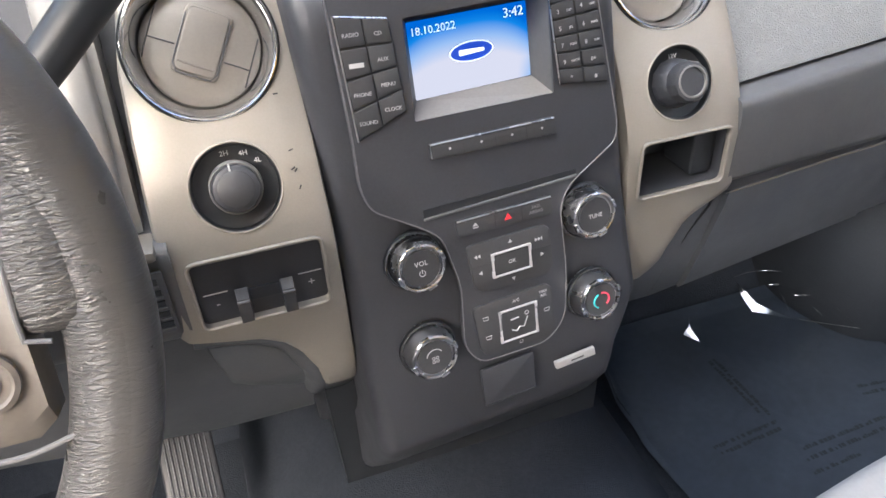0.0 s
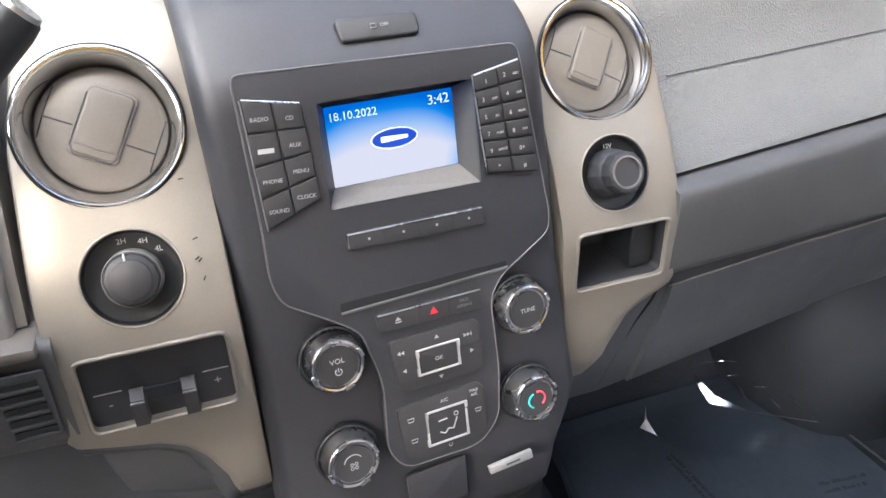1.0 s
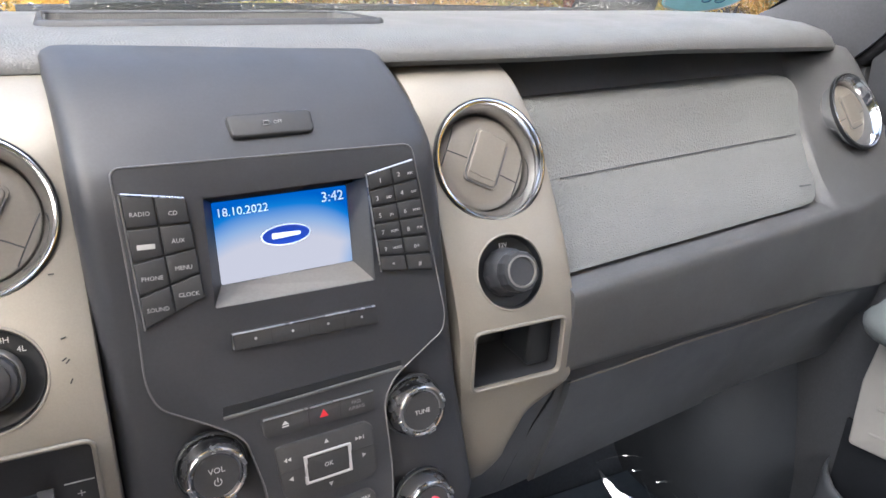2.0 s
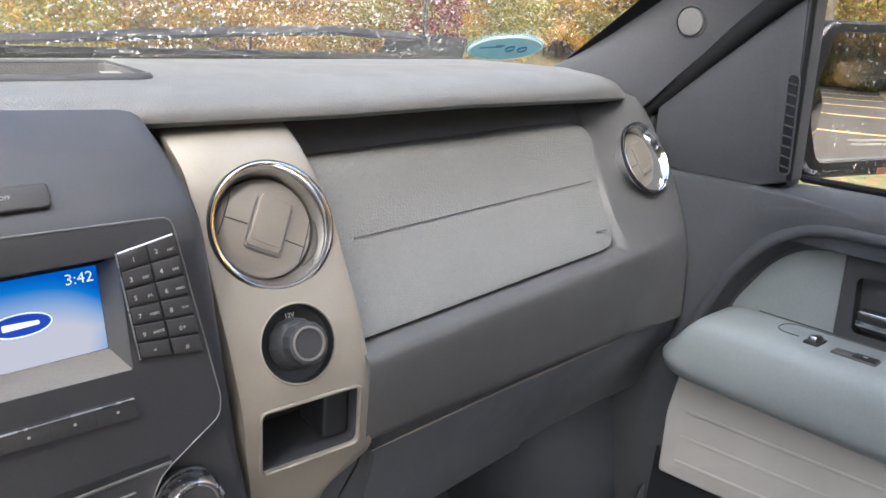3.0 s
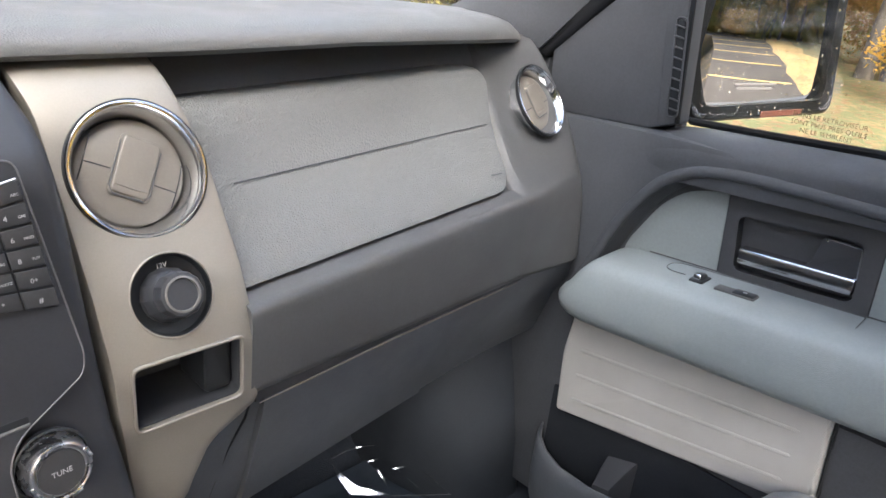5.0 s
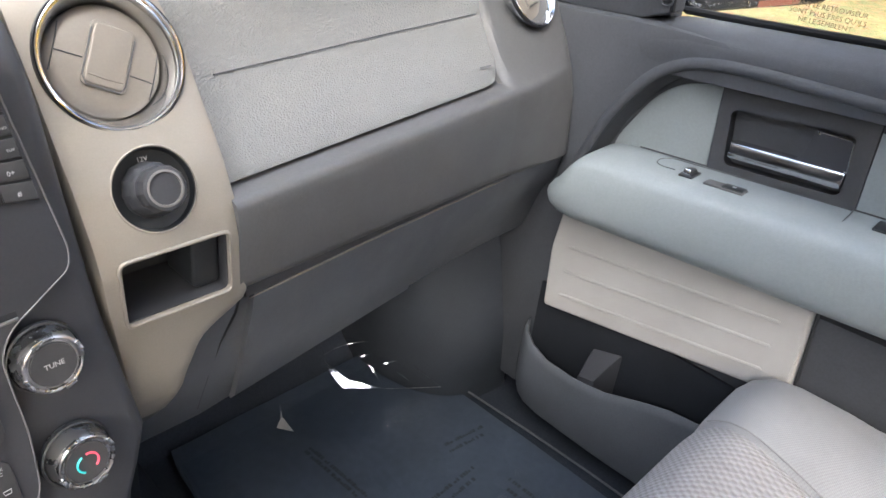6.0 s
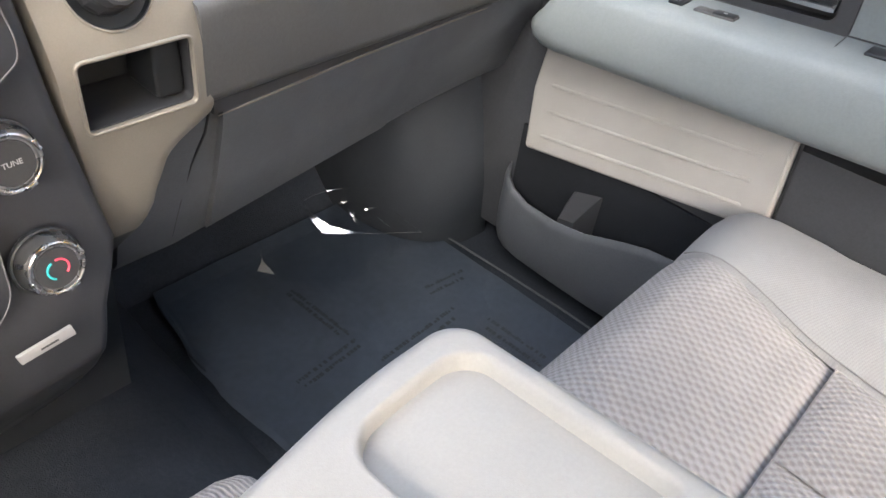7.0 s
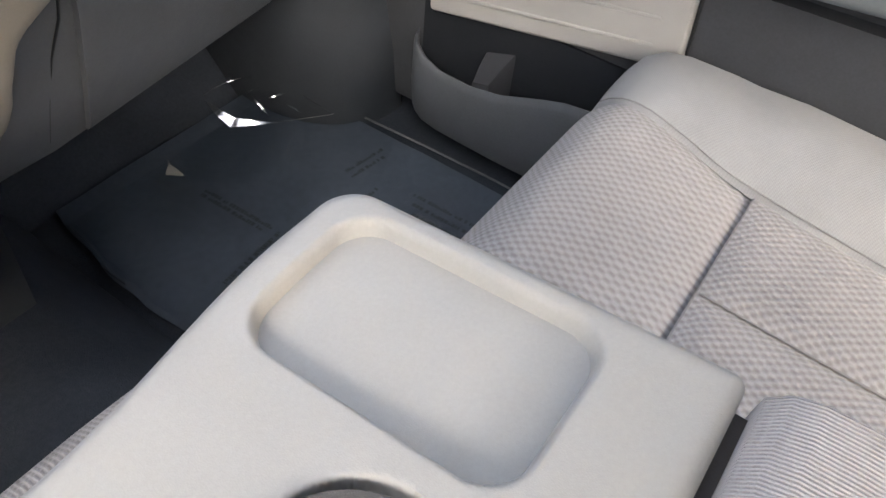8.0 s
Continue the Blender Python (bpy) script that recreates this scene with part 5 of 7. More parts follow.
def grown(path, d):
    """the path moved outward from the recess by d"""
    out = []
    for k, p in enumerate(path):
        a, b = path[max(0, k - 1)], path[min(len(path) - 1, k + 1)]
        n = Vector((b[1] - a[1], a[0] - b[0])).normalized()
        if n.dot(Vector((p[0] + 0.2, p[1] - 0.45))) < 0:
            n = -n
        out.append((p[0] + n.x * d, p[1] + n.y * d))
    return out


rings = [[(x, y, z) for y, z in grown(ARCH, g) + [(-1.1, 0.40), (0.03, 0.36)]] for x, g in ((0.79, 0.0), (0.780, 0.003), (0.768, 0.008), (0.75, 0.012))]
CUP = rounded([(-0.1275, 0.553), (-0.2605, 0.567), (-0.2660, 0.500), (-0.1365, 0.488)], 0.010, 6)
body = carve(carve(body, loft(rings)), prism(yz(CUP), 0.05, side_on(0.8050)))
part("main_panel", body, DOORP, door, "slate grey moulded door panel")
part("arch_rim", tube([(0.7685, y, z) for y, z in grown(ARCH[3:], 0.016)], 0.0095, 14, False, 0.7), DOORP, door, "raised rim over the handle recess")
SILL = [(0.834, 0.002), (0.806, 0.006), (0.790, 0.002), (0.776, -0.003), (0.768, -0.009), (0.7642, -0.019), (0.7645, -0.034), (0.7668, -0.055), (0.80, -0.056)]
rings = []
for y, k in ((0.10, 0.0), (0.06, 0.15), (0.03, 0.35), (0.0, 0.62), (-0.03, 0.88), (-0.06, 1.0), (-0.13, 1.0), (-0.2355, 1.0), (-1.0, 1.0)):
    z0 = lerp([(-1.0, 0.690), (-0.2355, 0.6425), (-0.1313, 0.635), (-0.04, 0.6285), (0.012, 0.625)], y)
    rings.append([(x + (1 - k) * max(0, 0.79 - x) * 0.22, y, z0 + dz - 0.022 * (1 - k)) for x, dz in SILL])
part("sill_trim", loft(rings), DOORP, door, "rounded window sill trim")
part("window_seal", tube([(0.818, -0.0005, 0.86), (0.818, -0.0190, 0.640), (0.818, -0.030, 0.6365), (0.818, -0.1313, 0.6435), (0.818, -0.2355, 0.6515), (0.818, -1.0, 0.699)], 0.0045, 8), RUBBER, door, "black window seal")

part("front_insert", prism(yz(rounded([(0.012, 0.44), (0.004, 0.475), (-0.030, 0.535), (-0.060, 0.562), (-0.1103, 0.576), (-0.121, 0.44)], [0, 0.01, 0.03, 0.03, 0.002, 0])), 0.0026, side_on(0.7912), 0.0008), INSERT, door, "blue-grey vinyl insert")
part("rear_insert", prism(yz([(-0.2805, 0.577), (-0.287, 0.46), (-1.0, 0.49), (-1.0, 0.592)]), 0.0026, side_on(0.7912), 0.0008), INSERT, door, "blue-grey vinyl insert")
bez = carve(prism(yz([(-0.1115, 0.578), (-0.1225, 0.45), (-0.2865, 0.46), (-0.2795, 0.585)]), 0.018, side_on(0.8055), 0.002), prism(yz(CUP), 0.05, side_on(0.8100)))
bez = part("handle_bezel", bez, POCKET, door, "dark handle bezel with a deep cup")
part("cup_back", prism(yz(rounded([(-0.1255, 0.556), (-0.2625, 0.570), (-0.2680, 0.497), (-0.1345, 0.485)], 0.008)), 0.0016, side_on(0.8045)), POCKET, bez, "dark cup behind the lever")
BARS = [(0.004, 0.0098), (-0.004, 0.0098), (-0.0075, 0.0085), (-0.0090, 0.0055), (-0.0085, 0.0), (-0.0095, -0.005), (-0.0080, -0.0090), (-0.004, -0.0102), (0.004, -0.0102)]
rings = []
for y, z, k in ((-0.1385, 0.5080, 0.80), (-0.1395, 0.5081, 0.95), (-0.1420, 0.5083, 1.0), (-0.20, 0.5128, 1.0), (-0.258, 0.5172, 1.0), (-0.2625, 0.5176, 0.95), (-0.2635, 0.5178, 0.8)):
    rings.append([(0.7935 + dx * k, y, z + dz * k) for dx, dz in BARS])
lever_p = part("handle_lever", loft(rings), LEVER, bez, "chrome pull lever")
part("lever_paddle", prism(yz(rounded([(-0.2080, 0.5205), (-0.2165, 0.5300), (-0.2208, 0.5594), (-0.2602, 0.5605), (-0.2640, 0.5260)], [0.001, 0.008, 0.004, 0.005, 0.001], 5)), 0.006, side_on(0.7935), 0.002, 3), STACK, lever_p, "dark smooth paddle")
part("lever_rim", tube([(0.7875, y, z) for y, z in rounded([(-0.2225, 0.5590), (-0.2598, 0.5602), (-0.2637, 0.5250)], 0.004)], 0.0010, 6), CHROME, lever_p)


# armrest
def arm_z(y):
    return 0.085 * -y


ARMS = [(0.806, 0.468), (0.775, 0.4675), (0.745, 0.4665), (0.728, 0.4655), (0.718, 0.4635), (0.711, 0.459), (0.706, 0.451), (0.7015, 0.435), (0.698, 0.415), (0.6975, 0.400), (0.7005, 0.389), (0.708, 0.381), (0.722, 0.3765), (0.75, 0.375), (0.806, 0.375)]
rings = []
for y, k in ((0.046, 0.25), (0.0445, 0.55), (0.040, 0.72), (0.032, 0.86), (0.020, 0.95), (0.0, 1.0), (-0.05, 1.0), (-0.15, 1.0), (-0.28, 1.0), (-0.5, 1.0), (-1.0, 1.0)):
    w = max(0.0, (y + 0.06) / 0.106)
    rings.append([(0.806 - (0.806 - x) * (0.55 + 0.45 * k), y + w * (0.004 - 0.026 * min(1, max(0, (z - 0.40) / 0.065))), 0.418 + (z - 0.418) * k + arm_z(y)) for x, z in ARMS])
arm = part("armrest", loft(rings), ARM, door, "blue-grey padded vinyl armrest")
part("seam", tube([(0.802, -0.284, 0.4940), (0.76, -0.285, 0.4915), (0.722, -0.2855, 0.4868), (0.708, -0.286, 0.477)], 0.0007, 5), POCKET, arm)
part("switch_line", tube(spline3([Vector(p) for p in ((0.7520, -0.098, 0.4752), (0.7515, -0.082, 0.4738), (0.758, -0.071, 0.4730), (0.772, -0.069, 0.4732), (0.782, -0.078, 0.4742), (0.784, -0.10, 0.4762), (0.785, -0.19, 0.4840), (0.786, -0.283, 0.4918))]), 0.0007, 5), POCKET, arm)
part("back_line", tube([(0.788, y, 0.4685 + arm_z(y)) for y in (-0.03, -0.1, -0.2, -0.3, -0.5)], 0.0009, 5), POCKET, arm)
SWM = basis((0.7480, -0.117, 0.4770), (1, 0, 0), (0, 1, -0.085), (0, 0.085, 1))
sw = part("window_switch", box(0.024, 0.017, 0.004, 0.0015, 2, SWM @ pose(0.003, 0, 0)), BLACK, arm, "black window switch")
part("rocker", box(0.018, 0.010, 0.009, 0.003, 2, SWM @ pose(0.004, 0, 0.003, 0, 12, 0)), STACK, sw)
part("switch_tip", box(0.0022, 0.0085, 0.0065, 0.001, 2, SWM @ pose(-0.0052, 0, 0.0052, 0, 12, 0)), CHROME, sw, "bright chrome tip")
SW2 = basis((0.7450, -0.163, 0.4808), (1, 0, 0), (0, 1, -0.085), (0, 0.085, 1))
sw = part("lock_switch", box(0.016, 0.046, 0.003, 0.001, 2, SW2), FASCIA, arm, "flat lock switch")
part("lock_key", box(0.014, 0.024, 0.004, 0.001, 2, SW2 @ pose(0, -0.010, 0.001)), BLACK, sw)
part("key_mark", box(0.003, 0.004, 0.0004, 0, 1, SW2 @ pose(0, -0.010, 0.0032)), WHITE, sw)
part("pull_cup", box(0.026, 0.10, 0.004, 0.0015, 3, basis((0.765, -0.362, 0.4985), (1, 0, 0), (0, 1, -0.085), (0, 0.085, 1))), BLACK, arm, "dark pull cup")

cloth = part("cloth_insert", prism(yz(rounded([(0.041, 0.206), (0.046, 0.30), (0.034, 0.40), (-0.29, 0.43), (-0.295, 0.377), (-0.303, 0.266)], 0.008)), 0.035, side_on(0.785), 0.006, 3), DOORCLOTH, door, "pale grey ribbed cloth insert")
# black strip stands in for the shadow along the insert's rear edge
part("insert_joint", tube([(0.7580, -0.2935, 0.428), (0.7580, -0.2985, 0.377), (0.7580, -0.3065, 0.268)], 0.0022, 8), BLACK, door, "black strip for the shadow behind the cloth insert")
for k in range(3):
    f = 0.20 + 0.26 * k
    a, b = Vector((0.7529, 0.024, 0.206 + f * 0.150)), Vector((0.7529, -0.274, 0.262 + f * 0.128))
    part("piping", tube([a, a.lerp(b, 0.03) + Vector((-0.0008, 0, 0)), a.lerp(b, 0.97) + Vector((-0.0008, 0, 0)), b], [0.0010, 0.0036, 0.0036, 0.0010], 10), DOORCLOTH, cloth)


# map pocket
def lipz(y):
    return lerp([(-1.0, 0.20), (-0.4, 0.197), (-0.25, 0.190), (-0.19, 0.183), (-0.15, 0.171), (-0.10, 0.152), (-0.06, 0.143), (0.0, 0.143), (0.03, 0.150), (0.07, 0.165)], y)


rings = []
for y, x0 in ((0.068, 0.766), (0.062, 0.748), (0.050, 0.733), (0.03, 0.722), (0.0, 0.716), (-0.05, 0.714), (-0.10, 0.713), (-0.13, 0.713), (-0.16, 0.714), (-0.19, 0.715), (-0.25, 0.717), (-0.4, 0.718), (-1.0, 0.718)):
    z = lipz(y)
    rings.append([(0.785, y, 0.032), (x0 + 0.03, y, 0.030), (x0 + 0.012, y, 0.036), (x0 + 0.004, y, 0.055), (x0, y, 0.09), (x0 + 0.001, y, z - 0.012), (x0 + 0.003, y, z - 0.004), (x0 + 0.007, y, z), (x0 + 0.012, y, z - 0.003), (x0 + 0.014, y, z - 0.02), (x0 + 0.017, y, 0.06), (0.785, y, 0.055)])
# dark slab over the door panel, darkening the pocket's mouth as shade would
part("lower_panel", span(0.7605, 0.7655, -1.0, 0.055, 0.05, 0.235, 0.001), MATTE, door, "added dark slab for the shade inside the door pocket")
pocket = part("map_pocket", loft(rings), KNEE, door, "dark moulded door pocket with a wavy lip")
FLAP = [(0.763, -0.050, 0.178), (0.763, -0.096, 0.192), (0.742, -0.090, 0.178), (0.7225, -0.082, 0.156), (0.7225, -0.056, 0.151), (0.742, -0.053, 0.168)]
ramp = [[(x, y, 0.06) for x, y, z in FLAP], [(x, y, z - 0.003) for x, y, z in FLAP], [(x, y + (0.0015 if y < -0.07 else -0.0015), z) for x, y, z in FLAP]]
part("pocket_divider", loft(ramp), STACK, pocket, "sloping bottle holder divider")


# ---- windscreen pillar and surround ----
EDGE_A = [(0.0, (0.80, 0.46, 0.68)), (0.15, (0.757, 0.362, 0.711)), (0.27, (0.762, 0.290, 0.745)), (0.36, (0.769, 0.241, 0.784)), (0.45, (0.769, 0.197, 0.831)), (1.0, (0.64, -0.34, 1.19))]
EDGE_B = [(0.0, (0.79, 0.30, 0.62)), (0.15, (0.767, 0.176, 0.688)), (0.27, (0.772, 0.130, 0.740)), (0.36, (0.775, 0.085, 0.787)), (0.45, (0.775, 0.027, 0.845)), (1.0, (0.68, -0.50, 1.18))]


def on_edge(edge, f):
    return Vector([lerp([(t, p[k]) for t, p in edge], f) for k in range(3)])


def a_pillar(side):
    rows = []
    up = Vector((-0.75, -0.25, 0.45)).normalized()
    for f in np.linspace(0.0, 1.0, 22):
        a, b = on_edge(EDGE_A, f), on_edge(EDGE_B, f)
        out = Vector((0.06, 0.02, -0.01))
        row = [a + out]
        for g in np.linspace(0, 1, 9):
            row.append(a.lerp(b, g) + up * (0.016 * math.sin(math.pi * g) ** 0.7))
        rows.append(row + [b + out])
    return loft([[(side * p.x, p.y, p.z) for p in r] for r in rows])


pil = thing("windscreen_pillar", (0.78, 0.25, 0.70), "slate grey windscreen pillar trim with round bolt covers", "pillar trim", kind="structure")
part("trim", a_pillar(1), DOORP, pil, "slate plastic pillar trim")
pil2 = thing("windscreen_pillar", (-0.78, 0.25, 0.70), "slate grey windscreen pillar trim", "pillar trim", kind="structure")
part("trim", a_pillar(-1), DOORP, pil2)
part("door_seal", tube([(0.792, 0.185, 0.690), (0.790, 0.120, 0.752), (0.788, 0.045, 0.820), (0.782, -0.03, 0.880)], 0.019, 14, False, 0.8), RUBBER, pil, "thick black door seal")
GREY_CAP = plastic("grey_cap", (0.11, 0.112, 0.115), 0.5, 1200, 0.0001, cells=False)
for c, cap_mat in ((Vector((0.7607, 0.1235, 0.8000)), GREY_CAP), (Vector((0.7610, 0.0640, 0.8560)), DOORP)):
    n = Vector((-0.98, -0.14, -0.13)).normalized()
    c = c - n * 0.0005
    seat_m = Matrix.Translation(c) @ n.to_track_quat("Z", "Y").to_matrix().to_4x4()
    part("bolt_cover", lathe([(0.0165, -0.020), (0.0165, 0.001), (0.0155, 0.0024), (0.0, 0.0030)], 36, seat_m, False), cap_mat, pil, "round grey bolt cover")
    part("cover_ring", lathe([(0.0205, -0.022), (0.0200, 0.0000), (0.0184, 0.0010), (0.0168, -0.004)], 36, seat_m, False), DOORP, pil)

RAKE = Vector((0, -0.82, 0.57))
BASE = [(0, 0.475), (0.14, 0.470), (0.4, 0.458), (0.58, 0.433), (0.75, 0.365), (0.84, 0.30)]


def glass_at(x, d, off=0.0):
    """a point of the windscreen: d up the slope from its base"""
    y = lerp(BASE, abs(x))
    tuck = 1 - 0.16 * d
    return Vector((x * tuck, y, 0.706)) + RAKE * d + Vector((0, 0.57, 0.82)) * off


gx = np.linspace(-0.84, 0.84, 41)
ring = []
for d in (0.0, 0.2, 0.45, 0.82):
    ring.append([glass_at(x, d) for x in gx] + [glass_at(x, d, 0.005) for x in reversed(gx)])
wind = solid("window_windscreen", loft(ring), GLASS, "raked windscreen glass wet with rain", "windscreen", "structure")
wind.visible_shadow = False
edge = [[glass_at(x, d, -0.001) for x in gx] for d in (-0.03, 0.010)]
solid("windscreen_band", loft([[*a, *[p + Vector((0, 0.0006, 0.0008)) for p in reversed(a)]] for a in edge]), RUBBER, "black painted band along the windscreen edge", "glass band", "structure")
side_band = [[glass_at(x, d, -0.0012) for d in np.linspace(0, 0.8, 12)] for x in (0.765, 0.84)]
solid("windscreen_band", loft([[*a, *[p + Vector((0, 0.0006, 0.0008)) for p in reversed(a)]] for a in side_band]), RUBBER, "black painted band along the windscreen edge", "glass band", "structure")

stick = thing("round_sticker", glass_at(0.66, 0.030), "pale blue oval sticker on the windscreen", "sticker")
sx0 = glass_at(0.725, 0.034, -0.001) - glass_at(0.655, 0.034, -0.001)
smx = sx0.normalized()
smz = smx.cross(RAKE).normalized()
STM = basis(glass_at(0.668, 0.070, -0.0022), smx, RAKE, smz)
ell = [(0.052 * math.cos(a), 0.033 * math.sin(a)) for a in np.linspace(0, 2 * math.pi, 48, endpoint=False)]
disc = part("disc", prism(ell, 0.0006, STM), STICKER, stick)
part("rim", tube([STM @ Vector((a * 0.95, b * 0.93, 0.0009)) for a, b in ell], 0.0012, 5, True, 0.4), WHITE, disc, "white dotted rim")
for a, b, w in ((-0.022, 0.001, 0.030), (-0.012, 0.006, 0.012)):
    part("ink_bar", prism(rect(-w / 2, w / 2, -0.0015, 0.0015, 0.001), 0.0004, STM @ pose(a, b, 0.0008, 0, 0, 12)), STICKER_INK, disc)
for a in (0.006, 0.024):
    part("ink_ring", tube([STM @ Vector((a + 0.006 * math.cos(q), 0.0065 * math.sin(q), 0.001)) for q in np.linspace(0, 6.28, 16, endpoint=False)], 0.0014, 5, True, 0.4), STICKER_INK, disc)

side_glass = solid("window_side", loft([[(0.8165, y, z) for y, z in ((-0.015, 0.622), (-1.0, 0.66), (-1.0, 1.12), (-0.35, 1.14), (0.0, 0.87))], [(0.8205, y, z) for y, z in ((-0.015, 0.622), (-1.0, 0.66), (-1.0, 1.12), (-0.35, 1.14), (0.0, 0.87))]]), GLASS, "passenger side window with raindrops", "window", "structure")
side_glass.visible_shadow = False
ETCH = basis((0.8160, -0.183, 0.6655), (0, -1, 0.02), (0, 0.02, 1), (-1, 0, 0))
etched = plastic("etched_print", (0.20, 0.17, 0.11), 0.7, 800, 0.00002, cells=False)
note = thing("window_notice", (0.816, -0.2, 0.66), "small etched mirror warning on the side window", "notice")
for k, text in enumerate(("DANS LE RETROVISEUR", "SONT PLUS PRES QU'ILS", "NE LE SEMBLENT")):
    words(text, 0.0074, ETCH @ pose(0, 0.0078 - 0.0078 * k, 0.0), etched, note)


def droplets(place, count, seed, r0, r1):
    """low water caps scattered over a pane: place(random) -> point, normal, along"""
    rng = random.Random(seed)
    verts, faces = [], []
    for _ in range(count):
        p, n, u = place(rng)
        v = n.cross(u)
        r = r0 * (r1 / r0) ** (rng.random() ** 2.2)
        s = 1 + 0.5 * rng.random()
        turn = rng.random() * 6.28
        i0 = len(verts)
        for lvl, (q, h) in enumerate(((1.0, 0.0), (0.78, 0.36))):
            for k in range(8):
                a = turn + k * math.pi / 4
                verts.append(p + (u * math.cos(a) + v * math.sin(a) * s) * r * q * (0.85 + 0.3 * rng.random()) + n * (r * h))
        verts.append(p + n * r * 0.55)
        for k in range(8):
            j = (k + 1) % 8
            faces.append((i0 + k, i0 + j, i0 + 8 + j, i0 + 8 + k))
            faces.append((i0 + 8 + k, i0 + 8 + j, i0 + 16))
        faces.append(tuple(i0 + k for k in reversed(range(8))))
    me = bpy.data.meshes.new("raindrops")
    me.from_pydata([tuple(v) for v in verts], [], faces)
    bm = bmesh.new()
    bm.from_mesh(me)
    bpy.data.meshes.remove(me)
    return bm


WN = Vector((0, 0.57, 0.82)).normalized()


def on_screen(rng):
    return glass_at(rng.uniform(-0.25, 0.80), 0.005 + 0.30 * rng.random() ** 0.9, 0.0052), WN, X


def on_side(rng):
    z = rng.uniform(0.65, 0.98)
    return Vector((0.8207, rng.uniform(-0.45, -0.03), z)), X, Y


d = solid("raindrops", droplets(on_screen, 15000, 3, 0.0004, 0.0016), WATER, "raindrops beaded on the windscreen", "raindrops", "stuff", smooth=180)
d.visible_shadow = False
d = solid("raindrops", droplets(on_side, 2200, 4, 0.0004, 0.0012), WATER, "fine raindrops on the side window", "raindrops", "stuff", smooth=180)
d.visible_shadow = False

# cowl and wiper outside
solid("cowl", loft([[(x, lerp(BASE, abs(x)) + 0.02, 0.690), (x, lerp(BASE, abs(x)) + 0.30, 0.660), (x, lerp(BASE, abs(x)) + 0.30, 0.60), (x, lerp(BASE, abs(x)) + 0.02, 0.60)] for x in np.linspace(-0.82, 0.82, 13)]), RUBBER, "black plastic cowl below the windscreen", "cowl", "structure")
wip = thing("wiper", glass_at(0.5, 0.03, 0.03), "black windscreen wiper parked at the glass base", "wiper")
arm_pts = [glass_at(0.62, -0.005, 0.035), glass_at(0.58, 0.028, 0.034), glass_at(0.45, 0.048, 0.028), glass_at(0.30, 0.046, 0.022), glass_at(0.10, 0.030, 0.018), glass_at(-0.10, 0.018, 0.014)]
part("arm", tube(arm_pts, 0.0068, 8, False, 0.7), RUBBER, wip)
part("blade", tube([glass_at(x, dd, 0.012) for x, dd in ((0.55, 0.008), (0.3, 0.012), (0.05, 0.012), (-0.15, 0.008))], 0.006, 8), RUBBER, wip)
part("pivot_cover", loft([[glass_at(x, dd, h) for x, dd, h in ((c - w, -0.02, 0.01), (c + w, -0.02, 0.01), (c + w * 0.8, 0.03, 0.035), (c - w * 0.8, 0.035, 0.035))] for c, w in ((0.54, 0.005), (0.555, 0.03), (0.60, 0.04), (0.63, 0.02))]), BLACK, wip, "wiper pivot cover")

# hood and right wing of the truck
solid("hood", loft([[(x, y, z - 0.05 * (x / 0.85) ** 2) for x in np.linspace(-0.85, 0.85, 13)] + [(x, y, z - 0.12) for x in np.linspace(0.85, -0.85, 5)] for y, z in ((0.80, 0.625), (1.1, 0.62), (1.5, 0.60), (1.75, 0.56))]), PAINT, "dark wet painted hood of the truck", "hood", "structure")
solid("body_side", loft([[(0.84, y, -0.3), (0.95, y, -0.3), (0.97, y, 0.2), (0.95, y, 0.50), (0.90, y, z), (0.84, y, z)] for y, z in ((1.7, 0.55), (0.5, 0.59), (0.1, 0.60), (-1.9, 0.60))]), PAINT, "dark painted side of the truck below its windows", "bodywork", "structure")


mast = thing("antenna", (0.862, 0.80, 0.55), "thin black whip antenna on the front wing", "antenna")
part("base", lathe([(0.016, 0.0), (0.015, 0.012), (0.008, 0.028), (0.004, 0.034), (0.0, 0.034)], 20, Matrix.Translation((0.862, 0.80, 0.575)), False), BLACK, mast)
part("whip", tube([(0.862, 0.80, 0.60), (0.862, 0.80, 0.95), (0.862, 0.795, 1.35)], [0.0030, 0.0024, 0.0014], 8), BLACK, mast)


# ---- side mirror ----
n = Vector((-0.500, -0.866, 0.012)).normalized()
u = Vector((0.866, -0.500, 0)).normalized()
MM = basis((1.098, 0.021, 0.7205), u, n.cross(u), n)
mir = thing("side_mirror", None, "black wet door mirror reflecting the car park", "door mirror", m=MM)
face = rounded([(-0.076, -0.101), (0.124, -0.081), (0.098, 0.084), (-0.094, 0.078), (-0.106, -0.03)], [0.014, 0.016, 0.016, 0.016, 0.03], 5)
hull = [((a - 0.015) * 1.19 + 0.015, b * 1.19) for a, b in face]
rings = [[MM @ Vector((a * g, b * g + dy, w)) for a, b in hull] for g, dy, w in ((1.0, -0.003, 0.006), (1.035, -0.004, 0.0), (1.04, -0.004, -0.03), (0.98, -0.002, -0.07), (0.8, 0, -0.10), (0.5, 0, -0.115))]
hous = carve(loft(rings), prism([((a - 0.015) * 1.02 + 0.015, b * 1.02) for a, b in face], 0.03, MM @ pose(0, 0, -0.006)))
hous = part("housing", hous, plastic("wet_black_housing", (0.004, 0.0045, 0.005), 0.4, 900, 0.00005, spec=0.2, cells=False), mir, "black plastic housing")
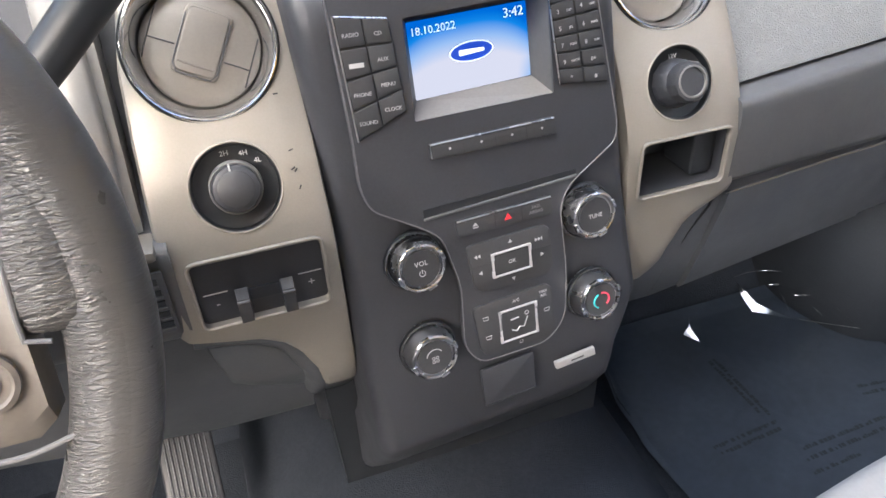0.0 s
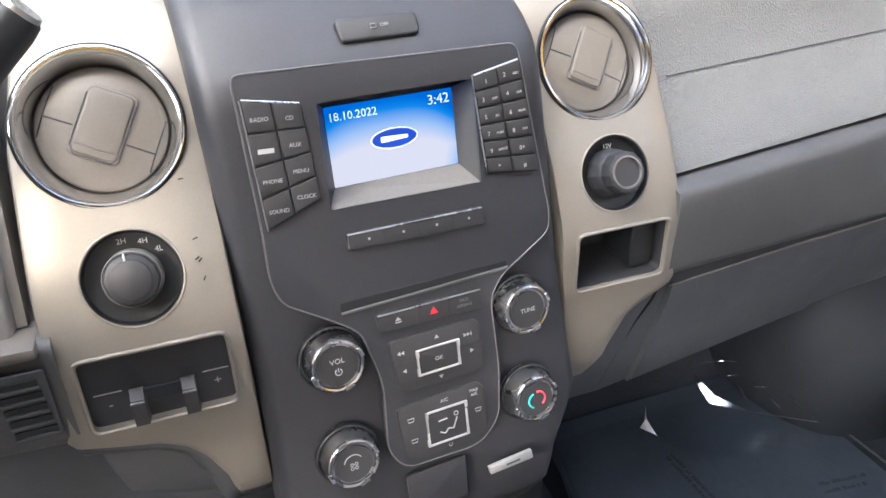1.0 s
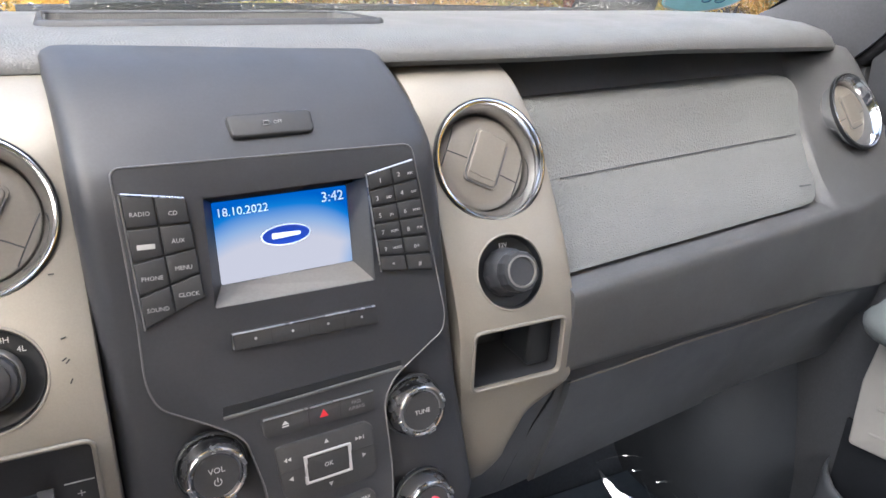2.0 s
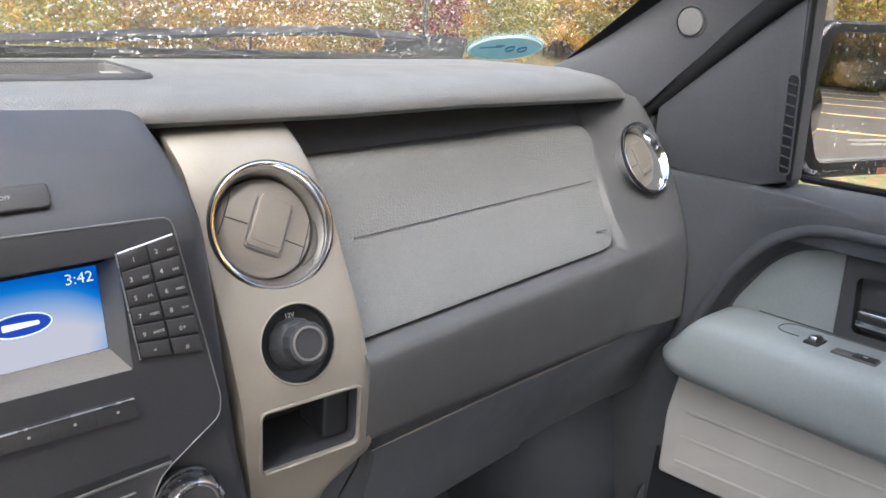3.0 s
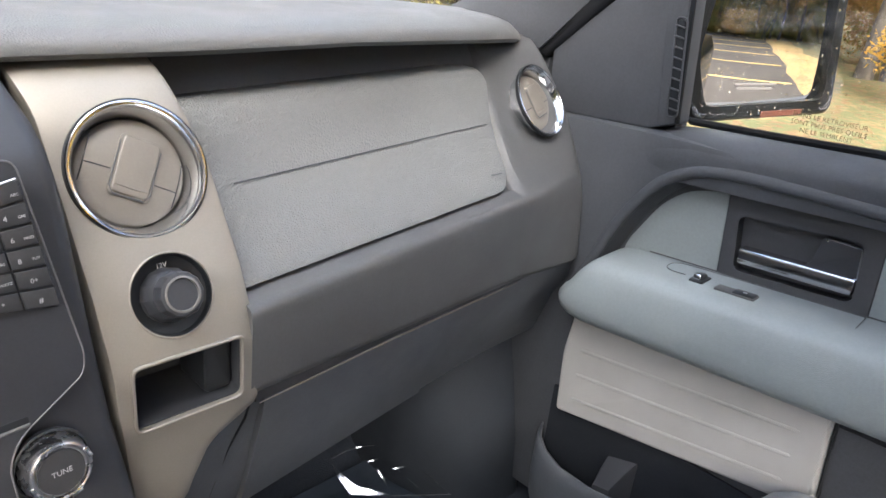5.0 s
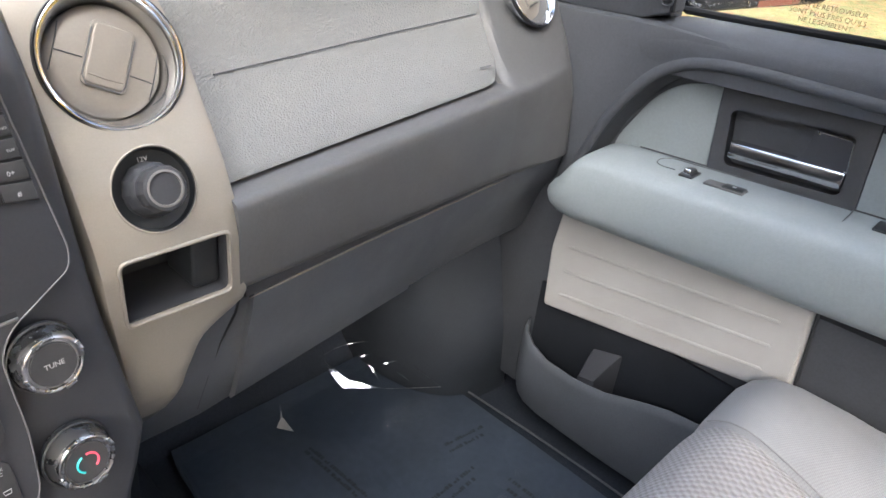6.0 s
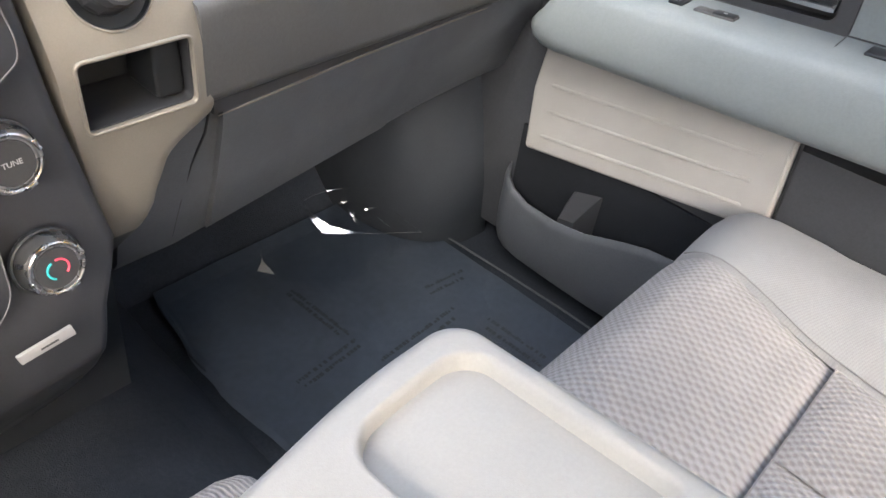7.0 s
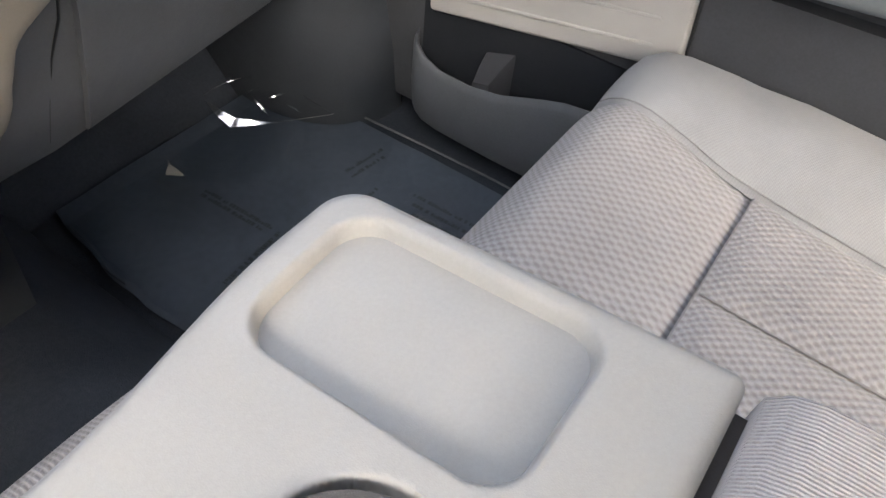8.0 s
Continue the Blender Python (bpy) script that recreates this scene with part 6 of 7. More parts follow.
part("marker_lens", prism(rounded([(0.02, -0.114), (0.09, -0.106), (0.092, -0.098), (0.02, -0.105)], 0.002), 0.002, MM @ pose(0, 0, 0.0052)), plastic("dull_red_lens", (0.10, 0.035, 0.022), 0.35, 900, 0.00004, cells=False), hous, "dull red marker lens")


def bulge(a, b):
    """height of the convex glass over its seat"""
    return 0.0008 - (a * a + b * b) / 2.6


inner = [((a - 0.004) * 1.015 + 0.004, b * 1.015) for a, b in face]
fine = []
for p, q in zip(inner, inner[1:] + inner[:1]):
    steps = max(1, int(math.dist(p, q) / 0.008))
    fine += [(p[0] + (q[0] - p[0]) * k / steps, p[1] + (q[1] - p[1]) * k / steps) for k in range(steps)]
bowl = [[MM @ Vector((a * g, b * g, bulge(a * g, b * g))) for a, b in fine] for g in (1.0, 0.95, 0.9, 0.82, 0.74, 0.66, 0.58, 0.5, 0.42, 0.34, 0.26, 0.18, 0.1, 0.04)]
part("glass", loft([[MM @ Vector((a, b, -0.010)) for a, b in fine]] + bowl), MIRROR, mir, "silvered convex mirror glass", 50)
for k, w in ((0, 0.072), (1, 0.060)):
    part("print_bar", prism(rect(-w / 2, w / 2, -0.0013, 0.0013), 0.0006, MM @ pose(0.004, -0.066 - 0.0065 * k, bulge(0.004, -0.066 - 0.0065 * k) + 0.0004, 0, 0, 3)), plastic("faint_mirror_print", (0.16, 0.15, 0.14), 0.6, cells=False), mir)
part("arm", loft([[MM @ Vector((x, yy, w)) for yy, w in ((-0.07, -0.02), (0.02, -0.02), (0.02, -0.07), (-0.07, -0.07))] for x in (-0.09, -0.25)]), BLACK, mir)


def on_mirror(rng):
    a, b = rng.uniform(-0.07, 0.10), rng.uniform(-0.078, 0.070)
    return MM @ Vector((a, b, bulge(a, b) + 0.0001)), n, u


solid("raindrops", droplets(on_mirror, 240, 9, 0.0002, 0.0007), WATER, "fine raindrops on the mirror glass", "raindrops", "stuff", smooth=180)


def on_rim(rng):
    k = rng.randrange(len(hull))
    p, q = Vector(hull[k]), Vector(hull[(k + 1) % len(hull)])
    s = p.lerp(q, rng.random()) * rng.uniform(0.955, 1.0)
    a2, b2 = s.x, s.y
    return MM @ Vector((a2, b2, 0.0062)), n, u


solid("raindrops", droplets(on_rim, 900, 10, 0.0004, 0.0011), WATER, "raindrops on the mirror housing", "raindrops", "stuff", smooth=180)


# ---- seats ----
PROFILE = [(-1.10, 0.255), (-0.60, 0.270), (-0.433, 0.2775), (-0.37, 0.2895), (-0.325, 0.2975), (-0.297, 0.2965), (-0.274, 0.285), (-0.2550, 0.258), (-0.245, 0.212), (-0.244, 0.14), (-0.25, 0.06)]
PROFILE = spline(PROFILE, 6)
ARC = [0.0]
for a, b in zip(PROFILE, PROFILE[1:]):
    ARC.append(ARC[-1] + math.dist(a, b))


def along(s):
    return Vector((np.interp(s, ARC, [p[0] for p in PROFILE]), np.interp(s, ARC, [p[1] for p in PROFILE])))


def arc_of(y):
    return float(np.interp(y, [p[0] for p in PROFILE[:43]], ARC[:43]))


def patch(s0, s1, left, right, puff, rise, nu=26, nv=34, seam=0.006, mirror=None):
    """a stuffed panel between two seams, in arc length and x; rise(u) lifts it along the profile's normal"""
    rings = []
    for i in range(nv + 1):
        fv = i / nv
        s = s0 + (s1 - s0) * fv
        p, t = along(s), (along(s + 0.012) - along(s - 0.012)).normalized()
        nrm = Vector((-t.y, t.x))
        l, r = left(s), right(s)
        row = []
        for k in range(nu + 1):
            fu = k / nu
            d = min(fu, 1 - fu) * (r - l)
            e = min(fv, 1 - fv) * abs(s1 - s0)
            h = puff * (1 - math.exp(-d / 0.012)) * (1 - math.exp(-e / 0.012)) - seam + rise(l + (r - l) * fu, s)
            q = p + nrm * h
            row.append((l + (r - l) * fu, q.x, q.y))
        rings.append(row)
    return loft(rings, False)


seat = thing("passenger_seat", (0.48, -0.6, 0.0), "pale grey cloth passenger seat cushion with patterned inserts", "car seat")
S_END, S_J, S_R = ARC[-1], arc_of(-0.447), arc_of(-0.90)


def seam_r(s):
    y = along(s).x if s < arc_of(-0.262) else -0.25
    return lerp([(-1.1, 0.560), (-0.6, 0.582), (-0.433, 0.600), (-0.33, 0.615), (-0.286, 0.622), (-0.25, 0.632)], y)


def flat(x, s):
    return 0.0


def bolster(x, s):
    w = (x - seam_r(s)) / (0.762 - seam_r(s))
    y = along(s).x
    k = lerp([(-0.6, 1.0), (-0.42, 1.0), (-0.36, 0.80), (-0.30, 0.42), (-0.26, 0.10), (-0.242, 0.05)], y) if s < arc_of(-0.25) else 0.1
    dip = 0.003 * math.exp(-abs(s - S_J) / 0.025) * math.exp(-(x - seam_r(s)) / 0.02) if s > S_J else 0.0
    return (0.0185 + 0.018 * min(1, max(0, (-0.33 - y) / 0.12))) * k * math.sin(math.pi * min(1, w * 0.74)) - dip - 0.10 * max(0, w - 0.72) / 0.28 * max(0, w - 0.72) / 0.28


part("front_insert", patch(S_J, S_END, lambda s: 0.22, seam_r, 0.007, lambda x, s: -0.005 * math.exp(-(s - S_J) / 0.035)), CLOTH, seat, "patterned pale cloth front insert")
part("rear_insert", patch(S_R, S_J, lambda s: 0.452, seam_r, 0.007, flat), CLOTH, seat, "patterned pale cloth insert")
part("inner_insert", patch(S_R, S_J, lambda s: 0.22, lambda s: 0.452, 0.007, flat), CLOTH, seat, "patterned pale cloth insert")
part("side_bolster", patch(S_R, S_END, seam_r, lambda s: 0.762, 0.006, bolster, nu=30), PLAIN, seat, "plain pale grey cloth bolster")
part("seat_base", span(0.24, 0.75, -0.92, -0.26, 0.0, 0.235, 0.03, 3), PLAIN, seat)
THREAD = plastic("grey_seam_thread", (0.20, 0.195, 0.197), 0.9, 900, 0.0001)
part("seam_line", tube([Vector((x, *(along(S_J) + Vector((0, -0.0062))))) for x in np.linspace(0.225, seam_r(S_J) - 0.004, 12)], 0.0009, 6), THREAD, seat)
part("seam_line", tube([Vector((0.452, *(along(s) + Vector((0, -0.0040))))) for s in np.linspace(S_R, S_J - 0.004, 24)], 0.0012, 6), THREAD, seat)
stitch = [Vector((seam_r(s) + 0.004, *(along(s) + Vector((0, -0.0005))))) for s in np.linspace(S_R, arc_of(-0.262), 40)]
part("stitching", tube(stitch, 0.0008, 5), THREAD, seat)

mid = thing("bench_seat", (0.0, -0.5, 0.0), "pale grey ribbed cloth centre seat cushion below the console", "car seat")
rings = []
for x, k in ((-0.16, 0.80), (-0.155, 0.93), (-0.14, 1.0), (-0.07, 1.01), (0.0, 1.012), (0.06, 1.01), (0.10, 1.0), (0.118, 0.97), (0.130, 0.90), (0.134, 0.78)):
    z = 0.336 * k
    rings.append([(x, -0.95, 0.10), (x, -0.95, z - 0.005), (x, -0.30, z - 0.002), (x, -0.225, z - 0.003), (x, -0.203, z - 0.010), (x, -0.187, z - 0.026), (x, -0.178, z - 0.055), (x, -0.174, 0.16), (x, -0.19, 0.10)])
part("cushion", loft(rings), RIBBED, mid, "ribbed pale cloth cushion", 60)
part("cushion_base", span(-0.14, 0.115, -0.95, -0.20, 0.0, 0.12, 0.01), DARK, mid)

# ---- fold-down console ----
con = thing("fold_down_console", (0, -0.6, 0.30), "pale grey folded centre console with moulded tray and cup holders", "centre console")
LX0, LX1, LY0, LY1 = -0.188, 0.1965, -0.491, -0.2880
TILT_Z = 0.018 / 0.189


def box_sd(x, y, x0, x1, y0, y1, r):
    qx, qy = abs(x - (x0 + x1) / 2) - (x1 - x0) / 2 + r, abs(y - (y0 + y1) / 2) - (y1 - y0) / 2 + r
    return math.hypot(max(qx, 0), max(qy, 0)) + min(max(qx, qy), 0) - r


def smooth(a, b, v):
    f = min(1, max(0, (v - a) / (b - a)))
    return f * f * (3 - 2 * f)


def lid_height(x, y):
    z = 0.490 + (-0.297 - y) * TILT_Z
    d = -box_sd(x, y, LX0, LX1, LY0, LY1, 0.022 if y > -0.4 else 0.007)
    if d < 0.011:
        z -= 0.011 - math.sqrt(max(0, 0.011 ** 2 - (0.011 - max(0, d)) ** 2))
    t = box_sd(x, y, 0.0965, 0.1810, -0.4405, -0.3095, 0.020)
    z -= 0.0370 * (1 - smooth(-0.0075, 0.0012, t)) + 0.0022 * (1 - smooth(-0.0150, -0.0115, t))
    for cx in (0.040, -0.060):
        c = math.hypot(x - cx, y + 0.417) - 0.041
        z -= 0.060 * (1 - smooth(-0.005, 0.002, c))
    return z


NX, NY = 190, 110
gridx = sorted(set([LX0 + (LX1 - LX0) * k / NX for k in range(NX + 1)] + [LX0 + 0.0006 * k for k in range(1, 12)] + [LX1 - 0.0006 * k for k in range(1, 12)]))
gridy = sorted(set([LY0 + (LY1 - LY0) * k / NY for k in range(NY + 1)] + [LY0 + 0.0006 * k for k in range(1, 12)] + [LY1 - 0.0006 * k for k in range(1, 12)]))


def pull(x, y):
    """keeps a grid point inside the lid's rounded outline"""
    r = 0.022 if y > -0.4 else 0.007
    cx, cy = min(max(x, LX0 + r), LX1 - r), min(max(y, LY0 + r), LY1 - r)
    d = math.hypot(x - cx, y - cy)
    if d > r:
        return cx + (x - cx) * r / d, cy + (y - cy) * r / d
    return x, y


def taper(x, y):
    """the lid's front edge is scooped in the middle"""
    return y - 0.0160 * 0.5 * (1 + math.cos(math.pi * min(1, abs(x - 0.003) / 0.15))) * ((y - LY0) / (LY1 - LY0)) ** 2


rings = []
for y in gridy:
    row = []
    for x in gridx:
        px, py = pull(x, y)
        row.append((px, taper(px, py), lid_height(px, py)))
    rings.append(row)
lid = part("lid", loft(rings, False), LID, con, "pale grey moulded lid with a tray", 75)
skirt = []
corners = rounded([(LX0, LY0), (LX1, LY0), (LX1, LY1), (LX0, LY1)], [0.007, 0.007, 0.022, 0.022], 8)
outline = []
for p, q in zip(corners, corners[1:] + corners[:1]):
    steps = max(1, int(math.dist(p, q) / 0.008))
    outline += [(p[0] + (q[0] - p[0]) * k / steps, p[1] + (q[1] - p[1]) * k / steps) for k in range(steps)]
for dz, g in ((-0.010, 1.0), (-0.030, 1.0), (-0.040, 0.985), (-0.045, 0.95)):
    skirt.append([(x * g, -0.393 + (taper(x, y) + 0.393) * g, 0.490 + (-0.297 - y) * TILT_Z + dz) for x, y in outline])
part("lid_skirt", loft(skirt), LID, con)
# dark linings added to put the cup holders' inner shade into colour
for cx in (0.040, -0.060):
    cy = taper(cx, -0.417)
    part("cup_liner", lathe([(0.0375, 0.004), (0.0365, 0.0), (0.0350, -0.045), (0.0330, -0.049), (0.0, -0.050)], 48, Matrix.Translation((cx, cy, 0.486 + (-0.297 - cy) * TILT_Z)), False), POCKET, con, "added dark lining for the shade inside the cup holder")
part("console_body", span(-0.165, 0.168, -0.90, -0.325, 0.285, 0.458, 0.02, 3), LID, con, "pale grey console body")
rings = []
for x, k in [(-0.186 + 0.016 * (1 - math.cos(a)), 0.45 + 0.55 * math.sin(a)) for a in np.linspace(0, math.pi / 2, 6)] + [(0.1935 - 0.009 * (1 - math.cos(a)), 0.45 + 0.55 * math.sin(a)) for a in np.linspace(math.pi / 2, 0, 9)]:
    rings.append([(x, -0.90, 0.42), (x, -0.90, 0.47 + 0.045 * k), (x, -0.53, 0.478 + 0.045 * k), (x, -0.514, 0.477 + 0.045 * k), (x, -0.504, 0.475 + 0.043 * k), (x, -0.497, 0.470 + 0.039 * k), (x, -0.4945, 0.45), (x, -0.4945, 0.42)])
part("rear_pad", loft(rings), PADCLOTH, con, "patterned cloth pad behind the lid", 60)
part("hinge_gap", span(-0.18, 0.184, -0.4985, -0.486, 0.44, 0.495), plastic("brown_hinge", (0.032, 0.026, 0.024), 0.6), con)

# ---- floor coverings ----
mat = thing("floor_mat", (0.46, 0.05, 0.0), "black paper floor mat with dark printed lines", "floor mat")


def floor_z(y):
    return lerp([(-1.0, 0.001), (0.27, 0.003), (0.30, 0.006), (0.40, 0.114)], y)


rng = random.Random(5)
rings = []
def mat_left(y):
    return lerp([(-0.26, 0.285), (-0.009, 0.268), (0.086, 0.260), (0.151, 0.266), (0.241, 0.280), (0.30, 0.290)], y) + 0.004 * noise.noise((0.7, y * 22, 3.0))


for i in range(49):
    y = -0.26 + 0.555 * i / 48
    rings.append([(mat_left(y) + (0.700 - 0.03 * max(0, y) - mat_left(y)) * k / 20, y, floor_z(y) + 0.006 + 0.0015 * noise.noise((k * 0.3, i * 0.175, 2.0))) for k in range(21)])
sheet = loft(rings, False)
part("sheet", sheet, MAT, mat, "black coated paper", 60)
for x0, y0, x1, y1 in ((0.441, 0.180, 0.447, 0.052), (0.432, 0.178, 0.437, 0.058), (0.447, 0.048, 0.336, 0.040), (0.444, 0.036, 0.338, 0.028), (0.448, -0.002, 0.600, 0.003), (0.440, -0.018, 0.592, -0.012), (0.434, -0.038, 0.520, -0.034), (0.594, 0.059, 0.669, 0.049), (0.590, 0.046, 0.662, 0.036), (0.602, -0.055, 0.606, -0.172), (0.618, -0.045, 0.622, -0.150), (0.586, -0.066, 0.590, -0.165)):
    a, b = Vector((x0, y0, 0)), Vector((x1, y1, 0))
    turn = math.degrees(math.atan2(y1 - y0, x1 - x0))
    dashes, q = [], 0.0
    while q < (b - a).length - 0.008:
        w = rng.uniform(0.0022, 0.0060)
        c = a + (b - a).normalized() * (q + w / 2)
        dashes.append(prism(rect(-w / 2, w / 2, -0.0030, 0.0030 - rng.choice((0, 0, 0.002))), 0.0002, pose(c.x, c.y, floor_z(c.y) + 0.0077, 0, 0, turn)))
        q += w + rng.choice((0.0010, 0.0010, 0.0012, 0.0045))
    part("print_bar", joined(*dashes), INK, mat)
# raised carpet edge by the sill
part("mat_edge", tube([(0.705, 0.12, 0.012), (0.712, 0.0, 0.012), (0.716, -0.12, 0.012), (0.716, -0.26, 0.012)], 0.0016, 8), DARK, mat)

wrap = thing("floor_film", (0.46, 0.05, 0.0), "thin clear plastic film spread over the floor mat", "plastic film")
rings = []
for i in range(61):
    y = -0.255 + 0.515 * i / 60
    row = []
    for k in range(49):
        x = mat_left(y) + 0.006 + (0.696 - 0.03 * max(0, y) - mat_left(y)) * k / 48
        c = noise.noise((x * 9, y * 7, 4.1)) + 0.5 * noise.noise((x * 26 + y * 12, y * 20, 1.7)) + 0.3 * abs(noise.noise((x * 45, y * 50, 8.0)))
        edge_up = 0.030 * max(0, 1 - k / 3.0) * max(0, noise.noise((0.3, y * 14, 2.2)))
        row.append((x, y, floor_z(y) + 0.0125 + 0.0028 * c + edge_up))
    rings.append(row)
part("sheet", upward(loft(rings, False)), FILM, wrap, "", 60).visible_shadow = False
curl = [[(mat_left(y) + 0.004 + a, y, floor_z(y) + 0.0130 + b * (1 + noise.noise((1.1, y * 18, 5.0)))) for a, b in ((0.0, 0.0), (-0.006, 0.006), (-0.004, 0.014), (0.002, 0.017))] for y in np.linspace(0.12, 0.255, 24)]
part("curled_edge", loft(curl, False), FILM, wrap, "curled edge of the film", 60).visible_shadow = False

film = thing("plastic_film", (0.55, 0.20, 0.0), "crumpled clear plastic film lying in the footwell", "plastic film")
rings = []
for i in range(41):
    y = 0.10 + 0.20 * i / 40
    row = []
    for k in range(53):
        x = 0.40 + 0.29 * k / 52
        c = noise.multi_fractal((x * 30, y * 30, 0.7), 1.0, 2.0, 2)
        rid = abs(noise.noise((x * 8 + 3, y * 8, 1.3)))
        w = smooth(0.0, 0.2, k / 52) * smooth(0.0, 0.2, 1 - k / 52) * smooth(0, 0.2, i / 40)
        hump = math.exp(-((x - 0.60) / 0.07) ** 2 - ((y - 0.19) / 0.07) ** 2)
        row.append((x, y, floor_z(y) + 0.014 + w * (0.020 * (0.5 - rid) + 0.0022 * c + 0.030 * hump)))
    rings.append(row)
sheet = upward(loft(rings, False))
far = [f for f in sheet.faces if math.hypot((f.calc_center_median().x - 0.555) / 0.125, (f.calc_center_median().y - 0.205) / 0.088) > 0.92 + 0.12 * noise.noise(f.calc_center_median() * 25)]
bmesh.ops.delete(sheet, geom=far, context="FACES")
part("sheet", sheet, THIN, film, "", 30).visible_shadow = False


def fold(points, lift, bend):
    """a glint on a crease of the film: a narrow bowed facet, reflection boosted"""
    n = Vector((-0.16, -0.59, 0.79)).normalized()
    a = Vector((1, 0, 0)).cross(n).normalized()
    u = a.cross(n)
    c = Vector((sum(p[0] for p in points) / len(points), sum(p[1] for p in points) / len(points), lift))
    bm = bmesh.new()
    ring = []
    for x, y in points:
        d = Vector((x - c.x, y - c.y, 0))
        d.z = -(n.x * d.x + n.y * d.y) / n.z
        ring.append(bm.verts.new(c + d - n * bend * d.length ** 2))
    mid_v = bm.verts.new(c)
    for p, q in zip(ring, ring[1:] + ring[:1]):
        bm.faces.new((p, q, mid_v))
    return bm


# outlines follow the white glints, so the highlights are built as shapes
for pts, z, q in (([(0.5282, 0.2604), (0.5335, 0.2482), (0.5387, 0.236), (0.546, 0.2235), (0.5319, 0.2196), (0.528, 0.2335), (0.526, 0.2456)], 0.0578, 1.0),
                  ([(0.546, 0.2235), (0.5593, 0.2127), (0.588, 0.1899), (0.5548, 0.207), (0.5319, 0.2196)], 0.0419, 1.0),
                  ([(0.4369, 0.2463), (0.4311, 0.2312), (0.4358, 0.2104), (0.416, 0.2256), (0.4275, 0.2316)], 0.0344, 1.0),
                  ([(0.5863, 0.2514), (0.5968, 0.2475), (0.6081, 0.2456), (0.5975, 0.2495)], 0.055, 6.0),
                  ([(0.5933, 0.2367), (0.5921, 0.2216), (0.5946, 0.2064), (0.5959, 0.2215)], 0.0438, 6.0),
                  ([(0.6055, 0.2161), (0.6195, 0.2101), (0.6349, 0.2064), (0.6207, 0.2124)], 0.0543, 6.0),
                  ([(0.6123, 0.1872), (0.6163, 0.1776), (0.6221, 0.1684), (0.618, 0.178)], 0.049, 6.0)):
    part("fold", upward(fold(pts, z, q)), GLINT, film)


arc = [(0.5466, 0.2865, 0.058), (0.5742, 0.2875, 0.058), (0.6075, 0.2791, 0.058), (0.6314, 0.2587, 0.058), (0.642, 0.2236, 0.058), (0.641, 0.1744, 0.056), (0.6445, 0.1235, 0.050)]
part("film_edge", tube(spline3([Vector(p) for p in arc]), 0.0005, 6), GLINT, film)
part("film_edge", tube(spline3([Vector(p) for p in ((0.5735, 0.1749, 0.050), (0.6052, 0.1513, 0.050), (0.6445, 0.1235, 0.050))]), 0.0005, 6), GLINT, film)


# ---- outside ----
GZ = -0.78
bm = bmesh.new()
bmesh.ops.create_grid(bm, x_segments=60, y_segments=60, size=400, matrix=Matrix.Translation((0, 0, GZ - 0.02)))
solid("ground", bm, GRASS, "grass verge strewn with yellow autumn leaves", "ground", "structure")
solid("road", loft([[(-40, y, GZ - 0.15), (-40, y, GZ), (3.6 - 0.05 * y + 0.25 * math.sin(y * 0.7) + 0.1 * math.sin(y * 2.3), y, GZ), (3.75 - 0.05 * y, y, GZ - 0.15)] for y in np.linspace(-60, 4.2, 50)]), ASPHALT, "wet brown-grey asphalt car park", "car park", "structure")
solid("leaf_strip", loft([[(3.3 - 0.05 * y + 0.12 * math.sin(y * 0.9) + 0.08 * math.sin(y * 2.1), y, GZ + 0.006), (5.4 - 0.05 * y + 0.2 * math.sin(y * 1.3), y, GZ + 0.03), (5.4 - 0.05 * y, y, GZ - 0.1), (3.5 - 0.05 * y, y, GZ - 0.1)] for y in np.linspace(-45, 6, 60)]), LITTER, "drift of fallen leaves along the kerb line", "fallen leaves", "structure")
for k in range(9):
    y = -4.6 - 3.2 * k
    solid("parking_line", span(-22, 3.1 - 0.05 * y, y - 0.06, y + 0.06, GZ - 0.01, GZ + 0.005), LINE, "worn yellow painted parking line", "road marking", "structure", "parking lines")


def clump_mesh(name, mat, count, rx, ry, rz, seed, leaf):
    """a crown of small bent leaves gathered in uneven clumps"""
    rng = random.Random(seed)
    verts, faces = [], []
    centres = []
    for _ in range(26):
        while True:
            p = Vector((rng.uniform(-1, 1), rng.uniform(-1, 1), rng.uniform(-1, 1)))
            if 0.2 < p.length < 1:
                break
        centres.append((p, rng.uniform(0.16, 0.40)))
    for _ in range(count):
        c, r = rng.choice(centres)
        d = Vector((rng.gauss(0, 1), rng.gauss(0, 1), rng.gauss(0, 1))).normalized() * r * rng.random() ** 0.4
        p = c + d
        p = Vector((p.x * rx, p.y * ry, p.z * rz))
        a = Vector((rng.gauss(0, 1), rng.gauss(0, 1), rng.gauss(0, 1))).normalized()
        b = a.orthogonal().normalized()
        s = leaf * rng.uniform(0.6, 1.4)
        i = len(verts)
        verts += [p - a * s, p + b * s * 0.5, p + a * s, p - b * s * 0.5 + a.cross(b) * s * 0.2]
        faces += [(i, i + 1, i + 2), (i, i + 2, i + 3)]
    me = bpy.data.meshes.new(name)
    me.from_pydata([tuple(v) for v in verts], [], faces)
    me.materials.append(mat)
    return me


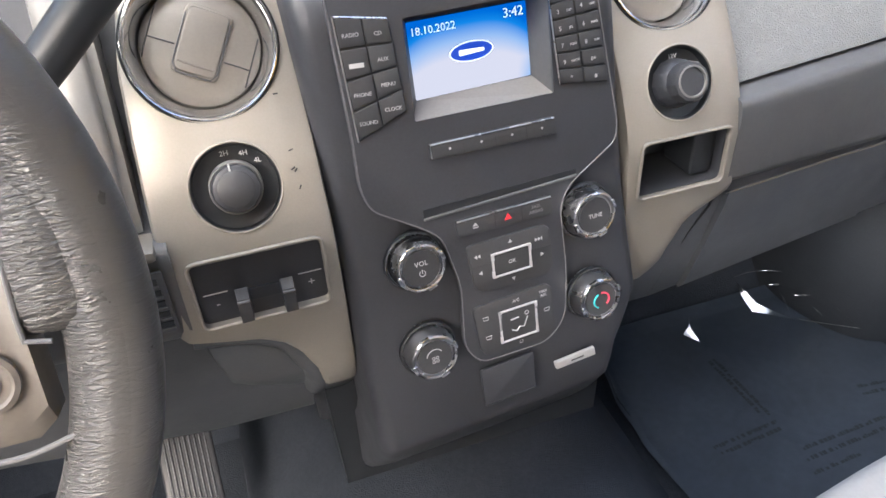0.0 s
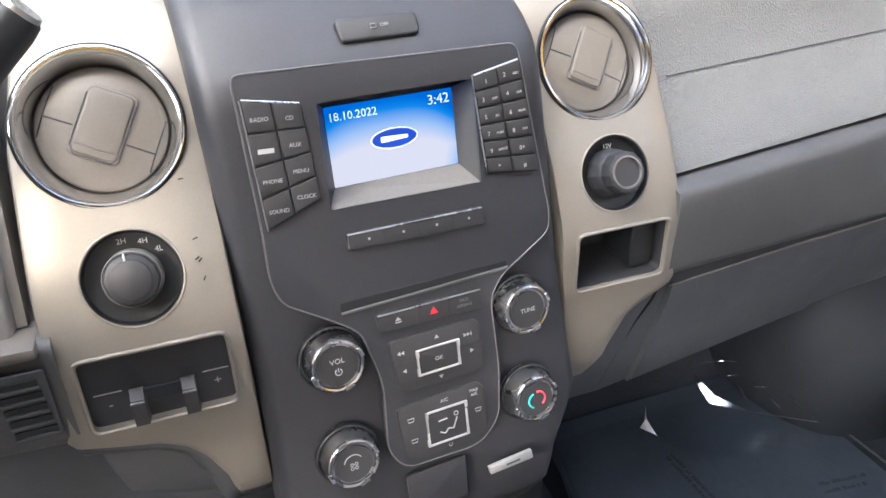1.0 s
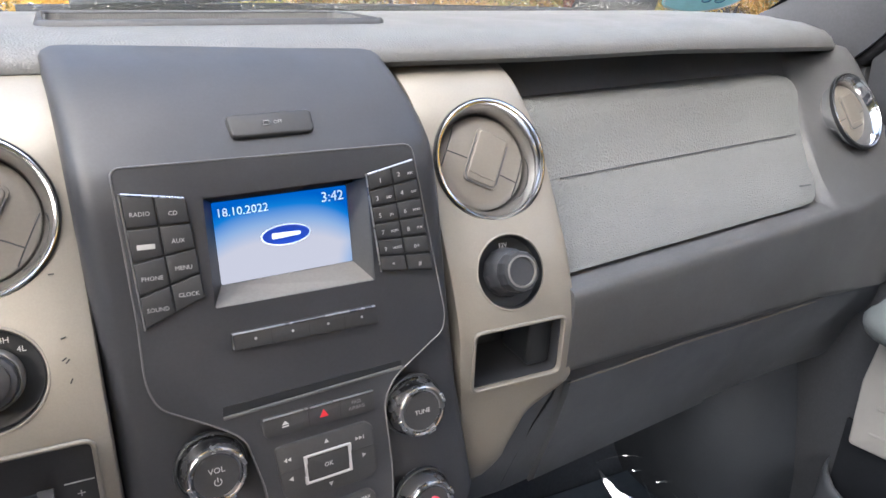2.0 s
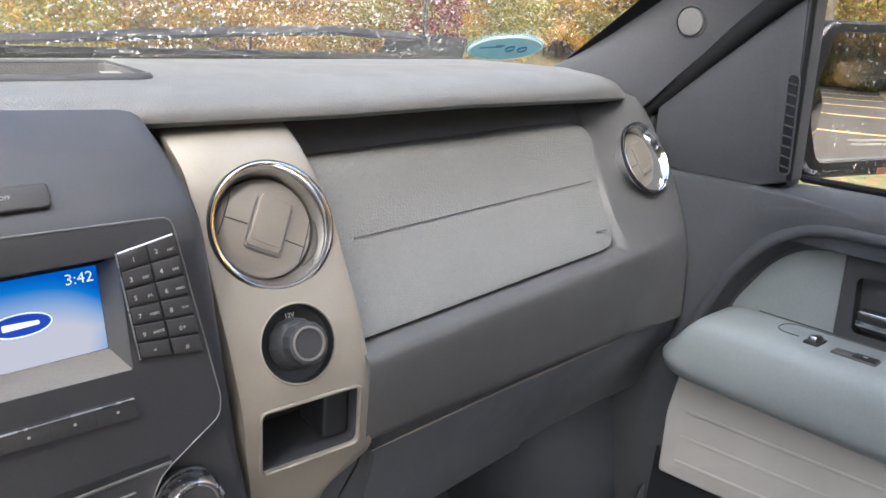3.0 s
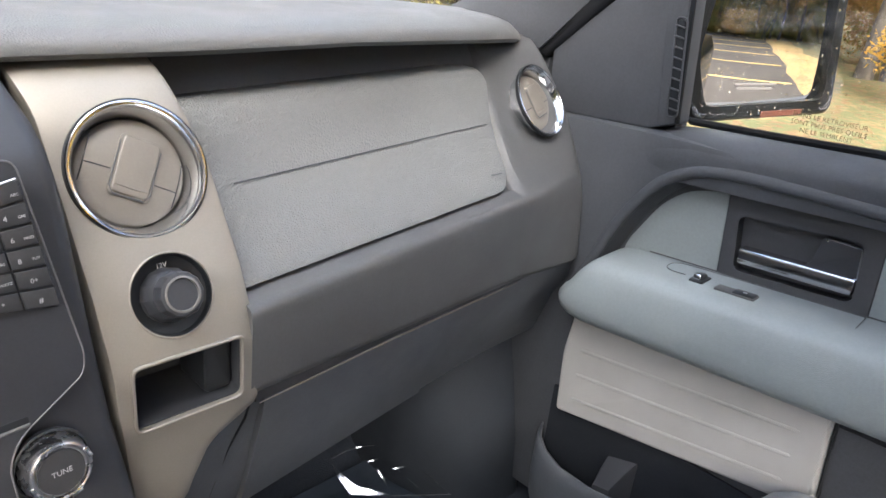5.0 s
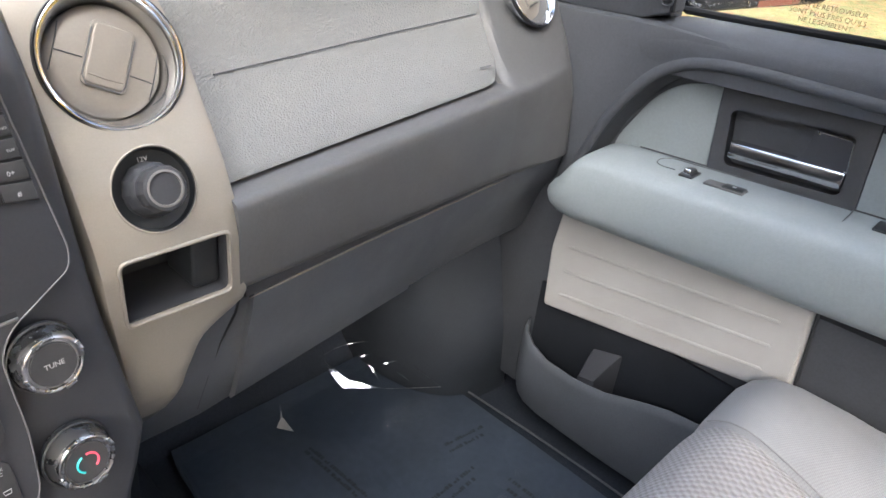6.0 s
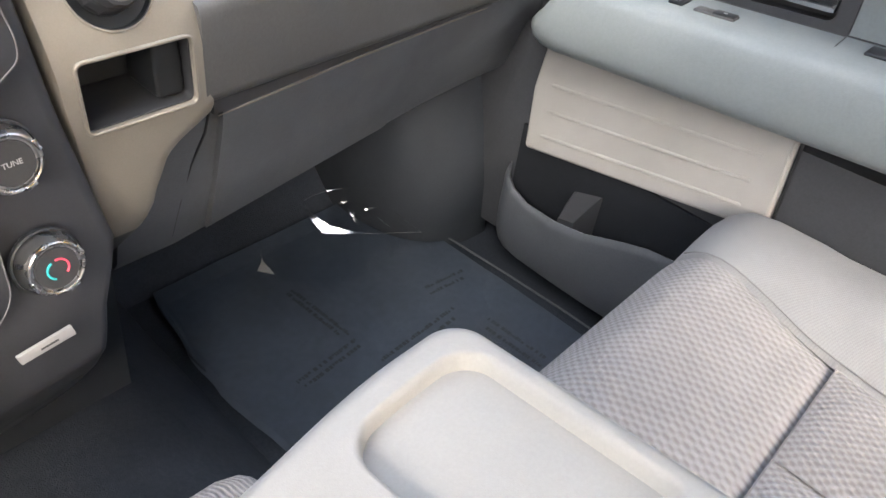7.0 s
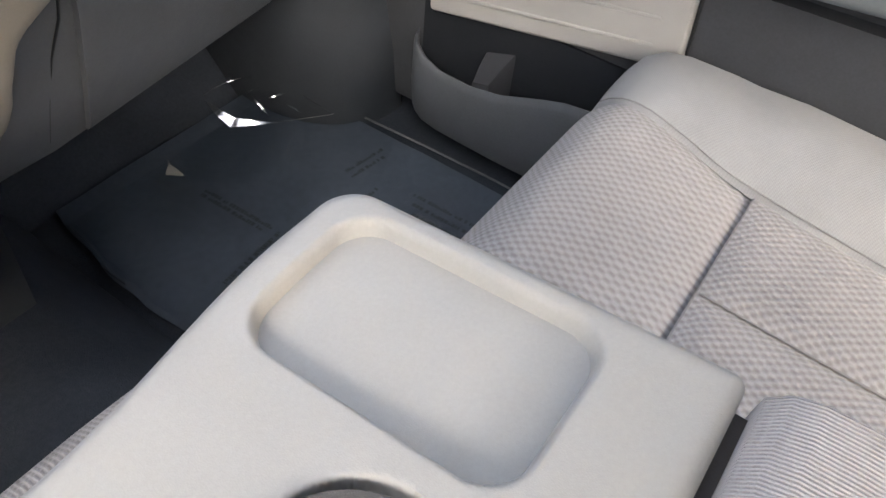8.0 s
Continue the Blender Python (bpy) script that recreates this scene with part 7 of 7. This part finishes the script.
def tree(kind, mat, height, spread, seed, label):
    rng = random.Random(seed)
    t = thing(kind, (0, 0, 0), label, "tree" if kind == "tree" else "shrub", "autumn " + kind + "s")
    if kind == "tree":
        pts = [Vector((0.12 * k * rng.uniform(-1, 1), 0.12 * k * rng.uniform(-1, 1), height * 0.16 * k)) for k in range(6)]
        part("trunk", tube(pts, [0.11, 0.09, 0.075, 0.06, 0.04, 0.015], 10), BARK, t)
        for k in range(6):
            a = rng.uniform(0, 6.28)
            s = pts[2 + k % 3]
            e = s + Vector((math.cos(a) * spread * 0.7, math.sin(a) * spread * 0.7, height * rng.uniform(0.12, 0.3)))
            part("limb", tube([s, s.lerp(e, 0.5) + Vector((0, 0, 0.25)), e], [0.07, 0.045, 0.015], 7), BARK, t)
        cz, rz = height * 0.62, height * 0.42
    else:
        for k in range(5):
            a = rng.uniform(0, 6.28)
            part("stem", tube([Vector((0, 0, 0)), Vector((math.cos(a) * spread * 0.3, math.sin(a) * spread * 0.3, height * 0.4)), Vector((math.cos(a) * spread * 0.6, math.sin(a) * spread * 0.6, height * 0.75))], [0.03, 0.02, 0.008], 6), BARK, t)
        cz, rz = height * 0.48, height * 0.55
    me = clump_mesh("crown", mat, 7000 if kind == "tree" else 7000, spread, spread, rz, seed, 0.055 if kind == "tree" else 0.032)
    o = new("crown", me)
    o.parent, o.location = t, (0, 0, cz)
    return t


kinds = [tree("tree", GOLD, 7.5, 2.6, 1, "tree with golden autumn leaves at the wood's edge"), tree("tree", OLIVE, 8.5, 2.8, 2, "tree with olive green thinning leaves at the wood's edge"), tree("tree", RUST, 7.0, 2.4, 3, "tree with russet autumn leaves at the wood's edge")]
bushes = [tree("shrub", OLIVE, 2.0, 1.5, 4, "olive green shrub on the grassy verge"), tree("shrub", GOLD, 1.6, 1.3, 5, "yellowing autumn shrub on the grassy verge"), tree("shrub", RUST, 1.8, 1.5, 6, "brown autumn shrub on the grassy verge")]
sumac = [tree("shrub", SCARLET, 1.7, 0.42, 7, "small scarlet autumn shrub before the wood")] * 3
rng = random.Random(11)
spots = [(9.3, 11.9, sumac), (16.3, 11.9, sumac)]
for k in range(48):                                   # wood ahead of the truck
    spots.append((-16 + 38 * rng.random(), 15.0 + 9 * rng.random(), kinds))
for k in range(48):                                   # undergrowth ahead
    spots.append((-13 + 32 * rng.random(), 11.0 + 5 * rng.random(), bushes))
for k in range(44):                                   # wood and undergrowth on the right
    spots.append((13 + 6 * rng.random(), -18 + 32 * rng.random(), [kinds[0], kinds[1], kinds[0]] if k % 2 else bushes))
for k in range(46):                                   # thicket behind the car park
    spots.append((-8 + 20 * rng.random(), -25 - 5 * rng.random(), [bushes[1], bushes[0], kinds[0]]))
for k in range(30):                                   # far wood behind the car park
    spots.append((-10 + 26 * rng.random(), -32 - 10 * rng.random(), kinds))
bm = bmesh.new()
ridge = []
for k in range(90):                                   # the far edge of the wood, round the front, right and rear
    a = radians(-190 + 360 * k / 89)
    r = 33 + 3 * math.sin(k * 0.9) + 2 * math.sin(k * 0.37)
    h = 13.3 + 1.5 * math.sin(k * 0.53) + rng.uniform(-0.8, 0.8)
    ridge.append([bm.verts.new((r * math.cos(a), r * math.sin(a), GZ - 0.1)), bm.verts.new(((r - 1.5) * math.cos(a), (r - 1.5) * math.sin(a), GZ + h * 0.6)), bm.verts.new((r * math.cos(a), r * math.sin(a), GZ + h))])
for p, q in zip(ridge, ridge[1:]):
    for k in (0, 1):
        bm.faces.new((p[k], q[k], q[k + 1], p[k + 1]))
solid("backdrop", bm, speckle("distant_autumn_wood", (0.17, 0.15, 0.055), [(0.27, 0.19, 0.055), (0.14, 0.15, 0.052), (0.22, 0.15, 0.06), (0.30, 0.22, 0.075)], 1.6, 0.8, 0.95, 0.3), "distant autumn wood in gold and olive", "woodland", "structure")
for k, (x, y, pool) in enumerate(spots):
    src = pool[k % 3]
    m = pose(x, y, GZ - 0.05, 0, 0, rng.uniform(0, 360)) @ Matrix.Scale(rng.uniform(0.75, 1.3) * (1.5 if y < -20 else 1.4 if y > 14 or x > 10 else 1.0), 4)
    if src.get("used"):
        o = copy_thing(src, m)
        o.scale = m.to_scale()
    else:
        src["used"] = 1
        src.matrix_basis = m
for o in kinds + bushes + sumac[:1]:
    del o["used"]
for o in scene.objects:
    if "used" in o.keys():
        del o["used"]
